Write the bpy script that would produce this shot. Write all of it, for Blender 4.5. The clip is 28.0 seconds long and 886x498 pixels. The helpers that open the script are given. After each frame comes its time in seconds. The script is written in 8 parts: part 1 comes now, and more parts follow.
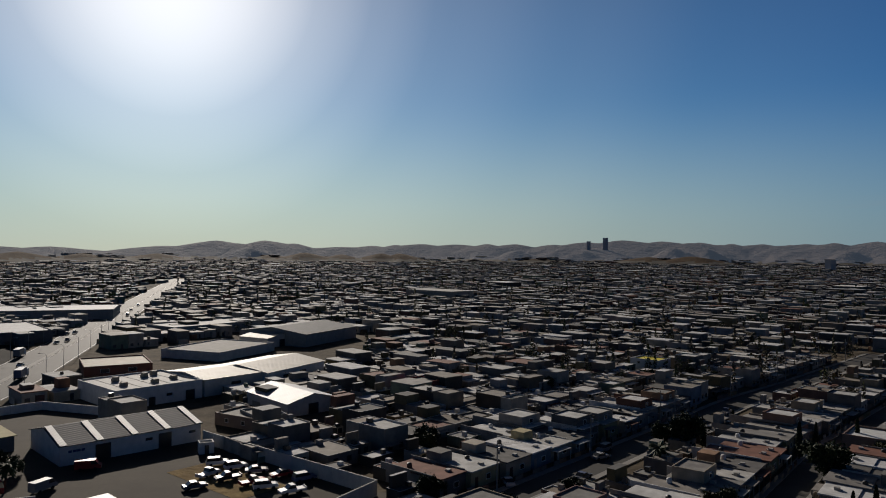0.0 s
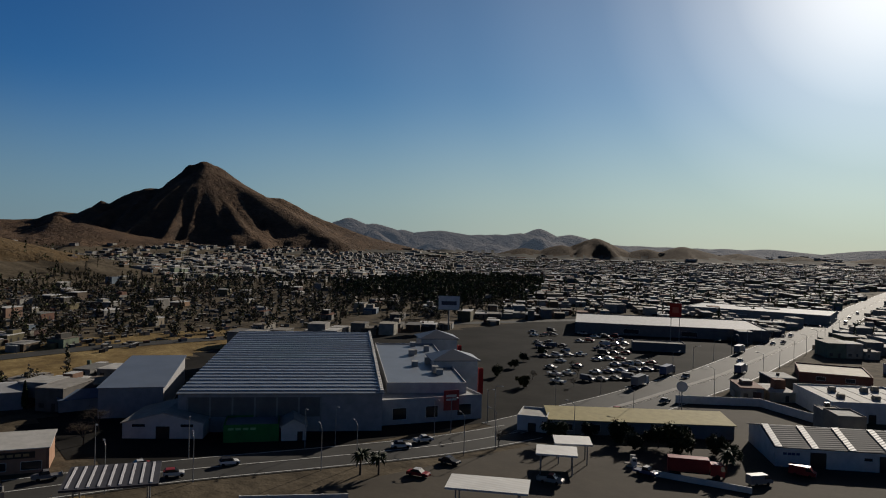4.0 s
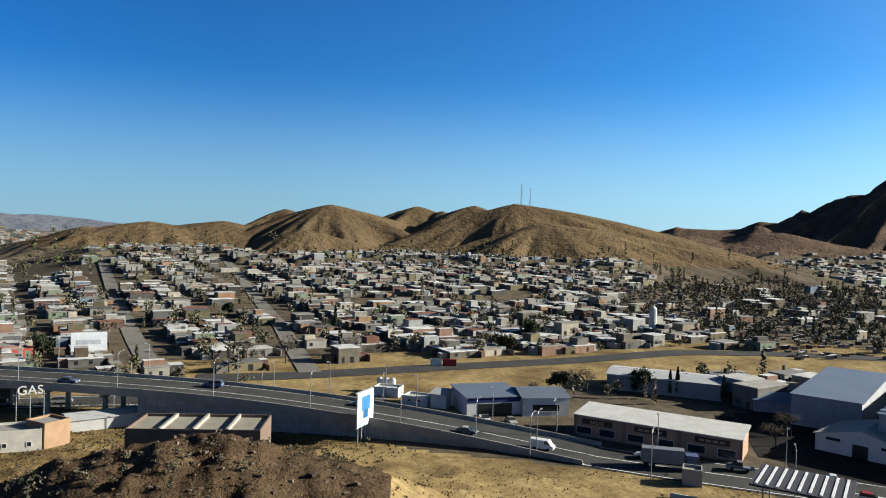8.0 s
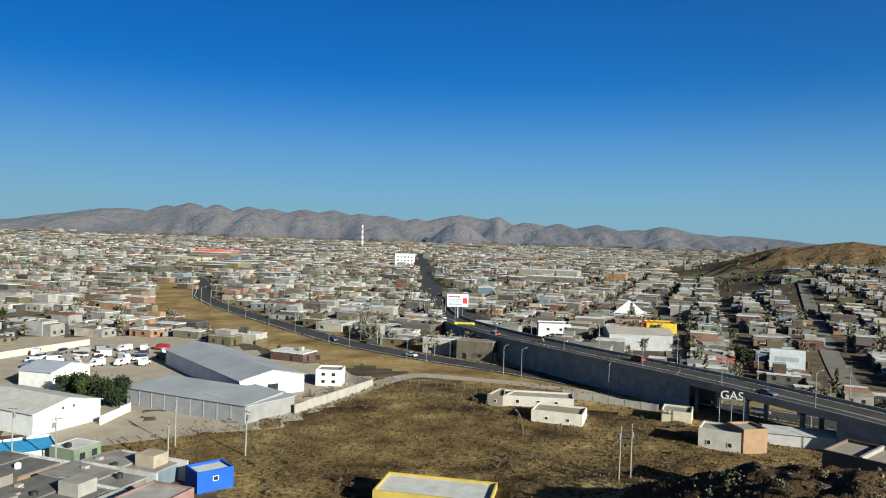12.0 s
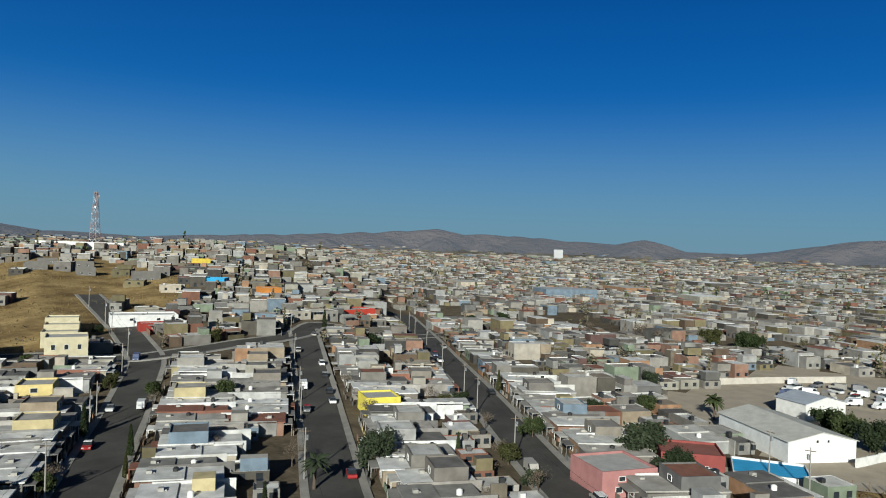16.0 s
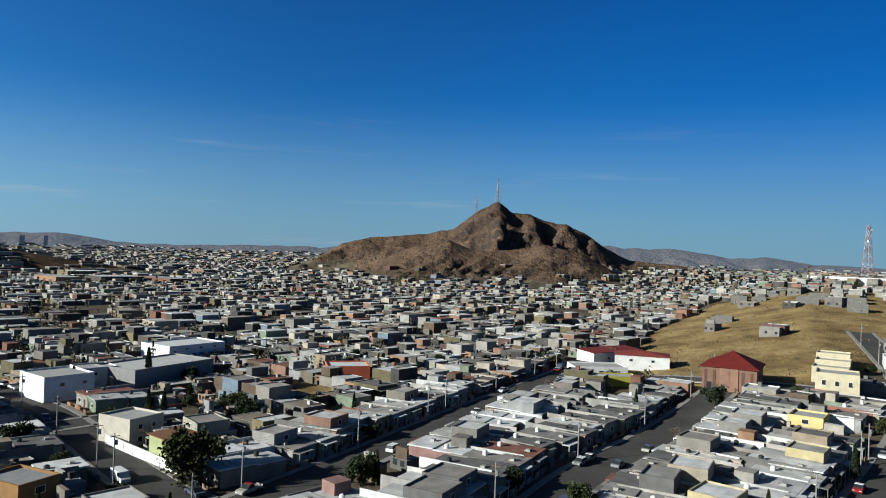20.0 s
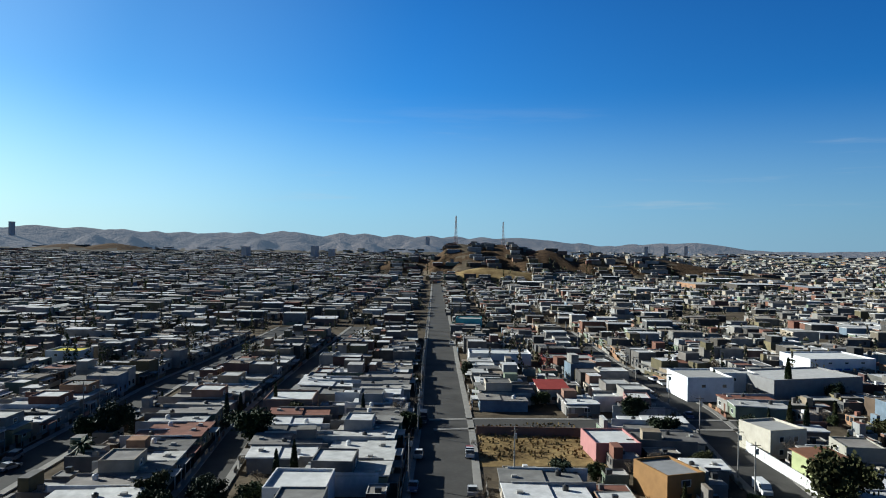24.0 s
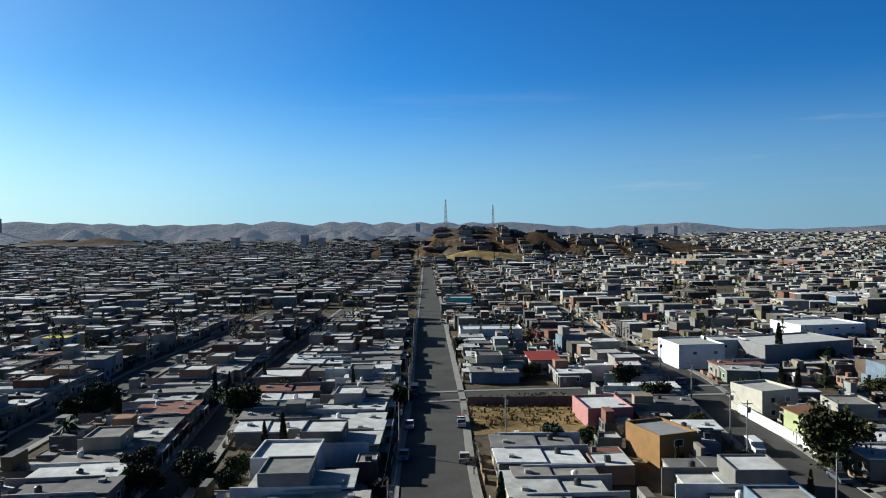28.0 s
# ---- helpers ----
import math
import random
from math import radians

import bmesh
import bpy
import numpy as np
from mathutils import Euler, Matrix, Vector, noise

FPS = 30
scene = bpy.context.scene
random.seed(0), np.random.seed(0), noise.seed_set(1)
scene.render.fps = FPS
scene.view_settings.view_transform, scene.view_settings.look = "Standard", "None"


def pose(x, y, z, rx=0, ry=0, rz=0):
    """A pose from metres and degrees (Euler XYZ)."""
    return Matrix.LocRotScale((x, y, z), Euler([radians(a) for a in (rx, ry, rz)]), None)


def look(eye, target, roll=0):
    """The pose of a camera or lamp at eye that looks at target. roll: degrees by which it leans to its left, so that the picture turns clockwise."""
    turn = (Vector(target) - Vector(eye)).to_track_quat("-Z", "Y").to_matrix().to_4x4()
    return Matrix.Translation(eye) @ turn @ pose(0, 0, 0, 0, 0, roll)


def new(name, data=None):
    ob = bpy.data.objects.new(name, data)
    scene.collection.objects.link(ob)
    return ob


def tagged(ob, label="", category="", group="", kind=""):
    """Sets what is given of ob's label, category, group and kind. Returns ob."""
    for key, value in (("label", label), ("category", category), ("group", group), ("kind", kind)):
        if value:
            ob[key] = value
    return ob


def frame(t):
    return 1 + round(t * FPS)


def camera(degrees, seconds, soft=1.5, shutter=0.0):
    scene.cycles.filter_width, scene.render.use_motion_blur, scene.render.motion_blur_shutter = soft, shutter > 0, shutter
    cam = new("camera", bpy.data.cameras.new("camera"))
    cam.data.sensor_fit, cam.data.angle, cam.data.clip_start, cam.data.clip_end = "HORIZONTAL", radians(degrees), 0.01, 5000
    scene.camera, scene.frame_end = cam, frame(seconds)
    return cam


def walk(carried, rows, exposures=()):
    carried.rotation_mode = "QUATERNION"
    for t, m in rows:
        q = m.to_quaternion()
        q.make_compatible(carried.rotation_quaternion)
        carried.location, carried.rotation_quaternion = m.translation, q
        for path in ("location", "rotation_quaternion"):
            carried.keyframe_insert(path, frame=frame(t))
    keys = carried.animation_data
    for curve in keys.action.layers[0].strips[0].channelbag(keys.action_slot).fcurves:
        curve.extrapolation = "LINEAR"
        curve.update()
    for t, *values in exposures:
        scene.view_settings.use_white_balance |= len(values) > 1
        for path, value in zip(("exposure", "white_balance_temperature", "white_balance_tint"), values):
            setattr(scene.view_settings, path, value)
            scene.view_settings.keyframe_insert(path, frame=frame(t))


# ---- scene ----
cam = camera(63.25, 28.0, soft=1.05)
# seconds, place, yaw to the left, pitch, roll
PATH = [
    (0, -0.00, 0.00, 44.97, 0.00, 0.32, 0.50),
    (0.5, 0.02, -0.17, 44.96, 6.69, 0.29, 0.59),
    (1, 0.03, -0.36, 44.98, 13.40, 0.25, 0.70),
    (1.5, 0.01, -0.56, 45.06, 20.07, 0.16, 0.85),
    (2, 0.01, -0.70, 45.18, 26.73, 0.05, 0.97),
    (2.5, -0.00, -0.77, 45.33, 33.32, -0.07, 1.16),
    (3, -0.05, -0.76, 45.45, 39.86, -0.18, 1.24),
    (3.5, -0.13, -0.64, 45.46, 46.40, -0.29, 1.36),
    (5.5, -0.47, 0.45, 44.96, 72.47, -0.73, 1.72),
    (6, -0.51, 0.53, 44.83, 78.94, -0.84, 1.70),
    (6.5, -0.51, 0.55, 44.72, 85.39, -0.93, 1.69),
    (7, -0.48, 0.58, 44.57, 91.85, -1.02, 1.71),
    (7.5, -0.42, 0.64, 44.32, 98.34, -1.09, 1.72),
    (8, -0.33, 0.68, 44.04, 104.84, -1.13, 1.66),
    (8.5, -0.23, 0.67, 43.75, 111.30, -1.14, 1.60),
    (9, -0.14, 0.66, 43.48, 117.74, -1.16, 1.66),
    (9.5, -0.04, 0.69, 43.24, 124.18, -1.21, 1.66),
    (10, 0.05, 0.77, 43.06, 130.65, -1.21, 1.60),
    (10.5, 0.12, 0.86, 42.92, 137.13, -1.15, 1.60),
    (11, 0.16, 0.95, 42.84, 143.59, -1.14, 1.56),
    (11.5, 0.19, 1.02, 42.82, 150.10, -1.11, 1.62),
    (13.5, 0.37, 1.36, 42.91, 177.31, -0.86, 1.94),
    (14, 0.43, 1.55, 42.90, 184.28, -0.77, 1.92),
    (14.5, 0.44, 1.79, 42.91, 191.32, -0.63, 1.99),
    (15, 0.37, 2.04, 42.95, 198.33, -0.54, 1.94),
    (15.5, 0.25, 2.31, 42.99, 205.31, -0.43, 1.90),
    (16, 0.16, 2.58, 43.04, 212.30, -0.32, 1.95),
    (16.5, -0.02, 2.85, 43.14, 219.36, -0.20, 2.00),
    (17, -0.24, 3.13, 43.31, 226.35, -0.10, 2.09),
    (17.5, -0.52, 3.41, 43.52, 233.38, -0.02, 2.07),
    (18, -0.89, 3.66, 43.67, 240.40, 0.10, 1.99),
    (18.5, -1.35, 3.83, 43.74, 247.43, 0.21, 1.98),
    (19, -1.82, 3.91, 43.73, 254.52, 0.33, 1.99),
    (19.5, -2.28, 3.96, 43.64, 261.65, 0.38, 2.04),
    (20, -2.69, 4.00, 43.52, 268.74, 0.36, 1.95),
    (20.5, -3.07, 4.04, 43.42, 275.95, 0.37, 1.87),
    (21, -3.40, 4.16, 43.35, 283.22, 0.30, 1.88),
    (21.5, -3.54, 4.34, 43.32, 290.45, 0.25, 1.84),
    (22, -3.37, 4.64, 43.24, 297.68, 0.18, 1.74),
    (22.5, -2.77, 4.94, 43.12, 304.47, 0.13, 1.62),
    (23, -1.87, 5.24, 43.00, 310.26, 0.06, 1.44),
    (23.5, -0.63, 5.54, 42.88, 314.16, -0.04, 1.16),
    (24, 0.62, 5.83, 42.77, 316.32, -0.16, 0.83),
    (24.5, 1.52, 6.09, 42.65, 316.88, -0.30, 0.51),
    (25, 2.12, 6.33, 42.54, 316.70, -0.44, 0.20),
    (25.5, 2.38, 6.48, 42.35, 316.51, -0.60, -0.09),
    (26, 2.46, 6.56, 42.03, 316.29, -0.72, -0.28),
    (26.5, 2.48, 6.60, 41.51, 316.11, -0.89, -0.48),
    (27, 2.52, 6.59, 40.79, 315.91, -1.03, -0.61),
    (27.5, 2.56, 6.55, 39.95, 315.75, -1.12, -0.71),
    (28, 2.59, 6.49, 39.09, 315.60, -1.23, -0.69),
]


def aim(x, y, z, yaw, pitch, roll):
    a, p = radians(yaw), radians(pitch)
    ahead = Vector((-math.sin(a) * math.cos(p), math.cos(a) * math.cos(p), math.sin(p)))
    return look((x, y, z), Vector((x, y, z)) + 10 * ahead, roll)


EXPOSURES = [(0, -0.12, 6950, 13), (2, -0.32, 7050, 13), (3.5, -0.25, 7100, 12), (6, 1.23, 6750, 7), (8, 1.48, 6600, 4), (11, 1.42, 6550, 2), (14, 0.72, 6350, 1), (17, 0.68, 6280, 2), (20, 0.93, 6150, 3), (22, 1.08, 6050, 3), (26, 1.13, 6050, 3), (28, 1.13, 6100, 3)]
walk(cam, [(t, aim(*row)) for t, *row in PATH], EXPOSURES)

# ---- daylight ----
SUN_AZ, SUN_EL = 21.0, 20.0  # bearing to the left of +y, height, in degrees
world = bpy.data.worlds.new("sky")
scene.world = world
world.use_nodes = True
wt = world.node_tree
wt.nodes.clear()
sky = wt.nodes.new("ShaderNodeTexSky")
sky.sky_type = "NISHITA"
sky.sun_disc = False
sky.sun_elevation, sky.sun_rotation = radians(SUN_EL), radians(-SUN_AZ)
sky.altitude, sky.air_density, sky.dust_density, sky.ozone_density = 1400, 1.0, 0.3, 2.5
back = wt.nodes.new("ShaderNodeBackground")
back.inputs["Strength"].default_value = 0.265
wout = wt.nodes.new("ShaderNodeOutputWorld")
# clear air scatters forward: the sky brightens towards the sun and pales at the horizon
a, e = radians(SUN_AZ), radians(SUN_EL)
sun_way = (-math.sin(a) * math.cos(e), math.cos(a) * math.cos(e), math.sin(e))
coord = wt.nodes.new("ShaderNodeTexCoord")
dot = wt.nodes.new("ShaderNodeVectorMath")
dot.operation = "DOT_PRODUCT"
dot.inputs[1].default_value = sun_way
wt.links.new(coord.outputs["Generated"], dot.inputs[0])
unit = wt.nodes.new("ShaderNodeMath")
unit.operation, unit.use_clamp = "MULTIPLY_ADD", True
unit.inputs[1].default_value, unit.inputs[2].default_value = 0.5, 0.5
wt.links.new(dot.outputs["Value"], unit.inputs[0])
lobe = wt.nodes.new("ShaderNodeValToRGB")
LOBE = [(0.0, (0.034, 0.07, 0.09)), (0.1, (0.042, 0.089, 0.113)), (0.28, (0.066, 0.122, 0.146)), (0.46, (0.09, 0.134, 0.151)), (0.75, (0.165, 0.186, 0.19)), (0.93, (0.26, 0.21, 0.17)), (1.0, (0.28, 0.22, 0.17))]
while len(lobe.color_ramp.elements) < len(LOBE):
    lobe.color_ramp.elements.new(0.5)
for el, (pos, val) in zip(lobe.color_ramp.elements, LOBE):
    el.position, el.color = pos, (*val, 1)
wt.links.new(unit.outputs["Value"], lobe.inputs["Fac"])
tone = wt.nodes.new("ShaderNodeHueSaturation")
tone.inputs["Saturation"].default_value = 1.3
wt.links.new(sky.outputs["Color"], tone.inputs["Color"])
split = wt.nodes.new("ShaderNodeSeparateXYZ")
wt.links.new(coord.outputs["Generated"], split.inputs["Vector"])
haze = wt.nodes.new("ShaderNodeMapRange")
haze.interpolation_type = "SMOOTHSTEP"
haze.inputs["From Min"].default_value, haze.inputs["From Max"].default_value = -0.02, 0.22
haze.inputs["To Min"].default_value, haze.inputs["To Max"].default_value = 0.85, 0.0
wt.links.new(split.outputs["Z"], haze.inputs["Value"])
pale = wt.nodes.new("ShaderNodeMix")
pale.data_type = "RGBA"
hue = wt.nodes.new("ShaderNodeMix")
hue.data_type, hue.blend_type = "RGBA", "MULTIPLY"
hue.inputs[0].default_value = 1.0
hue.inputs[6].default_value = (6.5, 10.2, 14.2, 1)
even = wt.nodes.new("ShaderNodeSeparateColor")
wt.links.new(lobe.outputs["Color"], even.inputs["Color"])
least = wt.nodes.new("ShaderNodeMath")
least.operation = "MAXIMUM"
least.inputs[1].default_value = 0.13
wt.links.new(even.outputs["Green"], least.inputs[0])
wt.links.new(least.outputs["Value"], hue.inputs[7])
low_sun = wt.nodes.new("ShaderNodeValToRGB")  # dusty air near the ground glows warmer under the sun
LOW = [(0.6, (0.5, 0.5, 0.5)), (0.8, (0.56, 0.53, 0.49)), (0.92, (0.85, 0.69, 0.52)), (0.99, (1.0, 0.8, 0.56))]
while len(low_sun.color_ramp.elements) < len(LOW):
    low_sun.color_ramp.elements.new(0.5)
for el, (pos, val) in zip(low_sun.color_ramp.elements, LOW):
    el.position, el.color = pos, (*val, 1)
wt.links.new(unit.outputs["Value"], low_sun.inputs["Fac"])
warm = wt.nodes.new("ShaderNodeMix")
warm.data_type, warm.blend_type = "RGBA", "MULTIPLY"
warm.inputs[0].default_value = 1.0
wt.links.new(hue.outputs[2], warm.inputs[6])
wt.links.new(low_sun.outputs["Color"], warm.inputs[7])
wt.links.new(warm.outputs[2], pale.inputs[7])
wt.links.new(haze.outputs["Result"], pale.inputs[0])
clear = wt.nodes.new("ShaderNodeMix")
clear.data_type, clear.blend_type = "RGBA", "MULTIPLY"
clear.inputs[0].default_value = 1.0
clear.inputs[7].default_value = (0.52, 0.92, 1.25, 1)
wt.links.new(tone.outputs["Color"], clear.inputs[6])
lit = wt.nodes.new("ShaderNodeMix")
lit.data_type, lit.blend_type = "RGBA", "MULTIPLY"
lit.inputs[0].default_value = 1.0
wt.links.new(clear.outputs[2], lit.inputs[6])
wt.links.new(lobe.outputs["Color"], lit.inputs[7])
wt.links.new(lit.outputs[2], pale.inputs[6])
# the clear winter sky deepens overhead
deep = wt.nodes.new("ShaderNodeMapRange")
deep.interpolation_type = "SMOOTHSTEP"
deep.inputs["From Min"].default_value, deep.inputs["From Max"].default_value = 0.28, 0.75
deep.inputs["To Min"].default_value, deep.inputs["To Max"].default_value = 1.0, 0.17
wt.links.new(split.outputs["Z"], deep.inputs["Value"])
over = wt.nodes.new("ShaderNodeMix")
over.data_type, over.blend_type = "RGBA", "MULTIPLY"
over.inputs[0].default_value = 1.0
wt.links.new(pale.outputs[2], over.inputs[6])
wt.links.new(deep.outputs["Result"], over.inputs[7])
# thin drawn-out cirrus low over the eastern hills
ice_map = wt.nodes.new("ShaderNodeMapping")
ice_map.inputs["Rotation"].default_value = (radians(4), radians(-5), 0)
ice_map.inputs["Scale"].default_value = (1.6, 1.6, 22)
wt.links.new(coord.outputs["Generated"], ice_map.inputs["Vector"])
ice = wt.nodes.new("ShaderNodeTexNoise")
ice.inputs["Scale"].default_value, ice.inputs["Detail"].default_value, ice.inputs["Roughness"].default_value = 1.7, 5, 0.6
wt.links.new(ice_map.outputs["Vector"], ice.inputs["Vector"])
wisps = wt.nodes.new("ShaderNodeMapRange")
wisps.interpolation_type = "SMOOTHSTEP"
wisps.inputs["From Min"].default_value, wisps.inputs["From Max"].default_value = 0.56, 0.78
wisps.inputs["To Min"].default_value, wisps.inputs["To Max"].default_value = 0.0, 0.34
wt.links.new(ice.outputs["Fac"], wisps.inputs["Value"])
east = wt.nodes.new("ShaderNodeVectorMath")
east.operation = "DOT_PRODUCT"
east.inputs[1].default_value = (0.93, 0.33, 0.12)
wt.links.new(coord.outputs["Generated"], east.inputs[0])
side_on = wt.nodes.new("ShaderNodeMapRange")
side_on.interpolation_type = "SMOOTHSTEP"
side_on.inputs["From Min"].default_value, side_on.inputs["From Max"].default_value = 0.62, 0.9
wt.links.new(east.outputs["Value"], side_on.inputs["Value"])
veil = wt.nodes.new("ShaderNodeMath")
veil.operation = "MULTIPLY"
wt.links.new(wisps.outputs["Result"], veil.inputs[0])
wt.links.new(side_on.outputs["Result"], veil.inputs[1])
high = wt.nodes.new("ShaderNodeMapRange")
high.interpolation_type = "SMOOTHSTEP"
high.inputs["From Min"].default_value, high.inputs["From Max"].default_value = 0.22, 0.08
wt.links.new(split.outputs["Z"], high.inputs["Value"])
veil_low = wt.nodes.new("ShaderNodeMath")
veil_low.operation = "MULTIPLY"
wt.links.new(veil.outputs["Value"], veil_low.inputs[0])
wt.links.new(high.outputs["Result"], veil_low.inputs[1])
clouded = wt.nodes.new("ShaderNodeMix")
clouded.data_type = "RGBA"
clouded.inputs[7].default_value = (0.95, 1.0, 1.05, 1)
wt.links.new(veil_low.outputs["Value"], clouded.inputs[0])
wt.links.new(over.outputs[2], clouded.inputs[6])
# white aureole of dust round the sun
AUREOLE = [(0.0, 0.0), (0.75, 0.004), (0.88, 0.025), (0.933, 0.06), (0.97, 0.115), (0.983, 0.21), (0.991, 0.36), (0.9955, 0.62), (0.9985, 1.0)]
ring = wt.nodes.new("ShaderNodeValToRGB")
ring.color_ramp.interpolation = "EASE"
while len(ring.color_ramp.elements) < len(AUREOLE):
    ring.color_ramp.elements.new(0.5)
for el, (pos, val) in zip(ring.color_ramp.elements, AUREOLE):
    el.position, el.color = pos, (val, val * 0.94, val * 0.86, 1)
wt.links.new(unit.outputs["Value"], ring.inputs["Fac"])
glow = wt.nodes.new("ShaderNodeVectorMath")
glow.operation = "SCALE"
glow.inputs["Scale"].default_value = 3.4
wt.links.new(ring.outputs["Color"], glow.inputs[0])
total = wt.nodes.new("ShaderNodeVectorMath")
total.operation = "ADD"
wt.links.new(clouded.outputs[2], total.inputs[0])
wt.links.new(glow.outputs["Vector"], total.inputs[1])
wt.links.new(total.outputs["Vector"], back.inputs["Color"])
wt.links.new(back.outputs["Background"], wout.inputs["Surface"])
sun = new("sun", bpy.data.lights.new("sun", "SUN"))
sun.data.energy, sun.data.angle, sun.data.color = 5.0, radians(0.55), (1.0, 0.955, 0.88)
a, e = radians(SUN_AZ), radians(SUN_EL)
sun.matrix_world = look((-math.sin(a) * math.cos(e) * 100, math.cos(a) * math.cos(e) * 100, math.sin(e) * 100), (0, 0, 0))

# ---- the lie of the land ----
def vnoise(x, y, seed=0.0):
    """Smooth value noise between 0 and 1 on arrays."""
    xi, yi = np.floor(x), np.floor(y)
    fx, fy = x - xi, y - yi
    fx, fy = fx * fx * (3 - 2 * fx), fy * fy * (3 - 2 * fy)

    def h(a, b):
        s = np.sin(a * 127.1 + b * 311.7 + seed * 74.7) * 43758.5453
        return s - np.floor(s)

    return (h(xi, yi) * (1 - fx) + h(xi + 1, yi) * fx) * (1 - fy) + (h(xi, yi + 1) * (1 - fx) + h(xi + 1, yi + 1) * fx) * fy


def fbm(x, y, seed=0.0, octaves=4):
    total, amp = 0.0, 0.5
    for k in range(octaves):
        total = total + amp * vnoise(x * 2.0**k, y * 2.0**k, seed + 7 * k)
        amp *= 0.5
    return total


EYE_Z = 43.0
SPURS = {"peak": (71.6, 6.5, 0.4), "coronel": (264.6, 7.0, 0.25)}
CRAGGY = ("coronel", "coronel_body", "coronel_front", "peak_foot", "peak", "peak_body")
# round-backed hills, each hump: bearing, distance, rise in degrees, reach to its left, right, front and back in metres
HUMPS = {
    "brown": (0.5, 0.55, [(113.8, 960, 2.1, 210, 300, 290, 300), (117.2, 985, 1.65, 140, 150, 200, 220), (121.8, 945, 0.55, 260, 200, 240, 280), (127.0, 945, 0.35, 240, 240, 230, 280), (131.3, 940, -0.1, 110, 200, 200, 280), (115.9, 750, 0.05, 110, 165, 130, 170), (106.9, 1120, 2.2, 190, 200, 260, 240), (105.0, 1080, 1.9, 110, 150, 200, 220), (102.4, 950, 2.38, 200, 180, 240, 280), (99.2, 935, 2.6, 210, 430, 270, 280), (96.7, 830, 1.15, 170, 330, 190, 220), (92.6, 910, 0.85, 240, 280, 230, 240), (87.8, 940, -0.4, 200, 180, 190, 200)]),
    "antenna_hill": (0.3, 0.4, [(315.2, 1150, 0.42, 85, 170, 210, 300), (312.0, 1150, 0.42, 170, 180, 200, 300), (308.6, 1130, 0.05, 110, 120, 170, 260), (303.8, 1150, -0.25, 130, 120, 180, 260), (301.3, 1140, -0.45, 110, 200, 170, 260), (297.0, 1150, -1.3, 150, 200, 160, 260), (313.4, 880, -1.4, 80, 140, 90, 140), (318.9, 1150, -0.7, 120, 90, 130, 200)]),
    "dark_hill": (0.7, 0.6, [(46.5, 2900, 0.0, 180, 180, 220, 300), (43.6, 2950, 0.3, 200, 160, 330, 300), (41.0, 3000, 0.9, 200, 200, 330, 350), (37.2, 2950, 0.15, 160, 180, 220, 300), (34.6, 3000, 0.4, 170, 230, 330, 300), (30.6, 3100, -0.05, 200, 200, 220, 300), (26.6, 3200, -0.15, 220, 200, 220, 300), (21.7, 3300, -0.1, 170, 170, 220, 300)]),
    "low_hills": (0.6, 0.6, [(13.4, 3500, -0.15, 170, 170, 220, 300), (10.9, 3500, 0.05, 170, 190, 220, 300), (8.0, 3480, -0.08, 150, 150, 220, 300), (4.9, 3500, 0.04, 170, 140, 220, 300), (3.5, 3480, 0.04, 130, 190, 220, 300), (352.5, 3700, -0.2, 300, 300, 220, 300), (344.0, 3600, -0.08, 260, 240, 220, 300), (341.0, 3550, 0.0, 220, 260, 220, 300)]),
    "peak_body": (0.75, 0.9, [(71.4, 2480, 5.5, 420, 640, 820, 500), (75.6, 2400, 3.3, 240, 210, 520, 400), (79.0, 2380, 2.2, 220, 210, 420, 400), (67.0, 2400, 3.2, 220, 420, 560, 400), (81.3, 2120, 1.55, 130, 210, 210, 250), (85.6, 2150, 0.75, 200, 180, 240, 250)]),
    "coronel_body": (1.0, 0.85, [(264.6, 1490, 4.05, 210, 120, 330, 300), (261.9, 1480, 3.3, 80, 75, 300, 250), (259.3, 1470, 2.6, 80, 90, 280, 250), (257.2, 1460, 1.7, 70, 85, 220, 200), (268.9, 1280, 1.25, 170, 80, 160, 220), (262.8, 1240, 0.3, 90, 90, 140, 160), (272.0, 1490, 1.25, 170, 170, 220, 250), (275.2, 1480, 1.0, 130, 120, 200, 220)]),
}
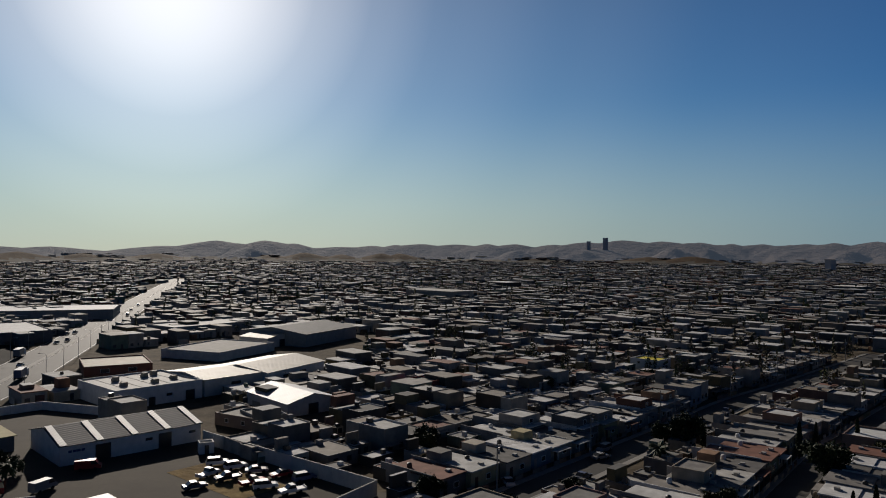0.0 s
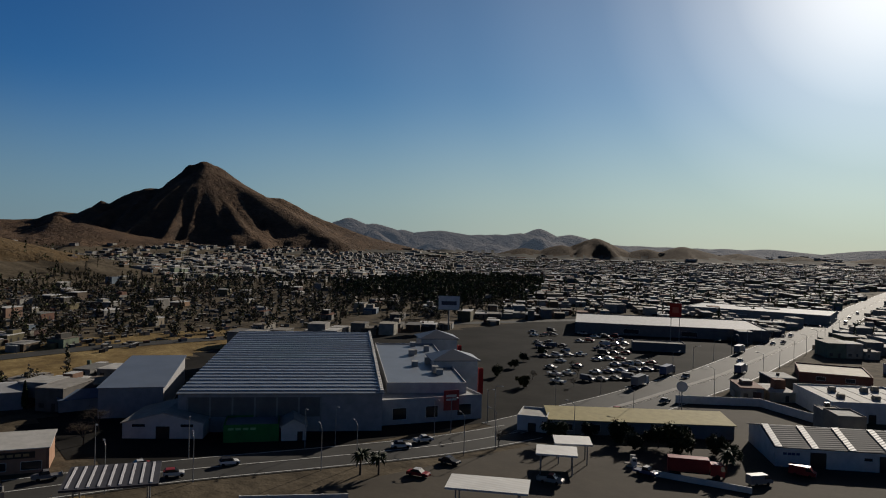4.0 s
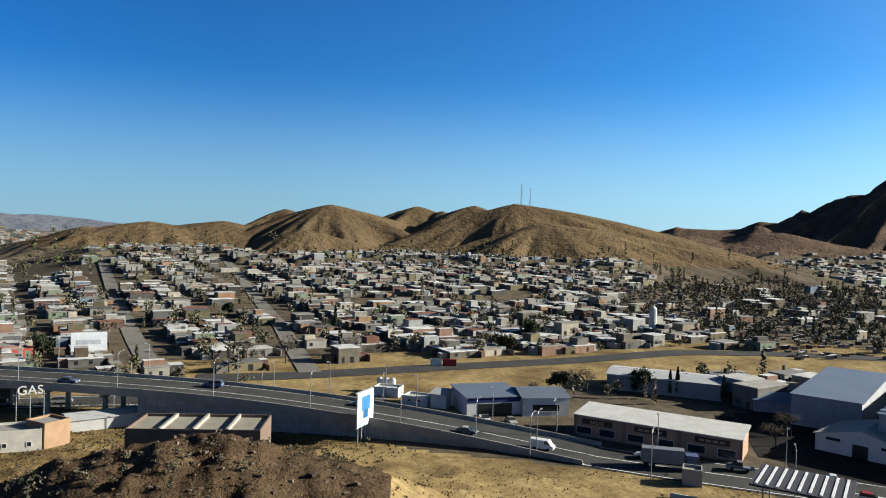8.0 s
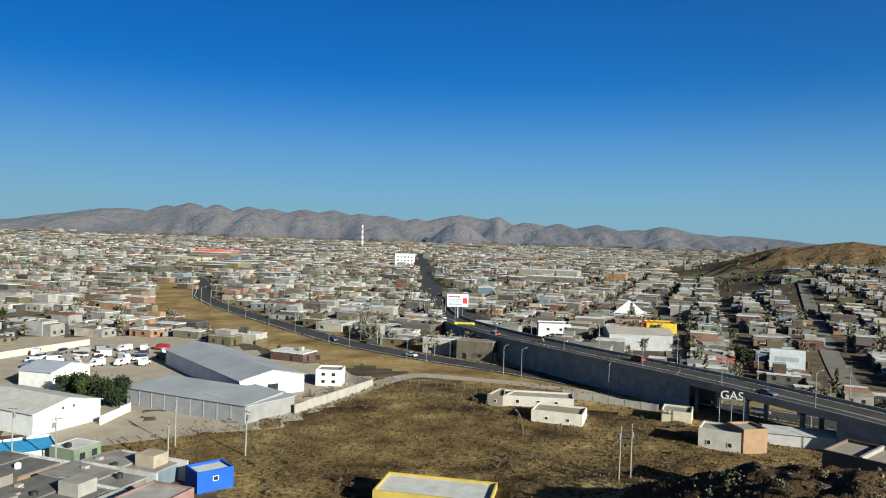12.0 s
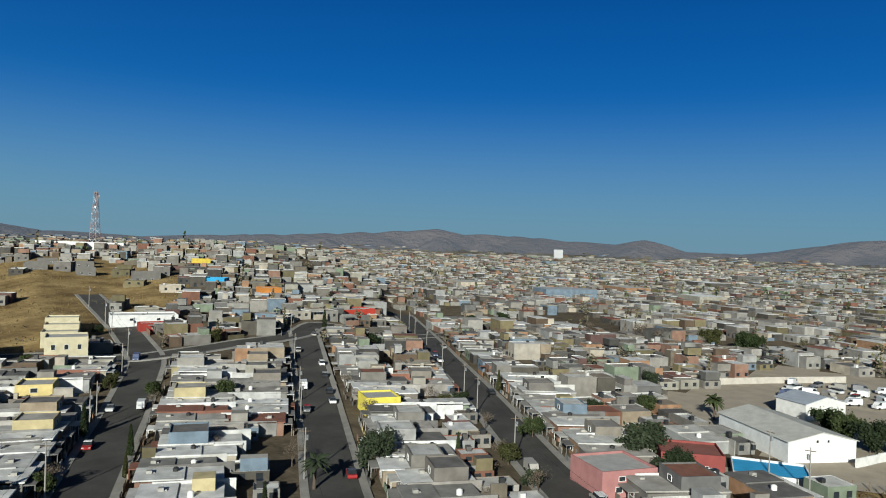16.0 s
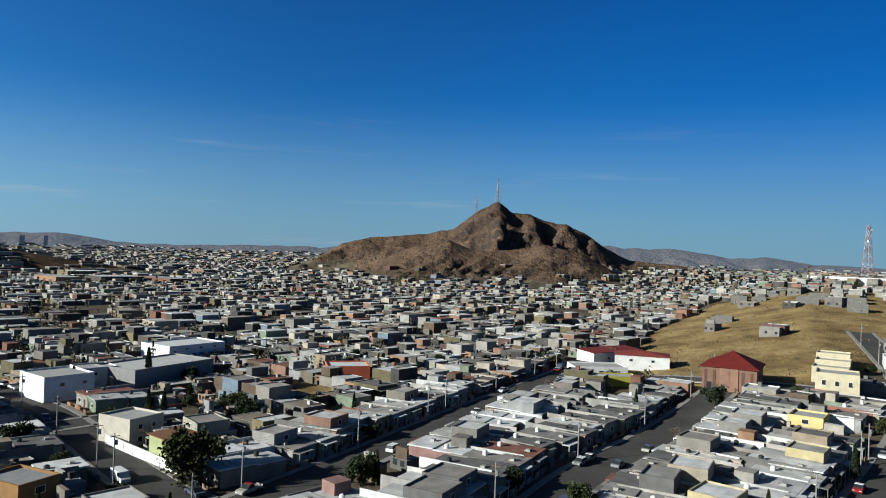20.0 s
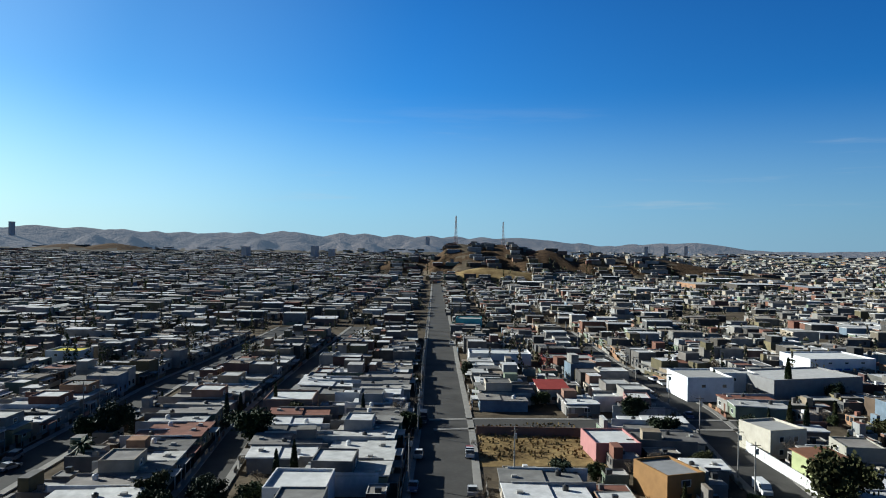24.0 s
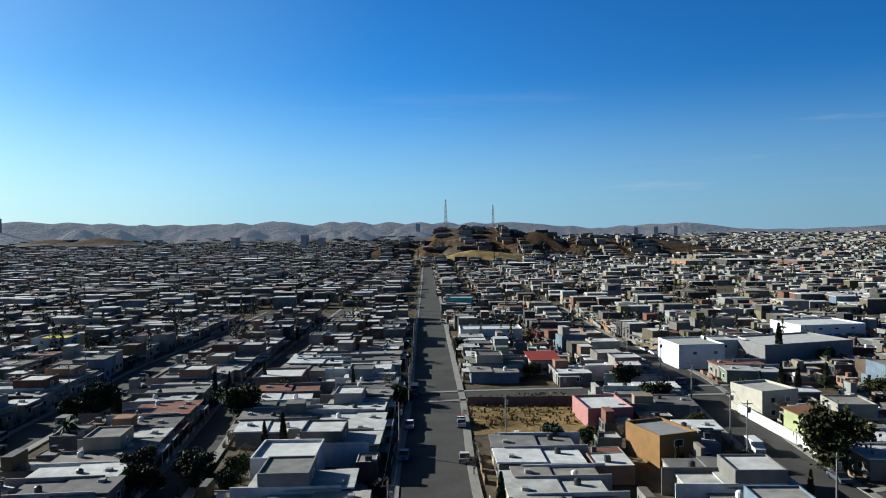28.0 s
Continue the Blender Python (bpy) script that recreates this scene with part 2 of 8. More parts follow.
# each: distance of the crest, foot width in front, behind, roughness, and the crest as (bearing, rise) in degrees
RIDGES = {
    "city_hill": (640, 460, 330, 0.05, [(251, -3.15), (246.8, -2.1), (241.9, -1.0), (237.2, -1.2), (233.7, -0.67), (228.8, -0.6), (222.9, -0.95), (221.1, -1.6), (218.4, -2.6)]),
    "peak": (2500, 480, 900, 0.5, [(89.3, 0.36), (87, 1.17), (84.2, 0.96), (82.5, 1.11), (81.2, 1.73), (79.7, 1.65), (78.4, 2.63), (77.9, 2.38), (76.8, 3.09), (75.5, 3.67), (74.4, 3.84), (73.4, 4.9), (72.5, 5.68), (71.4, 5.88), (70.4, 5.55), (69.5, 5.0), (67.4, 3.72), (65.6, 3.28), (63.4, 2.17), (61.2, 1.34), (58.6, 0.4), (54, -0.6)]),
    "peak_foot": (1900, 500, 600, 0.4, [(92, -1), (88.5, 0.2), (86, 0.5), (83.5, 0.1), (81.5, 0.85), (79.5, 0.9), (76, 0.1), (72, -0.3), (64, -0.5), (57, -1.0)]),
    "coronel": (1500, 260, 500, 0.7, [(278.7, -0.6), (277, 0.48), (274.6, 1.1), (271.7, 1.3), (270.3, 1.48), (268.1, 2.0), (266.3, 3.41), (264.6, 4.27), (263.4, 3.36), (262.1, 3.4), (260.9, 2.81), (259.2, 2.63), (257.4, 1.66), (256.1, 0.82), (254.4, 0), (250.6, -0.29), (247, -0.99)]),
    "coronel_front": (1250, 300, 300, 0.6, [(275, -1.2), (271, 0.5), (268.5, 1.1), (266.5, 0.2), (263.5, 0.4), (261, 0.9), (258, 0.3), (255, -1.2)]),
    "range_a": (4550, 700, 380, 0.75, [(34, -0.2), (30.3, 0.06), (28.9, 0.31), (25.4, -0.13), (23.5, -0.15), (20.8, 0.46), (18, 0.88), (16, 0.68), (14.3, 0.93), (11.7, 0.74), (8.2, 0.51), (1.5, 0.8), (-8.7, 0.84), (-14.4, 1.18), (-21.7, 0.95), (-25.8, 0.87), (-31.6, 1.05)]),
    "range_b": (4500, 700, 400, 0.75, [(348.3, 0.9), (346.7, 1.1), (341.3, 1.0), (335.5, 0.84), (329.3, 1.11), (326.7, 0.82), (324.7, 1.05), (319.6, 1.0), (313.3, 0.88), (309.9, 0.88), (303.6, 0.32), (301.7, 0.5), (296.6, 0.62), (295, 0.15), (288.4, 0.05), (283.9, 0.23), (277, 0.35), (270, 0.4)]),
    "range_c": (4500, 700, 400, 0.75, [(275, 0.3), (268, 0.6), (256.1, 1.12), (254, 1.0), (251.2, 1.05), (246.4, 0.45), (244.4, 0.58), (241, 0.15), (238.9, -0.1), (234.6, -0.2), (230.1, 0.25), (221.2, 0.67), (213.2, 1.3), (212, 0.77), (208.7, 1.04), (204.3, 0.85), (198.3, 0.52), (196.4, 0.95), (193.3, 0.15), (188, 0.1)]),
    "range_d": (4550, 900, 380, 0.9, [(190, 0.05), (185.6, 0.2), (183.4, 0.77), (180.3, 1.42), (175.8, 2.0), (172.2, 1.85), (165.8, 1.8), (159, 1.36), (155.4, 1.82), (153.7, 1.5), (152.5, 1.74), (150.1, 1.3), (144.7, 1.25), (142, 0.97), (139.6, 1.26), (137.5, 0.77), (134, 0.69), (129.7, 0.3), (124, 0.2), (110, 0.4)]),
    "range_e": (4500, 700, 400, 0.75, [(112, 0.3), (98, 0.7), (91.5, 0.85), (89, 0.6), (80, 1.0), (70, 1.5), (61.6, 1.58), (60.4, 2.01), (56.4, 1.16), (53.6, 1.15), (50.2, 0.92), (46.6, 1.1), (45.6, 1.53), (43, 1.05), (39.9, 0.36), (33.3, 0.24), (29.1, 0.3), (25, -0.2)]),
}

# the far ranges are chains of peaks with lower spurs before them
hump_rnd = random.Random(41)
for name_ in ("range_a", "range_b", "range_c", "range_d", "range_e"):
    line_ = sorted(RIDGES.pop(name_)[4])
    chain_ = []
    for (a0, e0), (a1, e1) in zip(line_, line_[1:]):
        parts_ = max(1, round((a1 - a0) / 2.4))
        for k in range(parts_):
            t_ = k / parts_
            wide_ = (a1 - a0) / parts_ * 79 * hump_rnd.uniform(1.6, 4.0)
            chain_.append((a0 + (a1 - a0) * (t_ + hump_rnd.uniform(-0.2, 0.2) / parts_), 4520 + hump_rnd.uniform(-60, 60), e0 + (e1 - e0) * t_, wide_ * hump_rnd.uniform(0.7, 1.3) + 60, wide_ * hump_rnd.uniform(0.7, 1.3) + 60, hump_rnd.uniform(450, 700), 400))
            if hump_rnd.random() < 0.45:
                low_ = e0 + (e1 - e0) * t_ - hump_rnd.uniform(0.35, 0.9)
                chain_.append((a0 + (a1 - a0) * t_ + hump_rnd.uniform(-1, 1), 4000 + hump_rnd.uniform(-200, 150), max(low_, -0.42), 190, 190, 260, 300))
    HUMPS[name_] = (0.7, 0.6, chain_)
for name_, (rough_, _, humps_) in HUMPS.items():
    RIDGES[name_] = (humps_[0][1], 0, 0, rough_, [])


def bearing(x, y):
    return np.degrees(np.arctan2(-x, y)) % 360


def step(v):
    v = np.clip(v, 0, 1)
    return v * v * (3 - 2 * v)


def hump_height(name, x, y):
    """Height of a group of round hills; ravines lie where they meet, spurs run down from each top."""
    rough, blunt, humps = HUMPS[name]
    full_x, full_y = np.asarray(x, float), np.asarray(y, float)
    total = np.zeros(full_x.shape)
    r = np.hypot(full_x, full_y)
    reach = max(max(h[3:]) for h in humps) * 1.1
    ring_on = (r > min(h[1] for h in humps) - reach) & (r < max(h[1] for h in humps) + reach)
    if not ring_on.any():
        return total
    x, y = full_x[ring_on], full_y[ring_on]
    out = np.zeros(x.shape)
    for n, (az, dist, rise, left, right, front, back) in enumerate(humps):
        a = radians(az)
        cx_, cy_ = -dist * math.sin(a), dist * math.cos(a)
        span = 1.1 * max(left, right, front, back)
        on = (np.abs(x - cx_) < span) & (np.abs(y - cy_) < span)
        if not on.any():
            continue
        dx, dy = x[on] - cx_, y[on] - cy_
        u, w = -dx * math.cos(a) - dy * math.sin(a), -dx * math.sin(a) + dy * math.cos(a)
        u, w = u / np.where(u > 0, left, right), w / np.where(w < 0, front, back)
        q = np.hypot(u, w)
        th = np.arctan2(w, u)
        size = (left + right) / 2
        spur = fbm(2.6 * np.cos(th) + 9 * n, 2.6 * np.sin(th) + 0.6 * q, az * 0.1, 4) - 0.47
        fine = fbm(dx / size * 7, dy / size * 7, az * 0.2 + 3, 5) - 0.47
        q = q * (1 + np.clip(q * 2, 0, 1) * (0.5 + 0.5 * rough) * spur + 0.16 * rough * fine)
        f = np.where(q < 1, 0.5 + 0.5 * np.cos(np.pi * np.clip(q, 0, 1)), 0)
        if blunt < 1:
            f = (1 - blunt) * f + blunt * np.clip(1 - q, 0, 1) ** 1.08
        top = EYE_Z + dist * math.tan(radians(rise)) - 3
        f = f * (1 + (0.13 * rough * fine + 0.1 * rough * np.abs(spur)) * step(q * 4))
        if rough > 0.8:  # ledges of bare rock
            ledge = fbm(dx / 26, dy / 26, az + 1, 4) - 0.47
            f = f + 0.075 * np.clip(ledge * 4, -0.6, 1) * step(f * 4) * step(q * 3)
        out[on] = np.maximum(out[on], top * f)
    total[ring_on] = out
    return total


def ridge_height(name, x, y):
    """Height of one ridge over the plain; only the points within its foot are worked out."""
    if name in HUMPS:
        return hump_height(name, x, y)
    dist, front, back, rough, crest = RIDGES[name]
    x, y = np.asarray(x, float), np.asarray(y, float)
    out = np.zeros(x.shape)
    r = np.hypot(x, y)
    pts = sorted(crest)
    a = np.array([p[0] for p in pts])
    mid = (a[0] + a[-1]) / 2
    az = (bearing(x, y) - mid + 180) % 360 - 180 + mid
    edge = 2.5 if dist < 2000 else 4.0
    on = (r > dist - front) & (r < dist + back) & (az > a[0] - edge) & (az < a[-1] + edge)
    if not on.any():
        return out
    x, y, r, az = x[on], y[on], r[on], az[on]
    tops = EYE_Z + dist * np.tan(np.radians([p[1] for p in pts]))
    top = np.interp(az, np.r_[a[0] - edge, a, a[-1] + edge], np.maximum(np.r_[0, tops, 0], 0))
    if rough > 0.3:  # the flanks are rounder than the crest line
        blunt = sum(np.interp(az + d * 1.1, np.r_[a[0] - edge, a, a[-1] + edge], np.maximum(np.r_[0, tops, 0], 0)) for d in (-2, -1, 0, 1, 2)) / 5
    body = np.clip(1 - np.abs(r - dist) / np.where(r < dist, front, back), 0, 1)
    if rough > 0.3:
        sharp = step((body - 0.55) / 0.45)
        top = top * sharp + blunt * (1 - sharp)
    shape = body ** (1.0 if name == "city_hill" or rough > 0.3 else 1.25)
    k = (3.2 if rough > 0.3 else 5.0) / front
    u, w = np.radians(az) * dist, r - dist  # spurs run down from the crest
    u = u + 0.35 * w
    gully = np.abs(fbm(u * k, w * k * 0.45, dist * 0.01, 4) - 0.47) * 2.6
    if rough > 0.3:
        gully = 0.75 * gully + 0.4 * np.abs(fbm(u * k * 3.3, w * k * 1.8, dist * 0.02 + 4, 4) - 0.47) * 2
    if name in SPURS:  # spurs: a gentle side towards the sun, a steep one away from it
        first, apart, deep = SPURS[name]
        f = ((az - first) / apart + 0.76 + 0.25 * (fbm(az / 5, w / 200, 6.0, 3) - 0.47) + w / 1500) % 1.0
        saw = np.where(f < 0.76, f / 0.76, 1 - (f - 0.76) / 0.24)
        top = top * (1 - deep * (1 - 0.9 * body**0.7) * (1 - saw))
        gully = 0.35 * gully
    if name in CRAGGY:  # broken rock near the crest
        top = top * (1 + 0.05 * (fbm(az * 2.2, 0 * az, 3.0, 4) - 0.47))
        gully = gully + (0.5 if dist < 1600 else 0.2) * np.abs(fbm(u * k * 9, w * k * 5, 8.0, 3) - 0.47) * 2
    cut = 3.3 if rough > 0.3 else 2.2
    out[on] = top * shape * np.maximum(0.3, 1 - rough * (1 - body) * cut * gully) + rough * 0.12 * top * (gully - 0.25) * step(body * 3) * (body < 0.93)
    return out


def knoll(x, y):
    """The rocky mound close by: steep on its far side, long across."""
    along, across = -(x + 78) * 0.83 - (y + 52) * 0.56, (x + 78) * 0.56 - (y + 52) * 0.83
    return 16.8 * np.exp(-((along / np.where(along > 0, 17.0, 30.0)) ** 2 + (across / 27.0) ** 2) / 2)


def relief(x, y):
    """Low humps and hollows of the fallow field and its old diggings."""
    x, y = np.asarray(x, float), np.asarray(y, float)
    r, az = np.hypot(x, y), bearing(x, y)
    on = step((r - 40) / 25) * step((200 - r) / 25) * step((az - 96) / 8) * step((184 - az) / 10) * step((x + 134) / 10)
    return on * (2.2 * (fbm(x / 22, y / 22, 31, 2) - 0.4) + 2.0 * (fbm(x / 7, y / 7, 33, 3) - 0.45))


def broken(x, y):
    """Broken rock and gullies on the mound."""
    return knoll(x, y) / 17 * ((fbm(x / 3.2, y / 3.2, 5, 4) - 0.47) * 3.4 + (np.abs(fbm(x / 11, y / 11, 15, 3) - 0.45) - 0.1) * 3.5)


def terrain(x, y):
    x, y = np.asarray(x, float), np.asarray(y, float)
    r, az = np.hypot(x, y), bearing(x, y)
    z = 18 * step((r - 260) / 460) * step((az - 80) / 12) * step((140 - az) / 12) * step((1500 - r) / 400)
    z = z + 12 * step((r - 900) / 500) * step((az - 252) / 8) * step((282 - az) / 8) * step((2200 - r) / 400)
    z = z + knoll(x, y) + relief(x, y)
    hills = 0 * x
    for name in RIDGES:
        hills = np.maximum(hills, ridge_height(name, x, y))
    return np.maximum(z, hills) + np.where(hills > 0.5, 0.25 * z, 0) + (fbm(x / 90, y / 90, 3) - 0.47) * 0.8 * step((r - 250) / 100)


def ground_z(x, y):
    if x * x + y * y < 28000:
        return float(knoll(np.float64(x), np.float64(y)) + relief(np.float64(x), np.float64(y)))
    return float(terrain(np.array([x]), np.array([y]))[0])


# ---- materials ----
def nodes_of(name):
    m = bpy.data.materials.new(name)
    m.use_nodes = True
    nt = m.node_tree
    return m, nt, nt.nodes["Principled BSDF"]


def link(nt, a, b):
    nt.links.new(a, b)


def mix_colour(nt, fac, a, b, mode="MIX"):
    n = nt.nodes.new("ShaderNodeMix")
    n.data_type, n.blend_type = "RGBA", mode
    for sock, v in ((n.inputs[0], fac), (n.inputs[6], a), (n.inputs[7], b)):
        if isinstance(v, (int, float)):
            sock.default_value = v
        elif isinstance(v, tuple):
            sock.default_value = (*v[:3], 1)
        else:
            link(nt, v, sock)
    return n.outputs[2]


def noise_node(nt, scale, detail=3.0, rough=0.6, stretch=None):
    geo = nt.nodes.new("ShaderNodeNewGeometry")
    n = nt.nodes.new("ShaderNodeTexNoise")
    n.inputs["Scale"].default_value, n.inputs["Detail"].default_value, n.inputs["Roughness"].default_value = scale, detail, rough
    if stretch:
        mp = nt.nodes.new("ShaderNodeMapping")
        mp.inputs["Scale"].default_value = stretch
        link(nt, geo.outputs["Position"], mp.inputs["Vector"])
        link(nt, mp.outputs["Vector"], n.inputs["Vector"])
    else:
        link(nt, geo.outputs["Position"], n.inputs["Vector"])
    return n.outputs["Fac"]


def ramp(nt, fac, stops, constant=False):
    r = nt.nodes.new("ShaderNodeValToRGB")
    r.color_ramp.interpolation = "CONSTANT" if constant else "LINEAR"
    els = r.color_ramp.elements
    while len(els) < len(stops):
        els.new(0.5)
    for el, (p, c) in zip(els, stops):
        el.position, el.color = p, (*c[:3], 1)
    link(nt, fac, r.inputs["Fac"])
    return r.outputs["Color"]


def bumped(nt, bsdf, fac, strength, dist):
    b = nt.nodes.new("ShaderNodeBump")
    b.inputs["Strength"].default_value, b.inputs["Distance"].default_value = strength, dist
    link(nt, fac, b.inputs["Height"])
    link(nt, b.outputs["Normal"], bsdf.inputs["Normal"])


DULL = 0.75  # base colours scaled down in plain, palette and land, to deepen the shade


def plain(name, c, rough=0.8, metal=0.0, vary=0.25, scale=0.6, bump=0.0):
    """A weathered surface of one colour: stains at a large scale, grain at a small one."""
    m, nt, b = nodes_of(name)
    dark, light = tuple(v * (1 - vary) * DULL for v in c), tuple(min(1, v * (1 + vary * 0.5)) * DULL for v in c)
    col = ramp(nt, noise_node(nt, scale, 4), [(0.3, dark), (0.7, light)])
    col = mix_colour(nt, ramp(nt, noise_node(nt, scale * 14, 2), [(0.35, (0, 0, 0)), (0.65, (0.3, 0.3, 0.3))]), col, dark)
    link(nt, col, b.inputs["Base Color"])
    b.inputs["Roughness"].default_value, b.inputs["Metallic"].default_value = rough, metal
    if rough > 0.65:
        b.inputs["Specular IOR Level"].default_value = 0.12
    if bump:
        bumped(nt, b, noise_node(nt, scale * 8, 3), bump, 0.1)
    return m


def palette(name, colours, island, rough=0.85, vary=0.3, scale=0.35):
    """One of several colours for each object or each joined piece, with stains."""
    m, nt, b = nodes_of(name)
    if island:
        src = nt.nodes.new("ShaderNodeNewGeometry").outputs["Random Per Island"]
    else:
        src = nt.nodes.new("ShaderNodeObjectInfo").outputs["Random"]
    n = len(colours)
    col = ramp(nt, src, [(k / n, c) for k, c in enumerate(colours)], True)
    dirt = ramp(nt, noise_node(nt, scale, 4), [(0.35, ((1 - vary) * DULL,) * 3), (0.68, (1.04 * DULL,) * 3)])
    col = mix_colour(nt, 1.0, col, dirt, "MULTIPLY")
    link(nt, col, b.inputs["Base Color"])
    b.inputs["Roughness"].default_value = rough
    b.inputs["Specular IOR Level"].default_value = 0.12
    return m


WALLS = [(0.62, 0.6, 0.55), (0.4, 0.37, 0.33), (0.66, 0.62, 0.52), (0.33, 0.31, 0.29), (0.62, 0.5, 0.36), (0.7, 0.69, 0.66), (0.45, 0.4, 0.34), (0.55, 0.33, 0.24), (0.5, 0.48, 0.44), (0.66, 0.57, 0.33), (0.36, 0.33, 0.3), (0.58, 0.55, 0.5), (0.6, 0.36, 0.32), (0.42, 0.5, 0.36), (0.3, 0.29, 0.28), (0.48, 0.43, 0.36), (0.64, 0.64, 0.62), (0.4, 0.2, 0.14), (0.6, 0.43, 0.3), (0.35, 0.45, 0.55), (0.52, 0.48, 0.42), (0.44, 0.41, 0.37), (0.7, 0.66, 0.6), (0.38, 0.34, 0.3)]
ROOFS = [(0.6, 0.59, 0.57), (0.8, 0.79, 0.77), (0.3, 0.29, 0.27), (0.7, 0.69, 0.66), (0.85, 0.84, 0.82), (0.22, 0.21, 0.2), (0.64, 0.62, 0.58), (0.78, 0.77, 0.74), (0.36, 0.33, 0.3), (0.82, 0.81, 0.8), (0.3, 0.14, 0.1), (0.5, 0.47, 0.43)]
# wall colours halved, so the shade on house sides is partly in the colour
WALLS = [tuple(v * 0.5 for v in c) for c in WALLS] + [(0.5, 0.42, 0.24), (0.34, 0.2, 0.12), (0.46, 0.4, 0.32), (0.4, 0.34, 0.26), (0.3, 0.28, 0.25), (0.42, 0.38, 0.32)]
M = {}
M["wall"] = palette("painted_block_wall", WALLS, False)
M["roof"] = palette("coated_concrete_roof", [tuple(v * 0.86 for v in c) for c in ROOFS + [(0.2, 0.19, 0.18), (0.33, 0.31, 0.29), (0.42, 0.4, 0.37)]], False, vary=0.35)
# every third far wall much darker, in place of shadowed gaps between houses
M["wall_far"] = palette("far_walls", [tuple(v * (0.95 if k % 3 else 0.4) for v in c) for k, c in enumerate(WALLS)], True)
M["roof_far"] = palette("far_roofs", [tuple(v * 0.8 for v in c) for c in ROOFS + [(0.24, 0.2, 0.16), (0.34, 0.28, 0.22), (0.16, 0.15, 0.14), (0.5, 0.45, 0.37), (0.38, 0.34, 0.29), (0.74, 0.72, 0.68)]], True)
M["asphalt"] = plain("asphalt", (0.062, 0.06, 0.056), 0.85, 0, 0.35, 0.12, 0.05)
M["street"] = plain("dusty_asphalt", (0.08, 0.076, 0.07), 0.9, 0, 0.35, 0.1, 0.08)
M["car_park"] = plain("dark_asphalt", (0.036, 0.034, 0.031), 0.9, 0, 0.5, 0.05, 0.1)
M["car_park"].node_tree.nodes["Principled BSDF"].inputs["Specular IOR Level"].default_value = 0.02
M["dirt"] = plain("dirt_lot", (0.085, 0.07, 0.052), 0.95, 0, 0.3, 0.08, 0.3)
M["concrete"] = plain("concrete", (0.3, 0.285, 0.26), 0.85, 0, 0.25, 0.3, 0.1)
M["white"] = plain("white_paint", (0.74, 0.73, 0.7), 0.7, 0, 0.12, 0.25)
M["metal_roof"] = plain("galvanised_sheet", (0.2, 0.23, 0.275), 0.5, 0.4, 0.15, 0.15)
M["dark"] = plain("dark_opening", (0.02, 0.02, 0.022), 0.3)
M["brown_block"] = plain("grey_block_wall", (0.27, 0.25, 0.23), 0.9, 0, 0.3, 0.4)


def land(name, stops, scale, fine, bump=0.5, dist=1.0, tufts=None, crag=None):
    stops = [(at, tuple(v * DULL for v in c)) for at, c in stops]
    m, nt, b = nodes_of(name)
    col = ramp(nt, noise_node(nt, scale, 6, 0.65), stops)
    col = mix_colour(nt, ramp(nt, noise_node(nt, fine, 4, 0.7), [(0.42, (0, 0, 0)), (0.62, (0.55, 0.55, 0.55))]), col, tufts or tuple(v * 0.45 for v in stops[0][1]))
    if crag:  # bare rock where the ground is steep
        geo = nt.nodes.new("ShaderNodeNewGeometry")
        sep = nt.nodes.new("ShaderNodeSeparateXYZ")
        link(nt, geo.outputs["True Normal"], sep.inputs["Vector"])
        add = nt.nodes.new("ShaderNodeMath")
        add.operation = "MULTIPLY_ADD"
        add.inputs[1].default_value = 0.35
        link(nt, noise_node(nt, fine * 0.6, 5, 0.7), add.inputs[0])
        link(nt, sep.outputs["Z"], add.inputs[2])
        col = mix_colour(nt, ramp(nt, add.outputs["Value"], [(0.78, (1, 1, 1)), (1.04, (0, 0, 0))]), col, crag)
    link(nt, col, b.inputs["Base Color"])
    b.inputs["Roughness"].default_value = 0.97
    b.inputs["Specular IOR Level"].default_value = 0.03
    bumped(nt, b, noise_node(nt, fine, 4, 0.7), bump, dist)
    return m


M["town_soil"] = land("town_soil", [(0.3, (0.085, 0.069, 0.05)), (0.7, (0.19, 0.152, 0.105))], 0.01, 0.15)
M["dry_grass"] = land("dry_grass", [(0.34, (0.13, 0.088, 0.042)), (0.5, (0.29, 0.205, 0.092)), (0.64, (0.42, 0.31, 0.145))], 0.055, 0.5, 0.6, 0.5, (0.12, 0.08, 0.04))
M["hill"] = land("scrub_hill", [(0.3, (0.095, 0.064, 0.036)), (0.7, (0.21, 0.14, 0.072))], 0.012, 0.1, 0.8, 4.0, (0.07, 0.056, 0.035), (0.075, 0.058, 0.045))
M["crag"] = land("craggy_mountain", [(0.3, (0.092, 0.06, 0.041)), (0.7, (0.2, 0.13, 0.085))], 0.01, 0.07, 1.0, 8.0, (0.05, 0.038, 0.03), (0.05, 0.038, 0.032))
M["field"] = land("brown_field_grass", [(0.36, (0.05, 0.034, 0.019)), (0.47, (0.19, 0.128, 0.058)), (0.56, (0.27, 0.19, 0.085)), (0.66, (0.42, 0.31, 0.14))], 0.07, 1.1, 1.0, 0.8, (0.03, 0.022, 0.012))
M["rock"] = land("rock_and_hill_shade", [(0.3, (0.055, 0.036, 0.022)), (0.7, (0.17, 0.11, 0.064))], 0.2, 1.6, 1.0, 0.8, (0.022, 0.017, 0.011))
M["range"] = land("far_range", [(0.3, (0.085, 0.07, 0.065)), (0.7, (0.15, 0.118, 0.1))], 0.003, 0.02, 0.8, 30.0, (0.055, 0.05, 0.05))
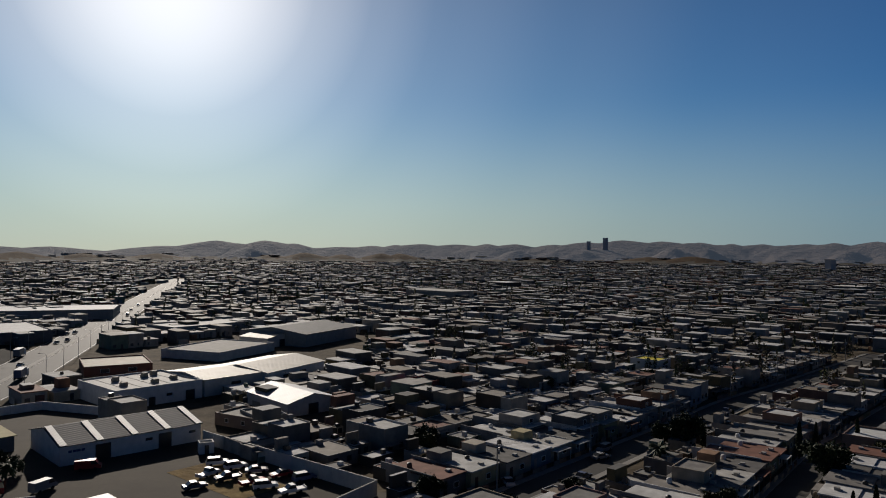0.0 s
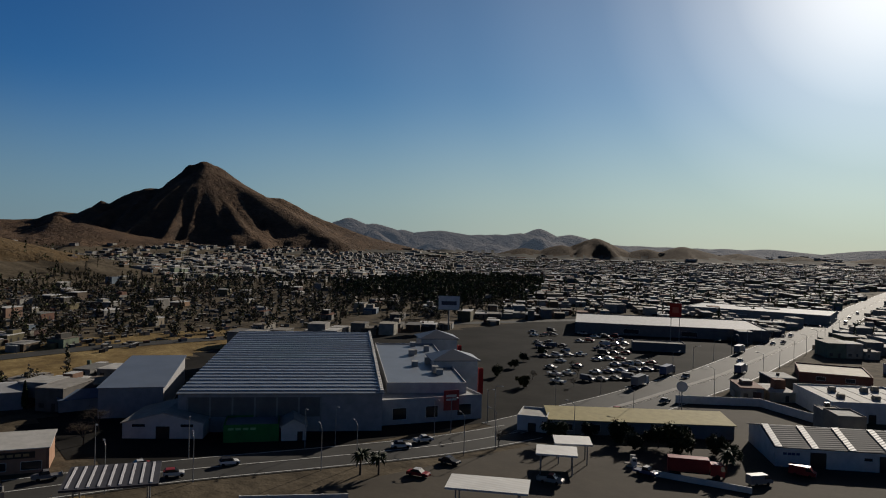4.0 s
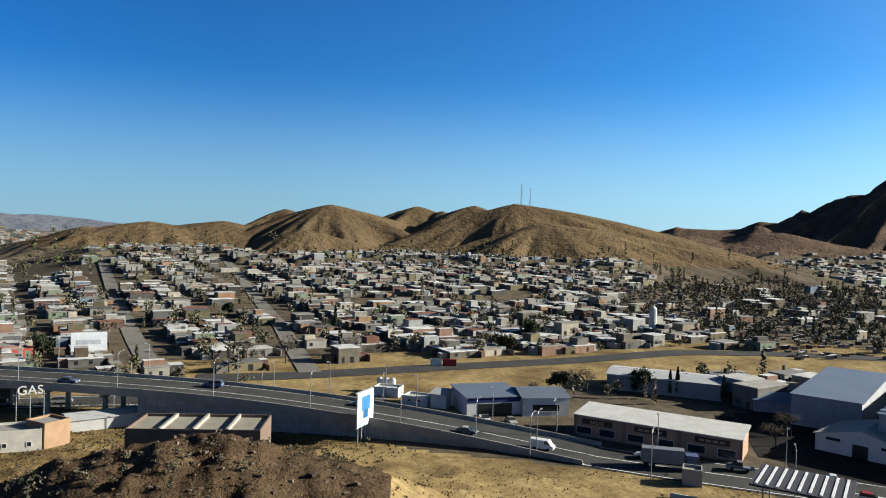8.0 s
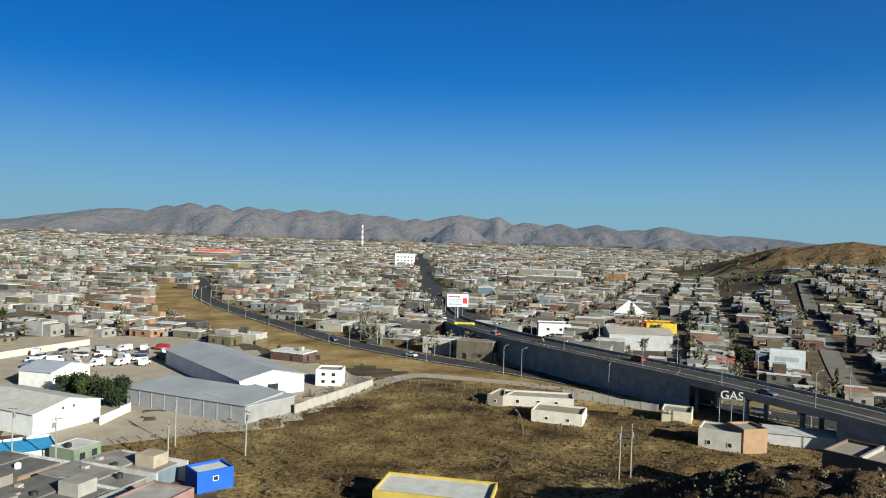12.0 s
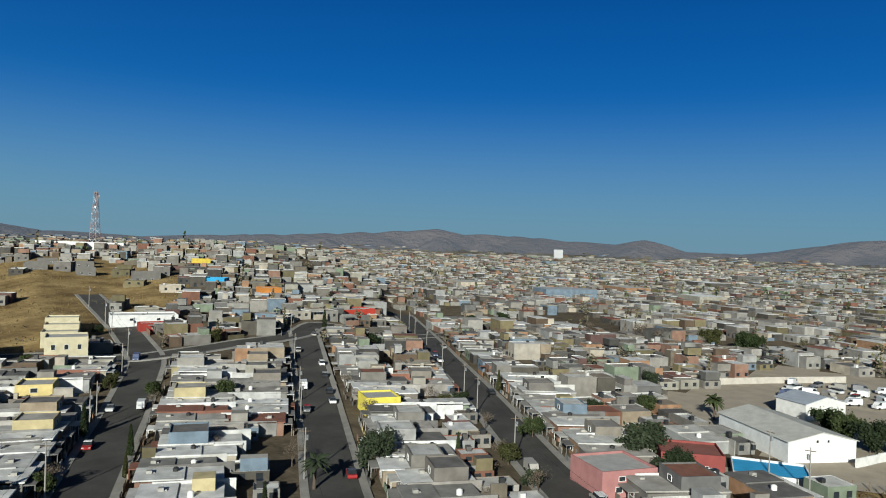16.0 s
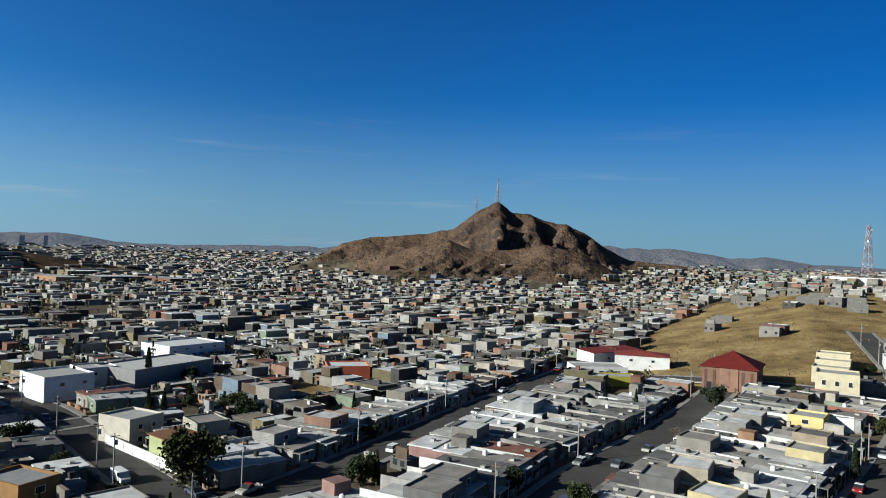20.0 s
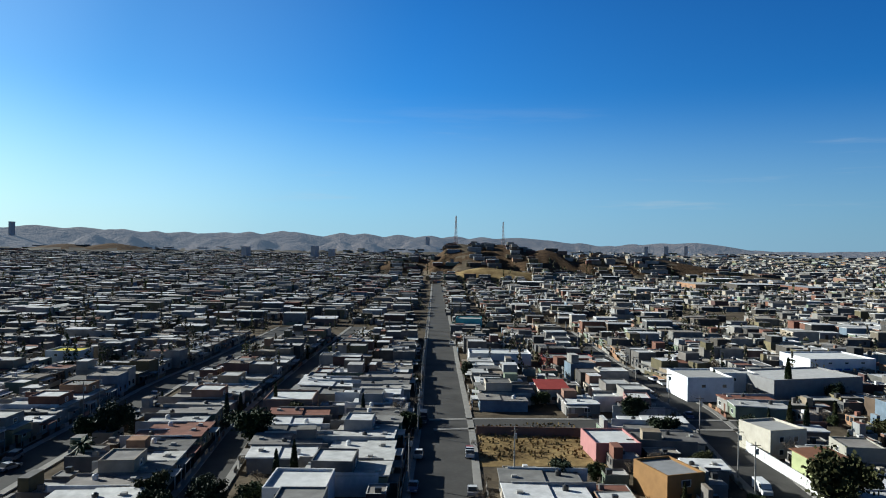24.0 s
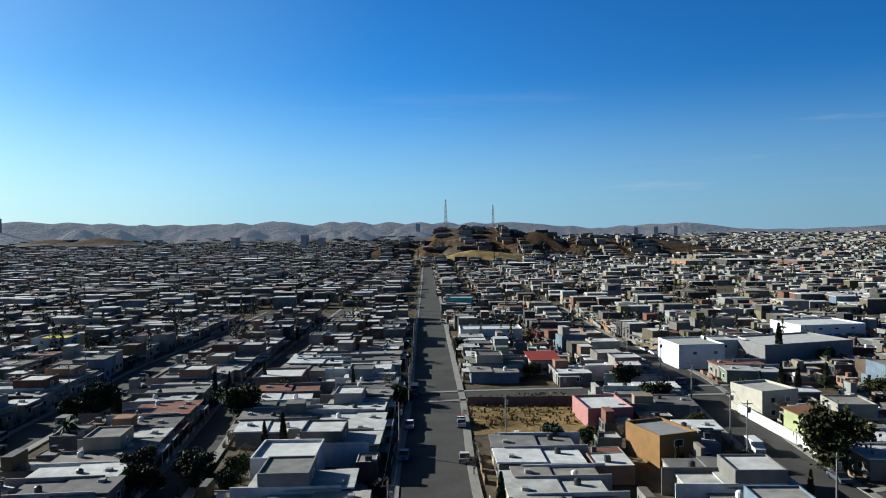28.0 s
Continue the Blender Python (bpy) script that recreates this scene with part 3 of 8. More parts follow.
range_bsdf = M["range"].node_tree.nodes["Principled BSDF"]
range_bsdf.inputs["Emission Color"].default_value = (0.3, 0.42, 0.6, 1)  # haze over the distant ranges, put in as a faint blue emission
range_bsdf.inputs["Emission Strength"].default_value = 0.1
M["far_town"] = land("far_plain", [(0.35, (0.09, 0.082, 0.07)), (0.65, (0.2, 0.175, 0.14))], 0.004, 0.045, 0.2, 1.0, (0.06, 0.065, 0.06))


# ---- helpers for meshes ----
def mesh_from(name, verts, faces, mats, index=None, smooth=False):
    me = bpy.data.meshes.new(name)
    verts = np.asarray(verts, np.float32)
    faces = np.asarray(faces, np.int32)
    me.vertices.add(len(verts))
    me.vertices.foreach_set("co", verts.ravel())
    me.loops.add(faces.size)
    me.loops.foreach_set("vertex_index", faces.ravel())
    me.polygons.add(len(faces))
    me.polygons.foreach_set("loop_start", np.arange(len(faces), dtype=np.int32) * faces.shape[1])
    for m in mats:
        me.materials.append(m)
    if index is not None:
        me.polygons.foreach_set("material_index", np.asarray(index, np.int32))
    me.polygons.foreach_set("use_smooth", np.full(len(faces), smooth))
    me.update(calc_edges=True)
    me.validate()
    return me


def thing(name, me, label, category, kind="", group="", parent=None, place=None):
    ob = new(name, me)
    tagged(ob, label, category, group, kind)
    if place is not None:
        ob.matrix_world = place
    if parent is not None:
        ob.parent = parent
    return ob


def inside(poly, x, y):
    """Which of the points lie in the polygon."""
    hit = np.zeros(np.shape(x), bool)
    for (x0, y0), (x1, y1) in zip(poly, poly[1:] + poly[:1]):
        cross = (y0 > y) != (y1 > y)
        hit ^= cross & (x < (x1 - x0) * (y - y0) / ((y1 - y0) or 1e-9) + x0)
    return hit


def away(line, x, y):
    """Distance of points from a polyline."""
    best = np.full(np.shape(x), 1e9)
    for (x0, y0), (x1, y1) in zip(line, line[1:]):
        dx, dy = x1 - x0, y1 - y0
        t = np.clip(((x - x0) * dx + (y - y0) * dy) / (dx * dx + dy * dy), 0, 1)
        best = np.minimum(best, np.hypot(x - x0 - t * dx, y - y0 - t * dy))
    return best


# ---- plan: roads and open ground ----
ROADS = {
    "avenue": (24, [(-128, 120), (-134, 170), (-148, 241), (-182, 361), (-280, 681), (-420, 1150)]),
    "hill_road": (15, [(-152, -22), (-147, 0), (-143, 40), (-135, 70), (-128, 100), (-128, 122)]),
    "lower_road": (13, [(-52, -656), (-50, -568), (-40, -473), (-45, -419), (-56, -364), (-68, -307), (-78, -266), (-94, -232), (-114, -200), (-134, -156), (-152, -128), (-166, -95), (-176, -60)]),
    "boulevard": (19, [(-150, -300), (-191, -457), (-287, -710), (-606, -1555)]),
    "rail_road": (11, [(-185, -122), (-197, -100), (-233, -57), (-260, -22), (-299, 19), (-315, 63), (-320, 120), (-330, 220), (-310, 330), (-230, 470)]),
    "main_street": (11, [(58, 64), (85, 93.5), (116, 125), (180, 194), (420, 450), (560, 600)]),
    "street_b": (9, [(105, 30), (133, 57), (181, 97), (207, 126), (226, 153), (300, 230)]),
    "street_c": (8, [(10, 128), (33, 154), (63, 188), (90, 220), (122, 250), (200, 330)]),
    "street_d": (6, [(40, 104), (58, 126), (87, 163), (146, 225), (230, 310)]),
    "cross_street": (8, [(118, 132), (128, 125), (156, 100), (184, 74)]),
    "row_street_0": (9, [(108, -10), (143, -30), (173, -54), (236, -98), (262, -112)]),
    "row_street_1": (9, [(80, -38), (106, -61), (145, -94), (196, -138), (250, -165), (330, -200)]),
    "row_street_2": (9, [(55, -68), (81, -93), (123, -136), (199, -210)]),
    "row_street_3": (9, [(25, -92), (56, -126), (96, -174), (195, -288), (250, -350)]),
    "row_street_4": (9, [(118, 34), (149, 16), (188, -4), (269, -50), (300, -64)]),
    "top_street": (9, [(280, -60), (240, -100), (198, -138), (190, -200), (205, -222), (180, -290)]),
    "slope_street": (8, [(302, 99), (344, 98), (412, 94), (480, 89), (597, 85)]),
    "hill_street_a": (7, [(-190, -140), (-232, -179), (-351, -288), (-520, -440)]),
    "hill_street_b": (7, [(-205, -95), (-293, -151), (-543, -333)]),
    "hill_street_c": (7, [(-170, -190), (-260, -300), (-380, -450)]),
}
MALL = [(-138, 34), (-140, 130), (-128, 175), (-150, 255), (-230, 400), (-330, 400), (-300, 230), (-290, 100), (-235, 55), (-190, 22)]
FIELD = [(8, -150), (-66, -205), (-128, -170), (-160, -115), (-140, -40), (-140, 25), (-95, 40), (-40, -25), (-25, -100)]
YARD = [(-28, -152), (-66, -202), (-20, -300), (40, -310), (60, -210), (12, -152)]
WORKS = [(-118, 95), (-128, 180), (-118, 215), (-92, 196), (-58, 172), (-11, 136), (-5, 110), (-60, 70), (-120, 60)]
FACTORY = [(-100, 192), (-150, 290), (-110, 400), (-30, 400), (-30, 330), (-52, 245), (-56, 232), (-75, 205), (-84, 192)]
GRAVES = [(-300, 60), (-330, 250), (-420, 430), (-760, 420), (-800, 120), (-560, 10), (-420, -10)]
CITY_GRASS = [(215, -95), (262, -62), (420, -130), (520, -210), (470, -300), (330, -262), (270, -200)]
ARROYO = [(-58, -215), (-34, -300), (-8, -390), (-8, -600), (-38, -600), (-32, -480), (-46, -380), (-62, -300), (-82, -235)]
BANK = [(-185, -118), (-225, -72), (-254, -28), (-290, 12), (-308, 60), (-310, 100), (-286, 98), (-262, 68), (-242, 30), (-222, -6), (-196, -40), (-176, -80)]
VERGE = [(-58, -202), (-48, -262), (-82, -272), (-98, -236), (-120, -200), (-142, -165), (-125, -148), (-100, -178), (-78, -203)]
EMPTY_LOT = [(216, 53), (236, 47), (222, 28), (197, 36)]
OPEN = [FACTORY, VERGE, EMPTY_LOT, ARROYO, BANK, MALL, FIELD, YARD, WORKS, CITY_GRASS]

# ---- ground: one sheet to the horizon ----
N_AZ = 1400
rings = np.concatenate([[0.0], np.arange(8, 60, 4.0), np.arange(60, 180, 2.0), np.arange(180, 320, 4.0), np.geomspace(320, 680, 55)[:-1], np.geomspace(680, 1560, 110)[:-1], np.geomspace(1560, 2600, 55)[:-1], np.geomspace(2600, 4960, 45)])
ang = np.linspace(0, 2 * np.pi, N_AZ, endpoint=False)
rr, aa = np.meshgrid(rings[1:], ang, indexing="ij")
gx, gy = -np.sin(aa) * rr, np.cos(aa) * rr
gz = terrain(gx, gy)
gz += broken(gx, gy)
nr = len(rings) - 1
i, j = np.meshgrid(np.arange(nr - 1), np.arange(N_AZ), indexing="ij")
i, j = i.ravel(), j.ravel()
quads = np.stack([i * N_AZ + j, i * N_AZ + (j + 1) % N_AZ, (i + 1) * N_AZ + (j + 1) % N_AZ, (i + 1) * N_AZ + j], -1)[:, ::-1]
cx, cy, cz = gx.ravel()[quads].mean(1), gy.ravel()[quads].mean(1), gz.ravel()[quads].mean(1)
cr = np.hypot(cx, cy)
index = np.zeros(len(quads), int)
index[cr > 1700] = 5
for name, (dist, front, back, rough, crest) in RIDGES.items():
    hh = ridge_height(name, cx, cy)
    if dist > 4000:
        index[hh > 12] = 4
    elif name == "antenna_hill":
        # the mound's dark rock colour stands in for backlit shade and scrub here
        index[(hh > 8) & (fbm(cx / 60, cy / 60, 9) > 0.3)] = 3
        index[(hh > 5) & (np.hypot(cx - 640, cy - 605) < 75)] = 1
    elif name in ("dark_hill", "low_hills"):
        # same dark colour in place of the shade on these backlit hills
        index[hh > 14] = 3
    elif name == "city_hill":
        index[(hh > 12) & ((fbm(cx / 60, cy / 60, 9) > 0.5))] = 2
    else:
        index[hh > (17 if name == "brown" else 9 if dist < 1400 else 22)] = 6 if name in CRAGGY else 2
near = cr < 700
index[near & inside(FIELD, cx, cy)] = 1
index[near & inside(FIELD, cx, cy) & (cy + 0.4 * cx + 20 * fbm(cx / 25, cy / 25, 4) < -106)] = 7
index[near & (inside(ARROYO, cx, cy) | inside(EMPTY_LOT, cx, cy) | inside(BANK, cx, cy))] = 1
index[near & inside(CITY_GRASS, cx, cy)] = 1
mw = knoll(cx, cy) / 17 + 0.35 * (fbm(cx / 9, cy / 9, 2) - 0.47)
index[near & (mw > 0.5) & (bearing(cx, cy) > 108)] = 3
side = (away(ROADS["lower_road"][1], cx, cy) < 26) & (cr < 520) | (away(ROADS["rail_road"][1][:7], cx, cy) < 32)
index[side & near & ~inside(MALL, cx, cy)] = 1
verts = np.stack([gx.ravel(), gy.ravel(), gz.ravel()], -1)
verts[:N_AZ] *= (0.001, 0.001, 1)
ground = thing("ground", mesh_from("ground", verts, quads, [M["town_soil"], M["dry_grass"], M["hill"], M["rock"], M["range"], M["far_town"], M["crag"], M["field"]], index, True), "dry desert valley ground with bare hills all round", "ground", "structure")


def ribbon(line, width, lift, step_m=6.0, height=None, shift=0.0):
    """A strip that follows a polyline over the land."""
    pts = [np.array(p, float) for p in line]
    path = []
    for p, q in zip(pts, pts[1:]):
        n = max(1, int(np.linalg.norm(q - p) / step_m))
        path += [p + (q - p) * k / n for k in range(n)]
    path.append(pts[-1])
    path = np.array(path)
    for _ in range(3):
        path[1:-1] = (path[:-2] + 2 * path[1:-1] + path[2:]) / 4
    t = np.gradient(path, axis=0)
    t /= np.linalg.norm(t, axis=1)[:, None]
    side_ = np.stack([-t[:, 1], t[:, 0]], -1)
    cols = []
    offs = np.linspace(-0.5, 0.5, 5)
    zc = terrain(path[:, 0], path[:, 1])
    for o in offs:
        xy = path + side_ * (shift + width * o)
        z = np.maximum(terrain(xy[:, 0], xy[:, 1]), zc) + lift if height is None else height(path) + lift
        cols.append(np.concatenate([xy, z[:, None]], 1))
    n, k = len(path), len(offs)
    v = np.stack(cols, 1).reshape(-1, 3)
    ii, jj = np.meshgrid(np.arange(n - 1), np.arange(k - 1), indexing="ij")
    ii, jj = ii.ravel(), jj.ravel()
    f = np.stack([ii * k + jj, ii * k + jj + 1, (ii + 1) * k + jj + 1, (ii + 1) * k + jj], -1)[:, ::-1]
    return v, f


M["track"] = plain("pale_dirt_track", (0.4, 0.345, 0.27), 0.95, 0, 0.2, 0.2, 0.2)
v, f = ribbon([(30, -148), (6, -155), (-22, -160), (-34, -168), (-52, -182), (-68, -197), (-80, -204), (-104, -184), (-124, -160)], 6, 0.09, 3.0)
thing("track", mesh_from("track", v, f, [M["track"]], smooth=True), "pale packed dirt track along the field fence", "track", "structure")
M["worn_asphalt"] = plain("traffic_polished_asphalt", (0.045, 0.043, 0.04), 0.8, 0, 0.3, 0.12, 0.03)
M["worn_asphalt"].node_tree.nodes["Principled BSDF"].inputs["Specular IOR Level"].default_value = 0.1
M["old_asphalt"] = plain("sunbleached_asphalt", (0.2, 0.185, 0.16), 0.9, 0, 0.3, 0.12, 0.05)
STREETS = [n for n in ROADS if n.startswith(("row_", "main_", "street_", "cross_", "top_"))]
for lift, (name, (width, line)) in enumerate(ROADS.items()):
    v, f = ribbon(line, width, 0.09 + 0.008 * lift)
    thing("road", mesh_from("road", v, f, [M["old_asphalt"] if name.startswith("hill_street") else M["worn_asphalt"] if name == "avenue" else M["street"] if name in STREETS else M["asphalt"]], smooth=True), "worn grey asphalt road between low houses", "road", "structure")

# pavements with a real kerb along the near streets
for name in STREETS:
    width, line = ROADS[name]
    for sgn in (-1, 1):
        v, f = ribbon(line, 1.5, 0.26, shift=sgn * (width / 2 + 0.75))
        low = v - (0, 0, 0.4)
        n = len(v)
        k = 5
        rows_ = n // k
        edge = []
        for e in (0, k - 1):
            for q in range(rows_ - 1):
                edge.append((q * k + e, (q + 1) * k + e, n + (q + 1) * k + e, n + q * k + e))
        thing("pavement", mesh_from("pavement", np.concatenate([v, low]), np.concatenate([f, np.array(edge)]), [M["concrete"]]), "narrow pale concrete pavement with a kerb", "pavement", "structure")
# worn painted lines on the large roads
for name, offs in (("hill_road", (-6.8, 0.0, 6.8)), ("lower_road", (-5, 5)), ("avenue", (-11.4, -1.2, 1.2, 11.4))):
    width, line = ROADS[name]
    for o in offs:
        v, f = ribbon(line, 0.3, 0.15, shift=o)
        thing("road_line", mesh_from("road_line", v, f, [M["white"]]), "worn white painted road line", "marking", "structure")
v, f = ribbon(ROADS["avenue"][1], 2.2, 0.3)
thing("median", mesh_from("median", v, f, [M["concrete"]]), "raised concrete median of the avenue", "median", "structure")
# yards: packed dirt and tarmac sheets
for poly, mat_, lbl in ((MALL, "car_park", "grey car park asphalt"), (YARD, "track", "packed pale dirt yard"), (WORKS, "dirt", "packed brown dirt yard")):
    xs, ys = np.array(poly).T
    X, Y = np.meshgrid(np.arange(xs.min(), xs.max(), 5.0), np.arange(ys.min(), ys.max(), 5.0), indexing="ij")
    ni, nj = X.shape
    vv = np.stack([X.ravel(), Y.ravel(), terrain(X.ravel(), Y.ravel()) + 0.06], -1)
    ii, jj = np.meshgrid(np.arange(ni - 1), np.arange(nj - 1), indexing="ij")
    ii, jj = ii.ravel(), jj.ravel()
    ff = np.stack([ii * nj + jj, (ii + 1) * nj + jj, (ii + 1) * nj + jj + 1, ii * nj + jj + 1], -1)
    ff = ff[inside(poly, vv[ff][:, :, 0].mean(1), vv[ff][:, :, 1].mean(1))]
    thing("yard", mesh_from("yard", vv, ff, [M[mat_]], smooth=True), lbl, "yard", "structure")


# ---- the far city: joined blocks ----
def boxes(cx, cy, cz, hx, hy, hz, rot, wall, roof):
    """Upright boxes as one vertex and face array; walls and tops take the two material numbers."""
    n = len(cx)
    c, s = np.cos(rot), np.sin(rot)
    sx, sy = np.array([-1, 1, 1, -1]), np.array([-1, -1, 1, 1])
    lx, ly = sx * hx[:, None], sy * hy[:, None]
    X = cx[:, None] + lx * c[:, None] - ly * s[:, None]
    Y = cy[:, None] + lx * s[:, None] + ly * c[:, None]
    low, high = np.repeat((cz - 1.5)[:, None], 4, 1), np.repeat((cz + hz)[:, None], 4, 1)
    v = np.stack([np.concatenate([X, X], 1), np.concatenate([Y, Y], 1), np.concatenate([low, high], 1)], -1).reshape(-1, 3)
    base = (np.arange(n) * 8)[:, None, None]
    f = np.array([[0, 1, 5, 4], [1, 2, 6, 5], [2, 3, 7, 6], [3, 0, 4, 7], [4, 5, 6, 7]])[None] + base
    return v, f.reshape(-1, 4), np.tile([wall] * 4 + [roof], n)


def joined(name, chunks, mats, label, category, kind="stuff", group=""):
    vs, fs, ms, off = [], [], [], 0
    for v, f, m in chunks:
        vs.append(v), fs.append(f + off), ms.append(m)
        off += len(v)
    return thing(name, mesh_from(name, np.concatenate(vs), np.concatenate(fs), mats, np.concatenate(ms)), label, category, kind, group)


GRID = math.atan2(0.728, 0.685)
rng = np.random.default_rng(4)


def lots(r0, r1, lot, deep, street, cross_every):
    """Places of houses on a grid of streets between two distances."""
    period = 2 * deep + street
    nu, nv = int(2 * r1 / lot) + 1, int(2 * r1 / period) + 1
    u = (np.arange(nu) - nu / 2) * lot
    v = np.concatenate([(np.arange(nv) - nv / 2) * period + deep / 2, (np.arange(nv) - nv / 2) * period + deep * 1.5])
    uu, vv = np.meshgrid(u, v, indexing="ij")
    uu, vv = uu.ravel(), vv.ravel()
    ok = ((uu + 41 * np.floor(vv / (period * 3))) % cross_every) > street
    uu, vv = uu[ok], vv[ok]
    x = uu * math.cos(GRID) - vv * math.sin(GRID)
    y = uu * math.sin(GRID) + vv * math.cos(GRID)
    r = np.hypot(x, y)
    keep = (r > r0) & (r < r1)
    return x[keep], y[keep]


def free_of(x, y, margin):
    ok = np.ones(len(x), bool)
    for poly in OPEN:
        ok &= ~inside(poly, x, y)
    for name, (width, line) in ROADS.items():
        ok &= away(line, x, y) > width / 2 + margin
    return ok


def slope_ok(x, y, most):
    d = 6.0
    g = np.hypot(terrain(x + d, y) - terrain(x - d, y), terrain(x, y + d) - terrain(x, y - d)) / (2 * d)
    return g < most


def belt(r0, r1, lot, deep, street, cross_every, thin, size, label):
    x, y = lots(r0, r1, lot, deep, street, cross_every)
    az = bearing(x, y)
    ok = free_of(x, y, deep * 0.26) & (slope_ok(x, y, 0.16) | (((az > 214) & (az < 256) | (az > 292) & (az < 324)) & slope_ok(x, y, 0.62))) & (rng.random(len(x)) > thin)
    ok &= ~(inside(GRAVES, x, y) & (rng.random(len(x)) > 0.12))
    ok &= (fbm(x / 75, y / 75, 12) < 0.6) | (rng.random(len(x)) < 0.3)
    ok &= ~((ridge_height("antenna_hill", x, y) > 8) & ((fbm(x / 60, y / 60, 9) > 0.56) | (rng.random(len(x)) < 0.06) | (np.hypot(x - 640, y - 605) < 75)))
    hills = np.zeros(len(x))
    for name in RIDGES:
        if name not in ("city_hill", "antenna_hill"):
            hills = np.maximum(hills, ridge_height(name, x, y))
    ok &= hills < np.where((az > 84) & (az < 134), 24, 26)
    near_house = (np.hypot(x, y) < 330) & ((az > 183) & (az < 352))
    ok &= ~near_house
    x, y = x[ok], y[ok]
    n = len(x)
    x = x + rng.normal(0, size * 0.12, n)
    y = y + rng.normal(0, size * 0.12, n)
    z = terrain(x, y)
    hillside = ((bearing(x, y) > 84) & (bearing(x, y) < 136)).astype(float)
    rot = np.full(n, GRID) + rng.normal(0, 0.035, n)
    c, s_ = np.cos(rot), np.sin(rot)
    hx = lot * rng.uniform(0.36, 0.52, n) * (1 - 0.1 * hillside)
    hy = deep * rng.uniform(0.26, 0.47, n) * (1 - 0.15 * hillside)
    hz = np.where(rng.random(n) < 0.22 - 0.16 * hillside, rng.uniform(5, 6.4, n), rng.uniform(2.5, 3.6, n)) * (1 - 0.12 * hillside) * (1 + 0.1 * (size > 20))
    off = rng.uniform(-0.14, 0.14, n) * deep
    x, y = x - off * s_, y + off * c
    chunks = [boxes(x, y, z, hx, hy, hz, rot, 0, 1)]
    # pale roof slabs over the darker walls
    slab = np.where(rng.random(n) < 0.6, 0.32, 0.2) * (1 + (r0 > 800))
    v, f, m = boxes(x, y, z + hz + 1.5, hx + 0.15, hy + 0.2, slab - 1.5, rot, 1, 1)
    v[:, 2] = np.maximum(v[:, 2], np.repeat(z + hz, 8))
    if r0 < 2000:
        chunks.append((v, f, m))
    hz = hz + slab

    def beside(share, du, dv, w, d, h, roof=1):
        """Lower and higher wings, sheds, tanks and yard walls round the houses."""
        some = rng.random(n) < share
        k = int(some.sum())
        u, w_ = rng.uniform(*du, k) * lot, rng.uniform(*dv, k) * deep
        px, py = x[some] + u * c[some] - w_ * s_[some], y[some] + u * s_[some] + w_ * c[some]
        chunks.append(boxes(px, py, z[some], rng.uniform(*w, k) * lot, rng.uniform(*d, k) * deep, rng.uniform(*h, k) * (1 + 0.3 * (r0 > 800)), rot[some], 0, roof))

    beside(0.3, (-0.15, 0.15), (-0.15, 0.15), (0.15, 0.34), (0.1, 0.24), (4.6, 6.0))
    if r0 < 1500:
        beside(0.6, (-0.2, 0.2), (0.3, 0.48), (0.16, 0.36), (0.08, 0.18), (2.0, 3.2))
    if r0 < 800:
        beside(0.6, (-0.3, 0.3), (-0.48, -0.3), (0.12, 0.3), (0.06, 0.14), (1.9, 3.0))
        beside(0.55, (-0.4, 0.4), (-0.2, 0.2), (0.05, 0.09), (0.025, 0.045), (3.8, 4.7), 0)
        beside(0.5, (-0.5, 0.5), (0.4, 0.55), (0.3, 0.5), (0.006, 0.01), (1.5, 2.3), 0)
        beside(0.5, (-0.55, -0.45), (-0.1, 0.4), (0.012, 0.02), (0.15, 0.3), (1.5, 2.3), 0)
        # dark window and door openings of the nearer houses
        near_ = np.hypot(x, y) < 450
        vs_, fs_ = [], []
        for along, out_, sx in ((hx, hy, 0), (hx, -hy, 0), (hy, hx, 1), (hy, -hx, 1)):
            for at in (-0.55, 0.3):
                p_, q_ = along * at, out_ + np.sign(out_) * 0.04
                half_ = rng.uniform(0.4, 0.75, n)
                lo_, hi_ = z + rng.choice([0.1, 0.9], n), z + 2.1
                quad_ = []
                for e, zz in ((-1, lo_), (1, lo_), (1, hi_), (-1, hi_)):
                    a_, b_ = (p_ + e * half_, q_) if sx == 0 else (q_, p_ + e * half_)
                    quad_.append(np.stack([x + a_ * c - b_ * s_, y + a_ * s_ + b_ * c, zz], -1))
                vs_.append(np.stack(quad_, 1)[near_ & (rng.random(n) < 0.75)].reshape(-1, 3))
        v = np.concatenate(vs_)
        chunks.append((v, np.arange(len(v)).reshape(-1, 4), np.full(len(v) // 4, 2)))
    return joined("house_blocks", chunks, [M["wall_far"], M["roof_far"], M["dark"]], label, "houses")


belt(215, 900, 8.0, 15.0, 8.5, 120, 0.05, 7, "rows of low flat-roofed concrete houses in pale colours")
belt(900, 2100, 13.0, 22.0, 14.0, 170, 0.15, 12, "distant rows of low flat-roofed houses")
belt(2100, 4400, 38.0, 52.0, 20.0, 300, 0.3, 30, "very distant pale roofs of the city")

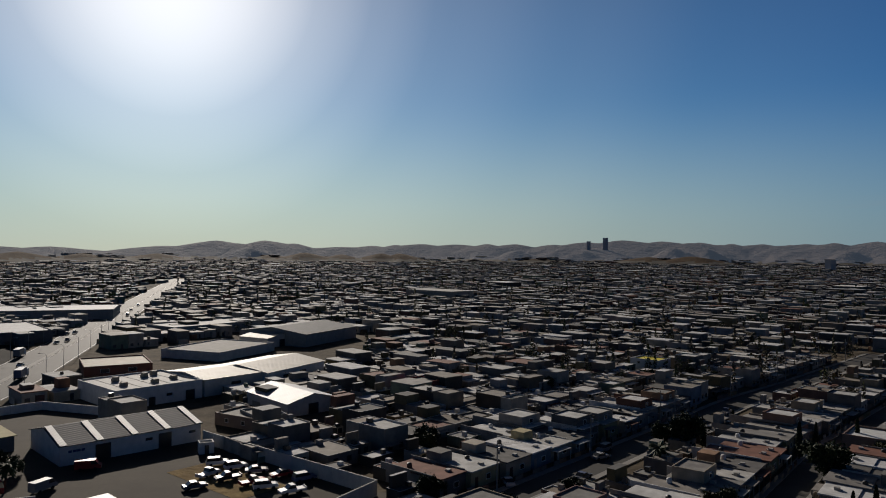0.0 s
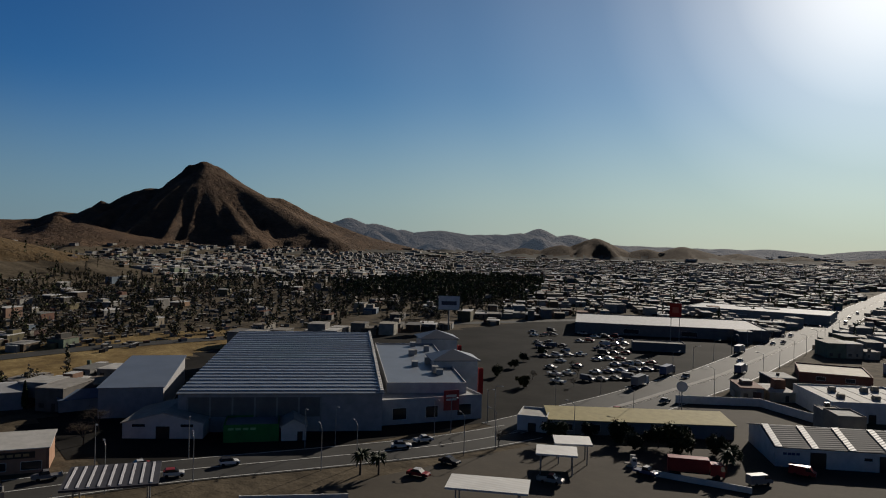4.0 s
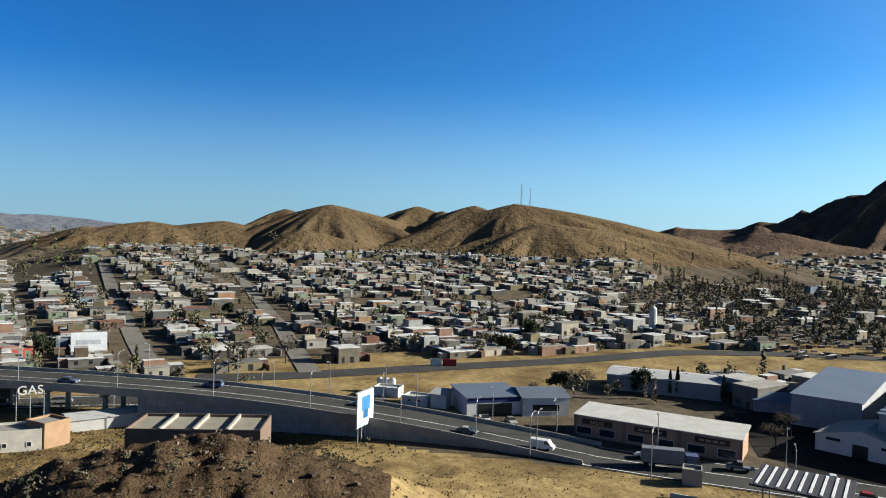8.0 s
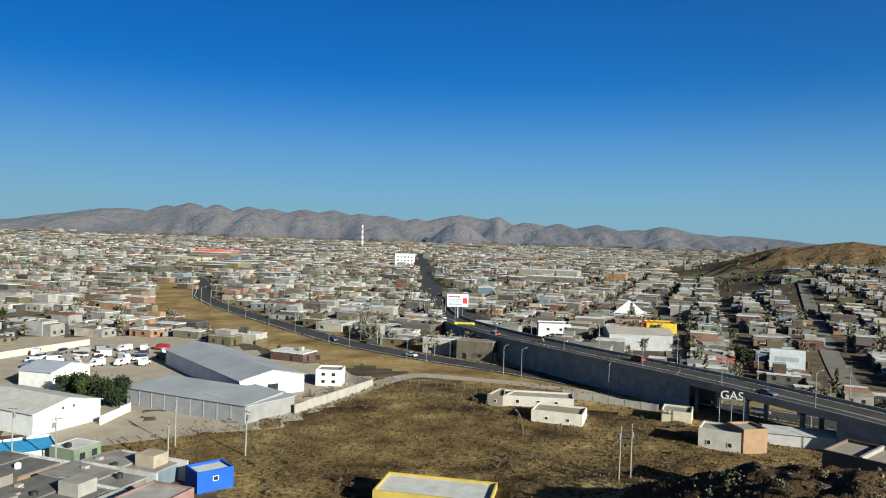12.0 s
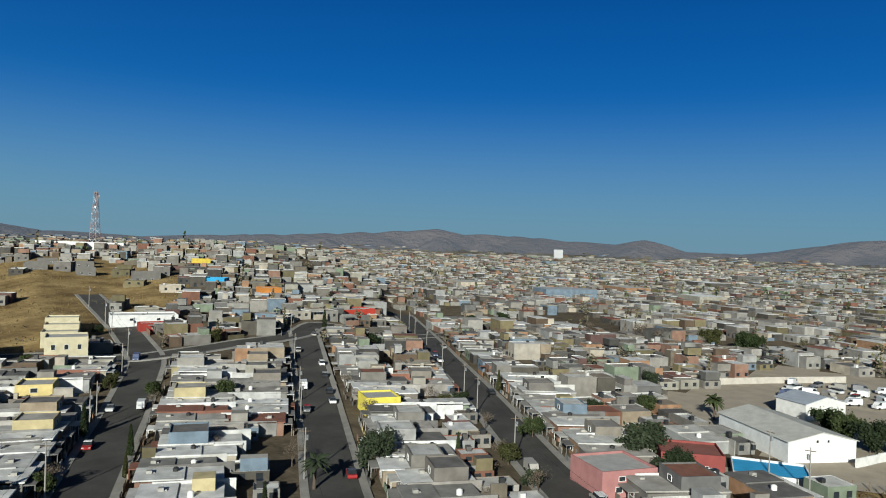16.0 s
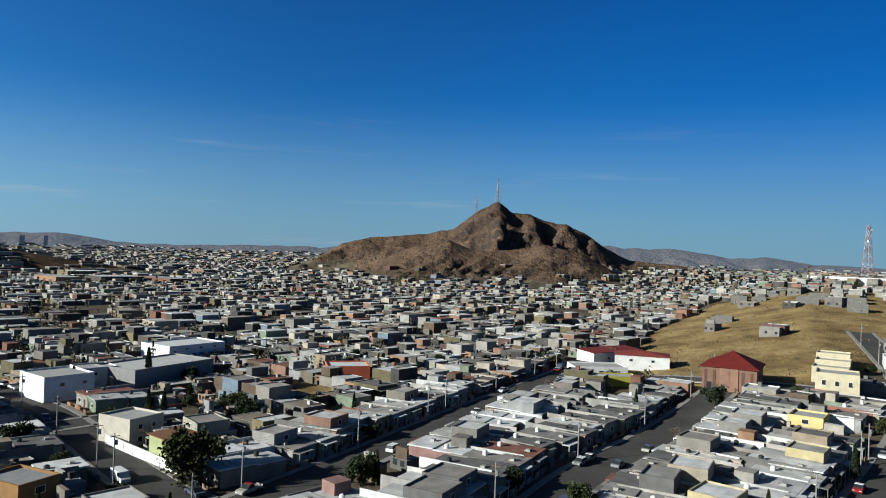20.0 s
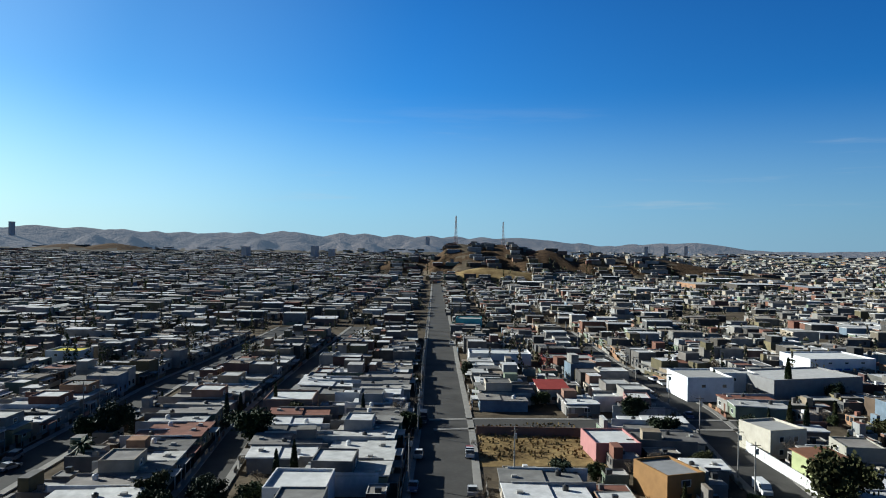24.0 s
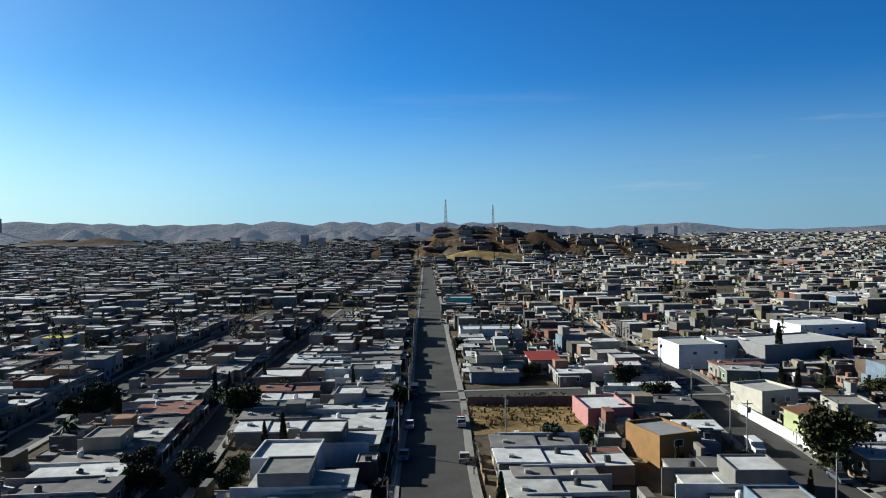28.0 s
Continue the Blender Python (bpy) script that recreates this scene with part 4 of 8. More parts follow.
# large pale sheds of the outer city
M["shed_roof"] = palette("shed_roofs", [(0.8, 0.8, 0.79), (0.62, 0.63, 0.64), (0.74, 0.72, 0.68), (0.4, 0.42, 0.45), (0.85, 0.85, 0.84), (0.5, 0.48, 0.44)], True)
n = 230
r_, a_ = 620 + 3000 * rng.random(n) ** 1.1, np.radians(np.where(rng.random(n) < 0.6, rng.uniform(132, 212, n), rng.uniform(285, 372, n)))
x, y = -r_ * np.sin(a_), r_ * np.cos(a_)
ok = free_of(x, y, 26) & slope_ok(x, y, 0.08)
x, y = x[ok], y[ok]
n = len(x)
joined("sheds", [boxes(x, y, terrain(x, y), rng.uniform(9, 34, n), rng.uniform(8, 18, n), rng.uniform(6.5, 9.5, n), GRID + rng.choice([0, 1.57], n), 0, 1)], [M["wall_far"], M["shed_roof"]], "large pale-roofed sheds scattered through the city", "sheds")


# ---- kit: shapes, buildings ----
class Shape:
    """Collects boxes, prisms and tubes into one mesh."""

    def __init__(self):
        self.v, self.f = [], []

    def add(self, verts, faces):
        n = len(self.v)
        self.v += [tuple(p) for p in verts]
        self.f += [tuple(k + n for k in f) for f in faces]
        return self

    def box(self, x0, x1, y0, y1, z0, z1, bottom=True):
        v = [(x0, y0, z0), (x1, y0, z0), (x1, y1, z0), (x0, y1, z0), (x0, y0, z1), (x1, y0, z1), (x1, y1, z1), (x0, y1, z1)]
        f = [(0, 1, 5, 4), (1, 2, 6, 5), (2, 3, 7, 6), (3, 0, 4, 7), (4, 5, 6, 7)] + ([(3, 2, 1, 0)] if bottom else [])
        return self.add(v, f)

    def tube(self, p, q, r0, r1=None, n=8):
        p, q = Vector(p), Vector(q)
        r1 = r0 if r1 is None else r1
        d = (q - p).normalized()
        a = d.orthogonal().normalized()
        b = d.cross(a)
        v = [p + (a * math.cos(k * 2 * math.pi / n) + b * math.sin(k * 2 * math.pi / n)) * r0 for k in range(n)]
        v += [q + (a * math.cos(k * 2 * math.pi / n) + b * math.sin(k * 2 * math.pi / n)) * r1 for k in range(n)]
        f = [(k, (k + 1) % n, n + (k + 1) % n, n + k) for k in range(n)] + [tuple(range(n))[::-1], tuple(range(n, 2 * n))]
        return self.add(v, f)

    def profile(self, pts, y0, y1):
        """A profile in x, z drawn along y."""
        n = len(pts)
        v = [(x, y0, z) for x, z in pts] + [(x, y1, z) for x, z in pts]
        f = [(k, (k + 1) % n, n + (k + 1) % n, n + k) for k in range(n)] + [tuple(range(n))[::-1], tuple(range(n, 2 * n))]
        return self.add(v, f)

    def shell(self, x0, x1, y0, y1, z0, z1, t, drop):
        """Four walls with a parapet that stands above the roof."""
        o = [(x0, y0), (x1, y0), (x1, y1), (x0, y1)]
        i = [(x0 + t, y0 + t), (x1 - t, y0 + t), (x1 - t, y1 - t), (x0 + t, y1 - t)]
        v = [(*p, z0) for p in o] + [(*p, z1) for p in o] + [(*p, z1) for p in i] + [(*p, z1 - drop) for p in i]
        f = []
        for k in range(4):
            m = (k + 1) % 4
            f += [(k, m, 4 + m, 4 + k), (4 + k, 4 + m, 8 + m, 8 + k), (8 + k, 8 + m, 12 + m, 12 + k)]
        return self.add(v, f)

    def mesh(self, name, material):
        me = bpy.data.meshes.new(name)
        me.from_pydata(self.v, [], self.f)
        me.materials.append(material)
        bm = bmesh.new()
        bm.from_mesh(me)
        bmesh.ops.recalc_face_normals(bm, faces=bm.faces)
        bm.to_mesh(me)
        bm.free()
        return me


KIDS = {}  # the parts of each thing, by name


def part(name, shape, material, parent, label=""):
    """One mesh of its own under a thing or a part."""
    ob = new(name, shape.mesh(name, material) if isinstance(shape, Shape) else shape)
    ob.parent = parent
    KIDS.setdefault(parent.name, []).append(ob)
    if label:
        ob["label"] = label
    return ob


PAINT = {}


def paint(c, rough=0.8, metal=0.0, vary=0.2):
    key = (*c, rough, metal)
    if key not in PAINT:
        PAINT[key] = plain("paint", c, rough, metal, vary, 0.5)
    return PAINT[key]


def corrugated(name, c, pitch, angle, rough=0.45, metal=0.35, depth=0.25):
    """Ribbed sheet: ribs of relief across a direction, with dull streaks."""
    m, nt, b = nodes_of(name)
    geo = nt.nodes.new("ShaderNodeNewGeometry")
    mp = nt.nodes.new("ShaderNodeMapping")
    mp.inputs["Rotation"].default_value = (0, 0, angle)
    wv = nt.nodes.new("ShaderNodeTexWave")
    wv.inputs["Scale"].default_value = 0.314 / pitch
    link(nt, geo.outputs["Position"], mp.inputs["Vector"])
    link(nt, mp.outputs["Vector"], wv.inputs["Vector"])
    col = ramp(nt, noise_node(nt, 0.12, 4), [(0.3, tuple(v * 0.75 for v in c)), (0.7, c)])
    link(nt, col, b.inputs["Base Color"])
    b.inputs["Roughness"].default_value, b.inputs["Metallic"].default_value = rough, metal
    bumped(nt, b, wv.outputs["Fac"], depth, 0.15)
    return m


M["glass"] = plain("window_glass", (0.03, 0.035, 0.04), 0.12)
M["white_sheet"] = corrugated("white_sheet", (0.6, 0.59, 0.56), 0.8, 0.2, 0.65, 0.1)
M["grey_sheet"] = corrugated("grey_sheet", (0.3, 0.31, 0.325), 0.9, 0.7, 0.65, 0.1)
M["dark_sheet"] = corrugated("dark_sheet", (0.05, 0.052, 0.058), 0.9, 0.7, 0.85, 0.0)
M["tan_sheet"] = corrugated("tan_sheet", (0.33, 0.3, 0.25), 0.9, 0.4, 0.7, 0.1)
M["steel"] = plain("galvanised_steel", (0.32, 0.33, 0.34), 0.5, 0.6)
M["wood"] = plain("weathered_wood", (0.17, 0.12, 0.08), 0.9)
M["tank"] = plain("black_tank", (0.025, 0.025, 0.025), 0.5)
M["tyre"] = plain("tyre_rubber", (0.02, 0.02, 0.02), 0.9)

TAKEN = []  # footprints: centre, axes, half sizes


def claim(cx, cy, ux, uy, hw, hd):
    TAKEN.append((cx, cy, ux, uy, hw, hd))


def is_free(cx, cy, ux, uy, hw, hd):
    if not TAKEN:
        return True
    T = np.array(TAKEN)
    near_ = np.hypot(T[:, 0] - cx, T[:, 1] - cy) < 90
    T = T[near_]
    if not len(T):
        return True
    g = np.array([(a, b) for a in (-0.92, -0.3, 0.3, 0.92) for b in (-0.92, -0.3, 0.3, 0.92)])
    px = cx + g[:, 0] * hw * ux - g[:, 1] * hd * uy
    py = cy + g[:, 0] * hw * uy + g[:, 1] * hd * ux
    dx, dy = px[None] - T[:, 0:1], py[None] - T[:, 1:2]
    lu, lv = dx * T[:, 2:3] + dy * T[:, 3:4], -dx * T[:, 3:4] + dy * T[:, 2:3]
    if ((np.abs(lu) < T[:, 4:5]) & (np.abs(lv) < T[:, 5:6])).any():
        return False
    qx = T[:, 0:1] + g[None, :, 0] * T[:, 4:5] * T[:, 2:3] - g[None, :, 1] * T[:, 5:6] * T[:, 3:4]
    qy = T[:, 1:2] + g[None, :, 0] * T[:, 4:5] * T[:, 3:4] + g[None, :, 1] * T[:, 5:6] * T[:, 2:3]
    lu, lv = (qx - cx) * ux + (qy - cy) * uy, -(qx - cx) * uy + (qy - cy) * ux
    return not ((np.abs(lu) < hw) & (np.abs(lv) < hd)).any()


def window_part(parent, x, y, z, w, h, name="window"):
    """A framed window on a front that faces -y."""
    fr = Shape()
    for a in ((x - w / 2, x + w / 2, z, z + 0.08), (x - w / 2, x + w / 2, z + h - 0.08, z + h), (x - w / 2, x - w / 2 + 0.08, z + 0.08, z + h - 0.08), (x + w / 2 - 0.08, x + w / 2, z + 0.08, z + h - 0.08)):
        fr.box(a[0], a[1], y - 0.1, y + 0.02, a[2], a[3])
    ob = part(name, fr, M["white"], parent)
    part("pane", Shape().box(x - w / 2 + 0.08, x + w / 2 - 0.08, y - 0.04, y + 0.02, z + 0.08, z + h - 0.08), M["glass"], ob)
    return ob


def door_part(parent, x, y, w, h, material, name="door"):
    ob = part(name, Shape().box(x - w / 2, x + w / 2, y - 0.06, y + 0.02, 0, h), material, parent)
    return ob


def building(name, p0, p1, depth, h, label, category="building", wall=None, roof="flat", top=None, rise=1.5, windows=(), doors=(), base=None, overhang=0.4, slope_to=None, group=""):
    """A building whose front runs from p0 to p1 and that reaches back from the middle of the place."""
    a, b = Vector((*p0, 0)), Vector((*p1, 0))
    u = (b - a).normalized()
    w = (b - a).length
    v = Vector((-u.y, u.x, 0))
    if v.dot((a + b) / 2) < 0:
        a, b, u = b, a, -u
        v = -v
    c = a + u * w / 2 + v * depth / 2
    z = base if base is not None else min(ground_z(a.x, a.y), ground_z(b.x, b.y), ground_z(c.x, c.y))
    ob = new(name)
    ob.matrix_world = Matrix(((u.x, v.x, 0, a.x), (u.y, v.y, 0, a.y), (0, 0, 1, z), (0, 0, 0, 1)))
    tagged(ob, label, category, group)
    claim(c.x, c.y, u.x, u.y, w / 2 + 0.3, depth / 2 + 0.3)
    wall, top = wall or M["concrete"], top or M["concrete"]
    lo = -1.5
    if roof == "flat":
        part("wall", Shape().shell(0, w, 0, depth, lo, h, 0.25, 0.5), wall, ob)
        part("roof", Shape().box(0.25, w - 0.25, 0.25, depth - 0.25, h - 0.8, h - 0.45), top, ob)
    elif roof == "gable":  # ridge along the front
        s = Shape().box(0, w, 0, depth, lo, h)
        s.add([(0, 0, h), (0, depth, h), (0, depth / 2, h + rise - 0.1), (w, 0, h), (w, depth, h), (w, depth / 2, h + rise - 0.1)], [(0, 2, 1), (3, 4, 5)])
        part("wall", s, wall, ob)
        o = overhang
        k = rise * o / (depth / 2)
        s = Shape()
        for y0, z0, y1, z1 in ((-o, h - k, depth / 2, h + rise), (depth + o, h - k, depth / 2, h + rise)):
            s.add([(-o, y0, z0), (w + o, y0, z0), (w + o, y1, z1), (-o, y1, z1), (-o, y0, z0 + 0.15), (w + o, y0, z0 + 0.15), (w + o, y1, z1 + 0.15), (-o, y1, z1 + 0.15)], [(0, 1, 2, 3), (4, 5, 6, 7), (0, 1, 5, 4), (1, 2, 6, 5), (2, 3, 7, 6), (3, 0, 4, 7)])
        part("roof", s, top, ob)
    elif roof == "gable_end":  # ridge runs back from the front
        s = Shape().box(0, w, 0, depth, lo, h)
        s.add([(0, 0, h), (w, 0, h), (w / 2, 0, h + rise - 0.1), (0, depth, h), (w, depth, h), (w / 2, depth, h + rise - 0.1)], [(0, 1, 2), (3, 5, 4)])
        part("wall", s, wall, ob)
        o = overhang
        k = rise * o / (w / 2)
        s = Shape()
        for x0, z0, x1, z1 in ((-o, h - k, w / 2, h + rise), (w + o, h - k, w / 2, h + rise)):
            s.add([(x0, -o, z0), (x0, depth + o, z0), (x1, depth + o, z1), (x1, -o, z1), (x0, -o, z0 + 0.15), (x0, depth + o, z0 + 0.15), (x1, depth + o, z1 + 0.15), (x1, -o, z1 + 0.15)], [(0, 1, 2, 3), (4, 5, 6, 7), (0, 1, 5, 4), (1, 2, 6, 5), (2, 3, 7, 6), (3, 0, 4, 7)])
        part("roof", s, top, ob)
    elif roof == "hip":
        part("wall", Shape().box(0, w, 0, depth, lo, h), wall, ob)
        o = overhang
        m = (w / 2, depth / 2, h + rise)
        part("roof", Shape().add([(-o, -o, h), (w + o, -o, h), (w + o, depth + o, h), (-o, depth + o, h), m, (-o, -o, h - 0.2), (w + o, -o, h - 0.2), (w + o, depth + o, h - 0.2), (-o, depth + o, h - 0.2)], [(0, 1, 4), (1, 2, 4), (2, 3, 4), (3, 0, 4), (0, 1, 6, 5), (1, 2, 7, 6), (2, 3, 8, 7), (3, 0, 5, 8), (5, 6, 7, 8)]), top, ob)
    elif roof == "shed":  # falls from the back to the front by rise
        part("wall", Shape().add([(0, 0, lo), (w, 0, lo), (w, depth, lo), (0, depth, lo), (0, 0, h), (w, 0, h), (w, depth, h + rise), (0, depth, h + rise)], [(0, 1, 5, 4), (1, 2, 6, 5), (2, 3, 7, 6), (3, 0, 4, 7), (4, 5, 6, 7)]), wall, ob)
        o = overhang
        part("roof", Shape().add([(-o, -o, h + 0.02), (w + o, -o, h + 0.02), (w + o, depth + o, h + rise + 0.02), (-o, depth + o, h + rise + 0.02), (-o, -o, h + 0.2), (w + o, -o, h + 0.2), (w + o, depth + o, h + rise + 0.2), (-o, depth + o, h + rise + 0.2)], [(0, 1, 5, 4), (1, 2, 6, 5), (2, 3, 7, 6), (3, 0, 4, 7), (4, 5, 6, 7), (0, 1, 2, 3)]), top, ob)
    for x, zz, ww, hh in windows:
        window_part(ob, x * w, 0, zz, ww, hh)
    for x, ww, hh in doors:
        door_part(ob, x * w, 0, ww, hh, M["dark"])
    return ob


def canopy(p, size, turn, z, label, legs=4, top=None):
    """A flat roof on posts."""
    ob = new("canopy")
    ob.matrix_world = pose(p[0], p[1], ground_z(*p), 0, 0, turn)
    tagged(ob, label, "canopy")
    w, d = size
    part("roof", Shape().box(-w / 2, w / 2, -d / 2, d / 2, z - 0.35, z), top or M["white_sheet"], ob)
    for k in range(legs):
        x, y = (-w * 0.38 if k % 2 else w * 0.38), (-d * 0.3 if k < 2 else d * 0.3)
        part("leg", Shape().tube((x, y, -0.5), (x, y, z - 0.35), 0.14), M["steel"], ob)
    claim(p[0], p[1], math.cos(radians(turn)), math.sin(radians(turn)), w / 2, d / 2)
    return ob


def clone(ob, m):
    """As copy_thing(), from the list of parts that was kept while building."""
    top = ob.copy()
    scene.collection.objects.link(top)
    todo = [(ob, top)]
    while todo:
        old, made_ = todo.pop()
        for kid in KIDS.get(old.name, ()):
            twin = kid.copy()
            twin.parent = made_
            scene.collection.objects.link(twin)
            todo.append((kid, twin))
    top.matrix_basis = m
    return top


# clear distance to the nearest road edge, and open ground, on a raster for quick questions
CELL = 1.5
rx_, ry_ = np.meshgrid(np.arange(-420, 421, CELL), np.arange(-420, 421, CELL), indexing="ij")
CLEAR = np.full(rx_.shape, 1e9)
for width, line in ROADS.values():
    CLEAR = np.minimum(CLEAR, away(line, rx_, ry_) - width / 2)
SHUT = np.zeros(rx_.shape, bool)
for poly in OPEN:
    SHUT |= inside(poly, rx_, ry_)


def cell(x, y):
    i = np.clip(((np.asarray(x) + 420) / CELL).round().astype(int), 0, rx_.shape[0] - 1)
    j = np.clip(((np.asarray(y) + 420) / CELL).round().astype(int), 0, rx_.shape[0] - 1)
    return i, j


# ---- the works, the car yard and the avenue side ----
C = paint
grey_wall, pale_wall, white_wall = C((0.3, 0.29, 0.27)), C((0.55, 0.53, 0.49)), C((0.68, 0.67, 0.64))
shed = building("workshop", (-78.8, 148.9), (-57.0, 170.7), 20, 4.2, "long white workshop with dark ribbed roof and pale skylight strips", "workshop", white_wall, "gable", M["dark_sheet"], 2.2, windows=[(0.6, 2.2, 1.8, 0.8), (0.93, 2.2, 1.8, 0.8)], doors=[(0.28, 3.2, 3.4), (0.72, 3.0, 3.4)])
for k in range(5):
    x = 30.8 * (0.02 + 0.24 * k)
    s = Shape()
    s.add([(x - 0.7, -0.35, 4.32), (x + 0.7, -0.35, 4.32), (x + 0.7, 10, 6.6), (x - 0.7, 10, 6.6), (x - 0.7, -0.35, 4.4), (x + 0.7, -0.35, 4.4), (x + 0.7, 10, 6.72), (x - 0.7, 10, 6.72)], [(0, 1, 5, 4), (1, 2, 6, 5), (2, 3, 7, 6), (3, 0, 4, 7), (4, 5, 6, 7)])
    part("skylight", s, M["white_sheet"], shed, "pale skylight strip")
for k, x in enumerate((1.6, 2.5, 3.3, 4.2)):
    part("sign_bar", Shape().box(x, x + 0.7, -0.06, 0, 2.6, 3.1), C((0.05, 0.07, 0.15)), shed)
fac = building("factory", (-91.2, 201.3), (-73.5, 221.1), 26, 5.6, "white-walled flat-roofed factory hall with roof vents", "factory", white_wall, "flat", C((0.55, 0.54, 0.51)), 1.3, windows=[(0.2, 2, 2, 1), (0.6, 2, 2, 1)], doors=[(0.4, 2, 2.4), (0.85, 3, 3)])
for k, (x, y) in enumerate(((6, 8), (7.5, 17), (15, 7), (17, 18), (22, 9), (21, 20))):
    part("roof_vent", Shape().box(x - 0.8, x + 0.8, y - 0.8, y + 0.8, 5.1, 6.3 + 0.3 * (k % 2)).box(x - 0.5, x + 0.5, y + 0.8, y + 2.0, 5.1, 5.8), C((0.3, 0.27, 0.22)), fac, "boxy rooftop cooler")
for k in range(1, 6):
    part("roof_seam", Shape().box(26.5 * k / 6 - 0.12, 26.5 * k / 6 + 0.12, 0.3, 25.7, 5.1, 5.24), C((0.42, 0.41, 0.39)), fac)
building("factory", (-73.0, 221.6), (-58.4, 238.5), 24, 5.2, "pale factory hall with tan roof beside a white one", "factory", pale_wall, "gable", M["tan_sheet"], 1.2, doors=[(0.5, 3.4, 3.6)])
building("shop", (-126.5, 254.3), (-106.8, 265.8), 24, 3.6, "low red-brown brick shop with tan flat roof", "shop", C((0.24, 0.1, 0.07)), "flat", C((0.5, 0.45, 0.36)), windows=[(0.3, 1, 3, 1.4), (0.7, 1, 3, 1.4)])
building("warehouse", (-41.7, 195.1), (-29.6, 205.9), 24, 3.6, "grey gabled warehouse with dark door", "warehouse", pale_wall, "gable_end", M["grey_sheet"], 2, doors=[(0.5, 3.2, 3)])
building("warehouse", (-57.3, 236.7), (-43.4, 264.5), 26, 5, "white warehouse with tan low-pitched roof", "warehouse", white_wall, "gable", M["tan_sheet"], 1.8, doors=[(0.6, 3.5, 3.6)], windows=[(0.3, 2.4, 3, 1)])
building("walled_yard", (-90.3, 291.8), (-76.3, 327.7), 30, 4, "pale high-walled flat-roofed depot", "depot", pale_wall, "flat", M["concrete"])
building("warehouse", (-64.4, 339.9), (-45.5, 379.8), 40, 6.0, "large dark-roofed warehouse hall", "warehouse", grey_wall, "gable", M["dark_sheet"], 2.5)
building("shop", (-138.6, 372.0), (-103.6, 417.9), 26, 5.5, "long low shop building by the avenue", "shop", grey_wall, "flat", C((0.42, 0.41, 0.4)))
building("warehouse", (-81.4, 335.3), (-71.2, 352.4), 18, 4.5, "small grey warehouse with open door", "warehouse", pale_wall, "gable_end", M["tan_sheet"], 1.5, doors=[(0.5, 4, 3.4)])
building("brick_house", (-58.8, 186.8), (-46.4, 179.6), 10, 3.2, "unfinished brown brick house with flat roof", "house", C((0.27, 0.2, 0.16)), windows=[(0.3, 1, 1.2, 1.1), (0.7, 1, 1.2, 1.1)])
building("brick_house", (-45.5, 179.5), (-39.4, 184.3), 12, 3.6, "grey block house with flat roof and tank", "house", grey_wall, windows=[(0.5, 1, 1.2, 1.1)])
building("hut", (-53.3, 158.8), (-50.5, 160.2), 2.6, 2.6, "small white block hut in the car yard", "hut", white_wall, doors=[(0.5, 0.9, 2)])
building("shop", (-123.2, 126.4), (-95.1, 160.5), 11, 3.4, "long low shop with faded yellow strip roof", "shop", grey_wall, "shed", C((0.5, 0.42, 0.2)), 0.8, windows=[(0.1, 1, 2.4, 1.6), (0.25, 1, 2.4, 1.6)])
building("shop", (-129.5, 121.5), (-123.8, 126.0), 10, 4.0, "white corner shop with lettered front", "shop", white_wall, "flat", C((0.5, 0.48, 0.45)), doors=[(0.5, 2, 2.2)])
building("supermarket", (-262.2, 286.6), (-189.8, 350.8), 55, 6, "long dark store with white flat roof edge across the avenue", "store", C((0.2, 0.18, 0.17)), "flat", C((0.62, 0.62, 0.62)), windows=[(0.3, 1, 8, 2.5), (0.6, 1, 8, 2.5)])
building("store", (-300.0, 440.0), (-215.0, 470.0), 50, 6.5, "long low store with white roof", "store", grey_wall, "flat", C((0.7, 0.7, 0.7)))
building("kiosk", (-205.0, 262.0), (-188.0, 277.0), 10, 4, "dark low kiosk in the car park", "kiosk", C((0.16, 0.15, 0.15)))


def wall_run(name, pts, h, label, material=None, thick=0.25):
    """A free-standing wall along a line; each panel is a part."""
    ob = new(name)
    x0, y0 = pts[0]
    z0 = ground_z(x0, y0)
    ob.matrix_world = Matrix.Translation((x0, y0, z0))
    tagged(ob, label, "wall")
    for (ax, ay), (bx, by) in zip(pts, pts[1:]):
        n = max(1, int(math.hypot(bx - ax, by - ay) / 4))
        for k in range(n):
            sx, sy = ax + (bx - ax) * k / n, ay + (by - ay) * k / n
            ex, ey = ax + (bx - ax) * (k + 1) / n, ay + (by - ay) * (k + 1) / n
            L = math.hypot(ex - sx, ey - sy)
            m = Shape().box(0.02, L - 0.02, -thick / 2, thick / 2, -1, h).box(0, 0.3, -thick / 2 - 0.05, thick / 2 + 0.05, -1, h + 0.06).mesh("panel", material or M["concrete"])
            p = new("panel", m)
            p.parent = ob
            p.matrix_basis = pose(sx - x0, sy - y0, ground_z(sx, sy) - z0, 0, 0, math.degrees(math.atan2(ey - sy, ex - sx)))
    return ob


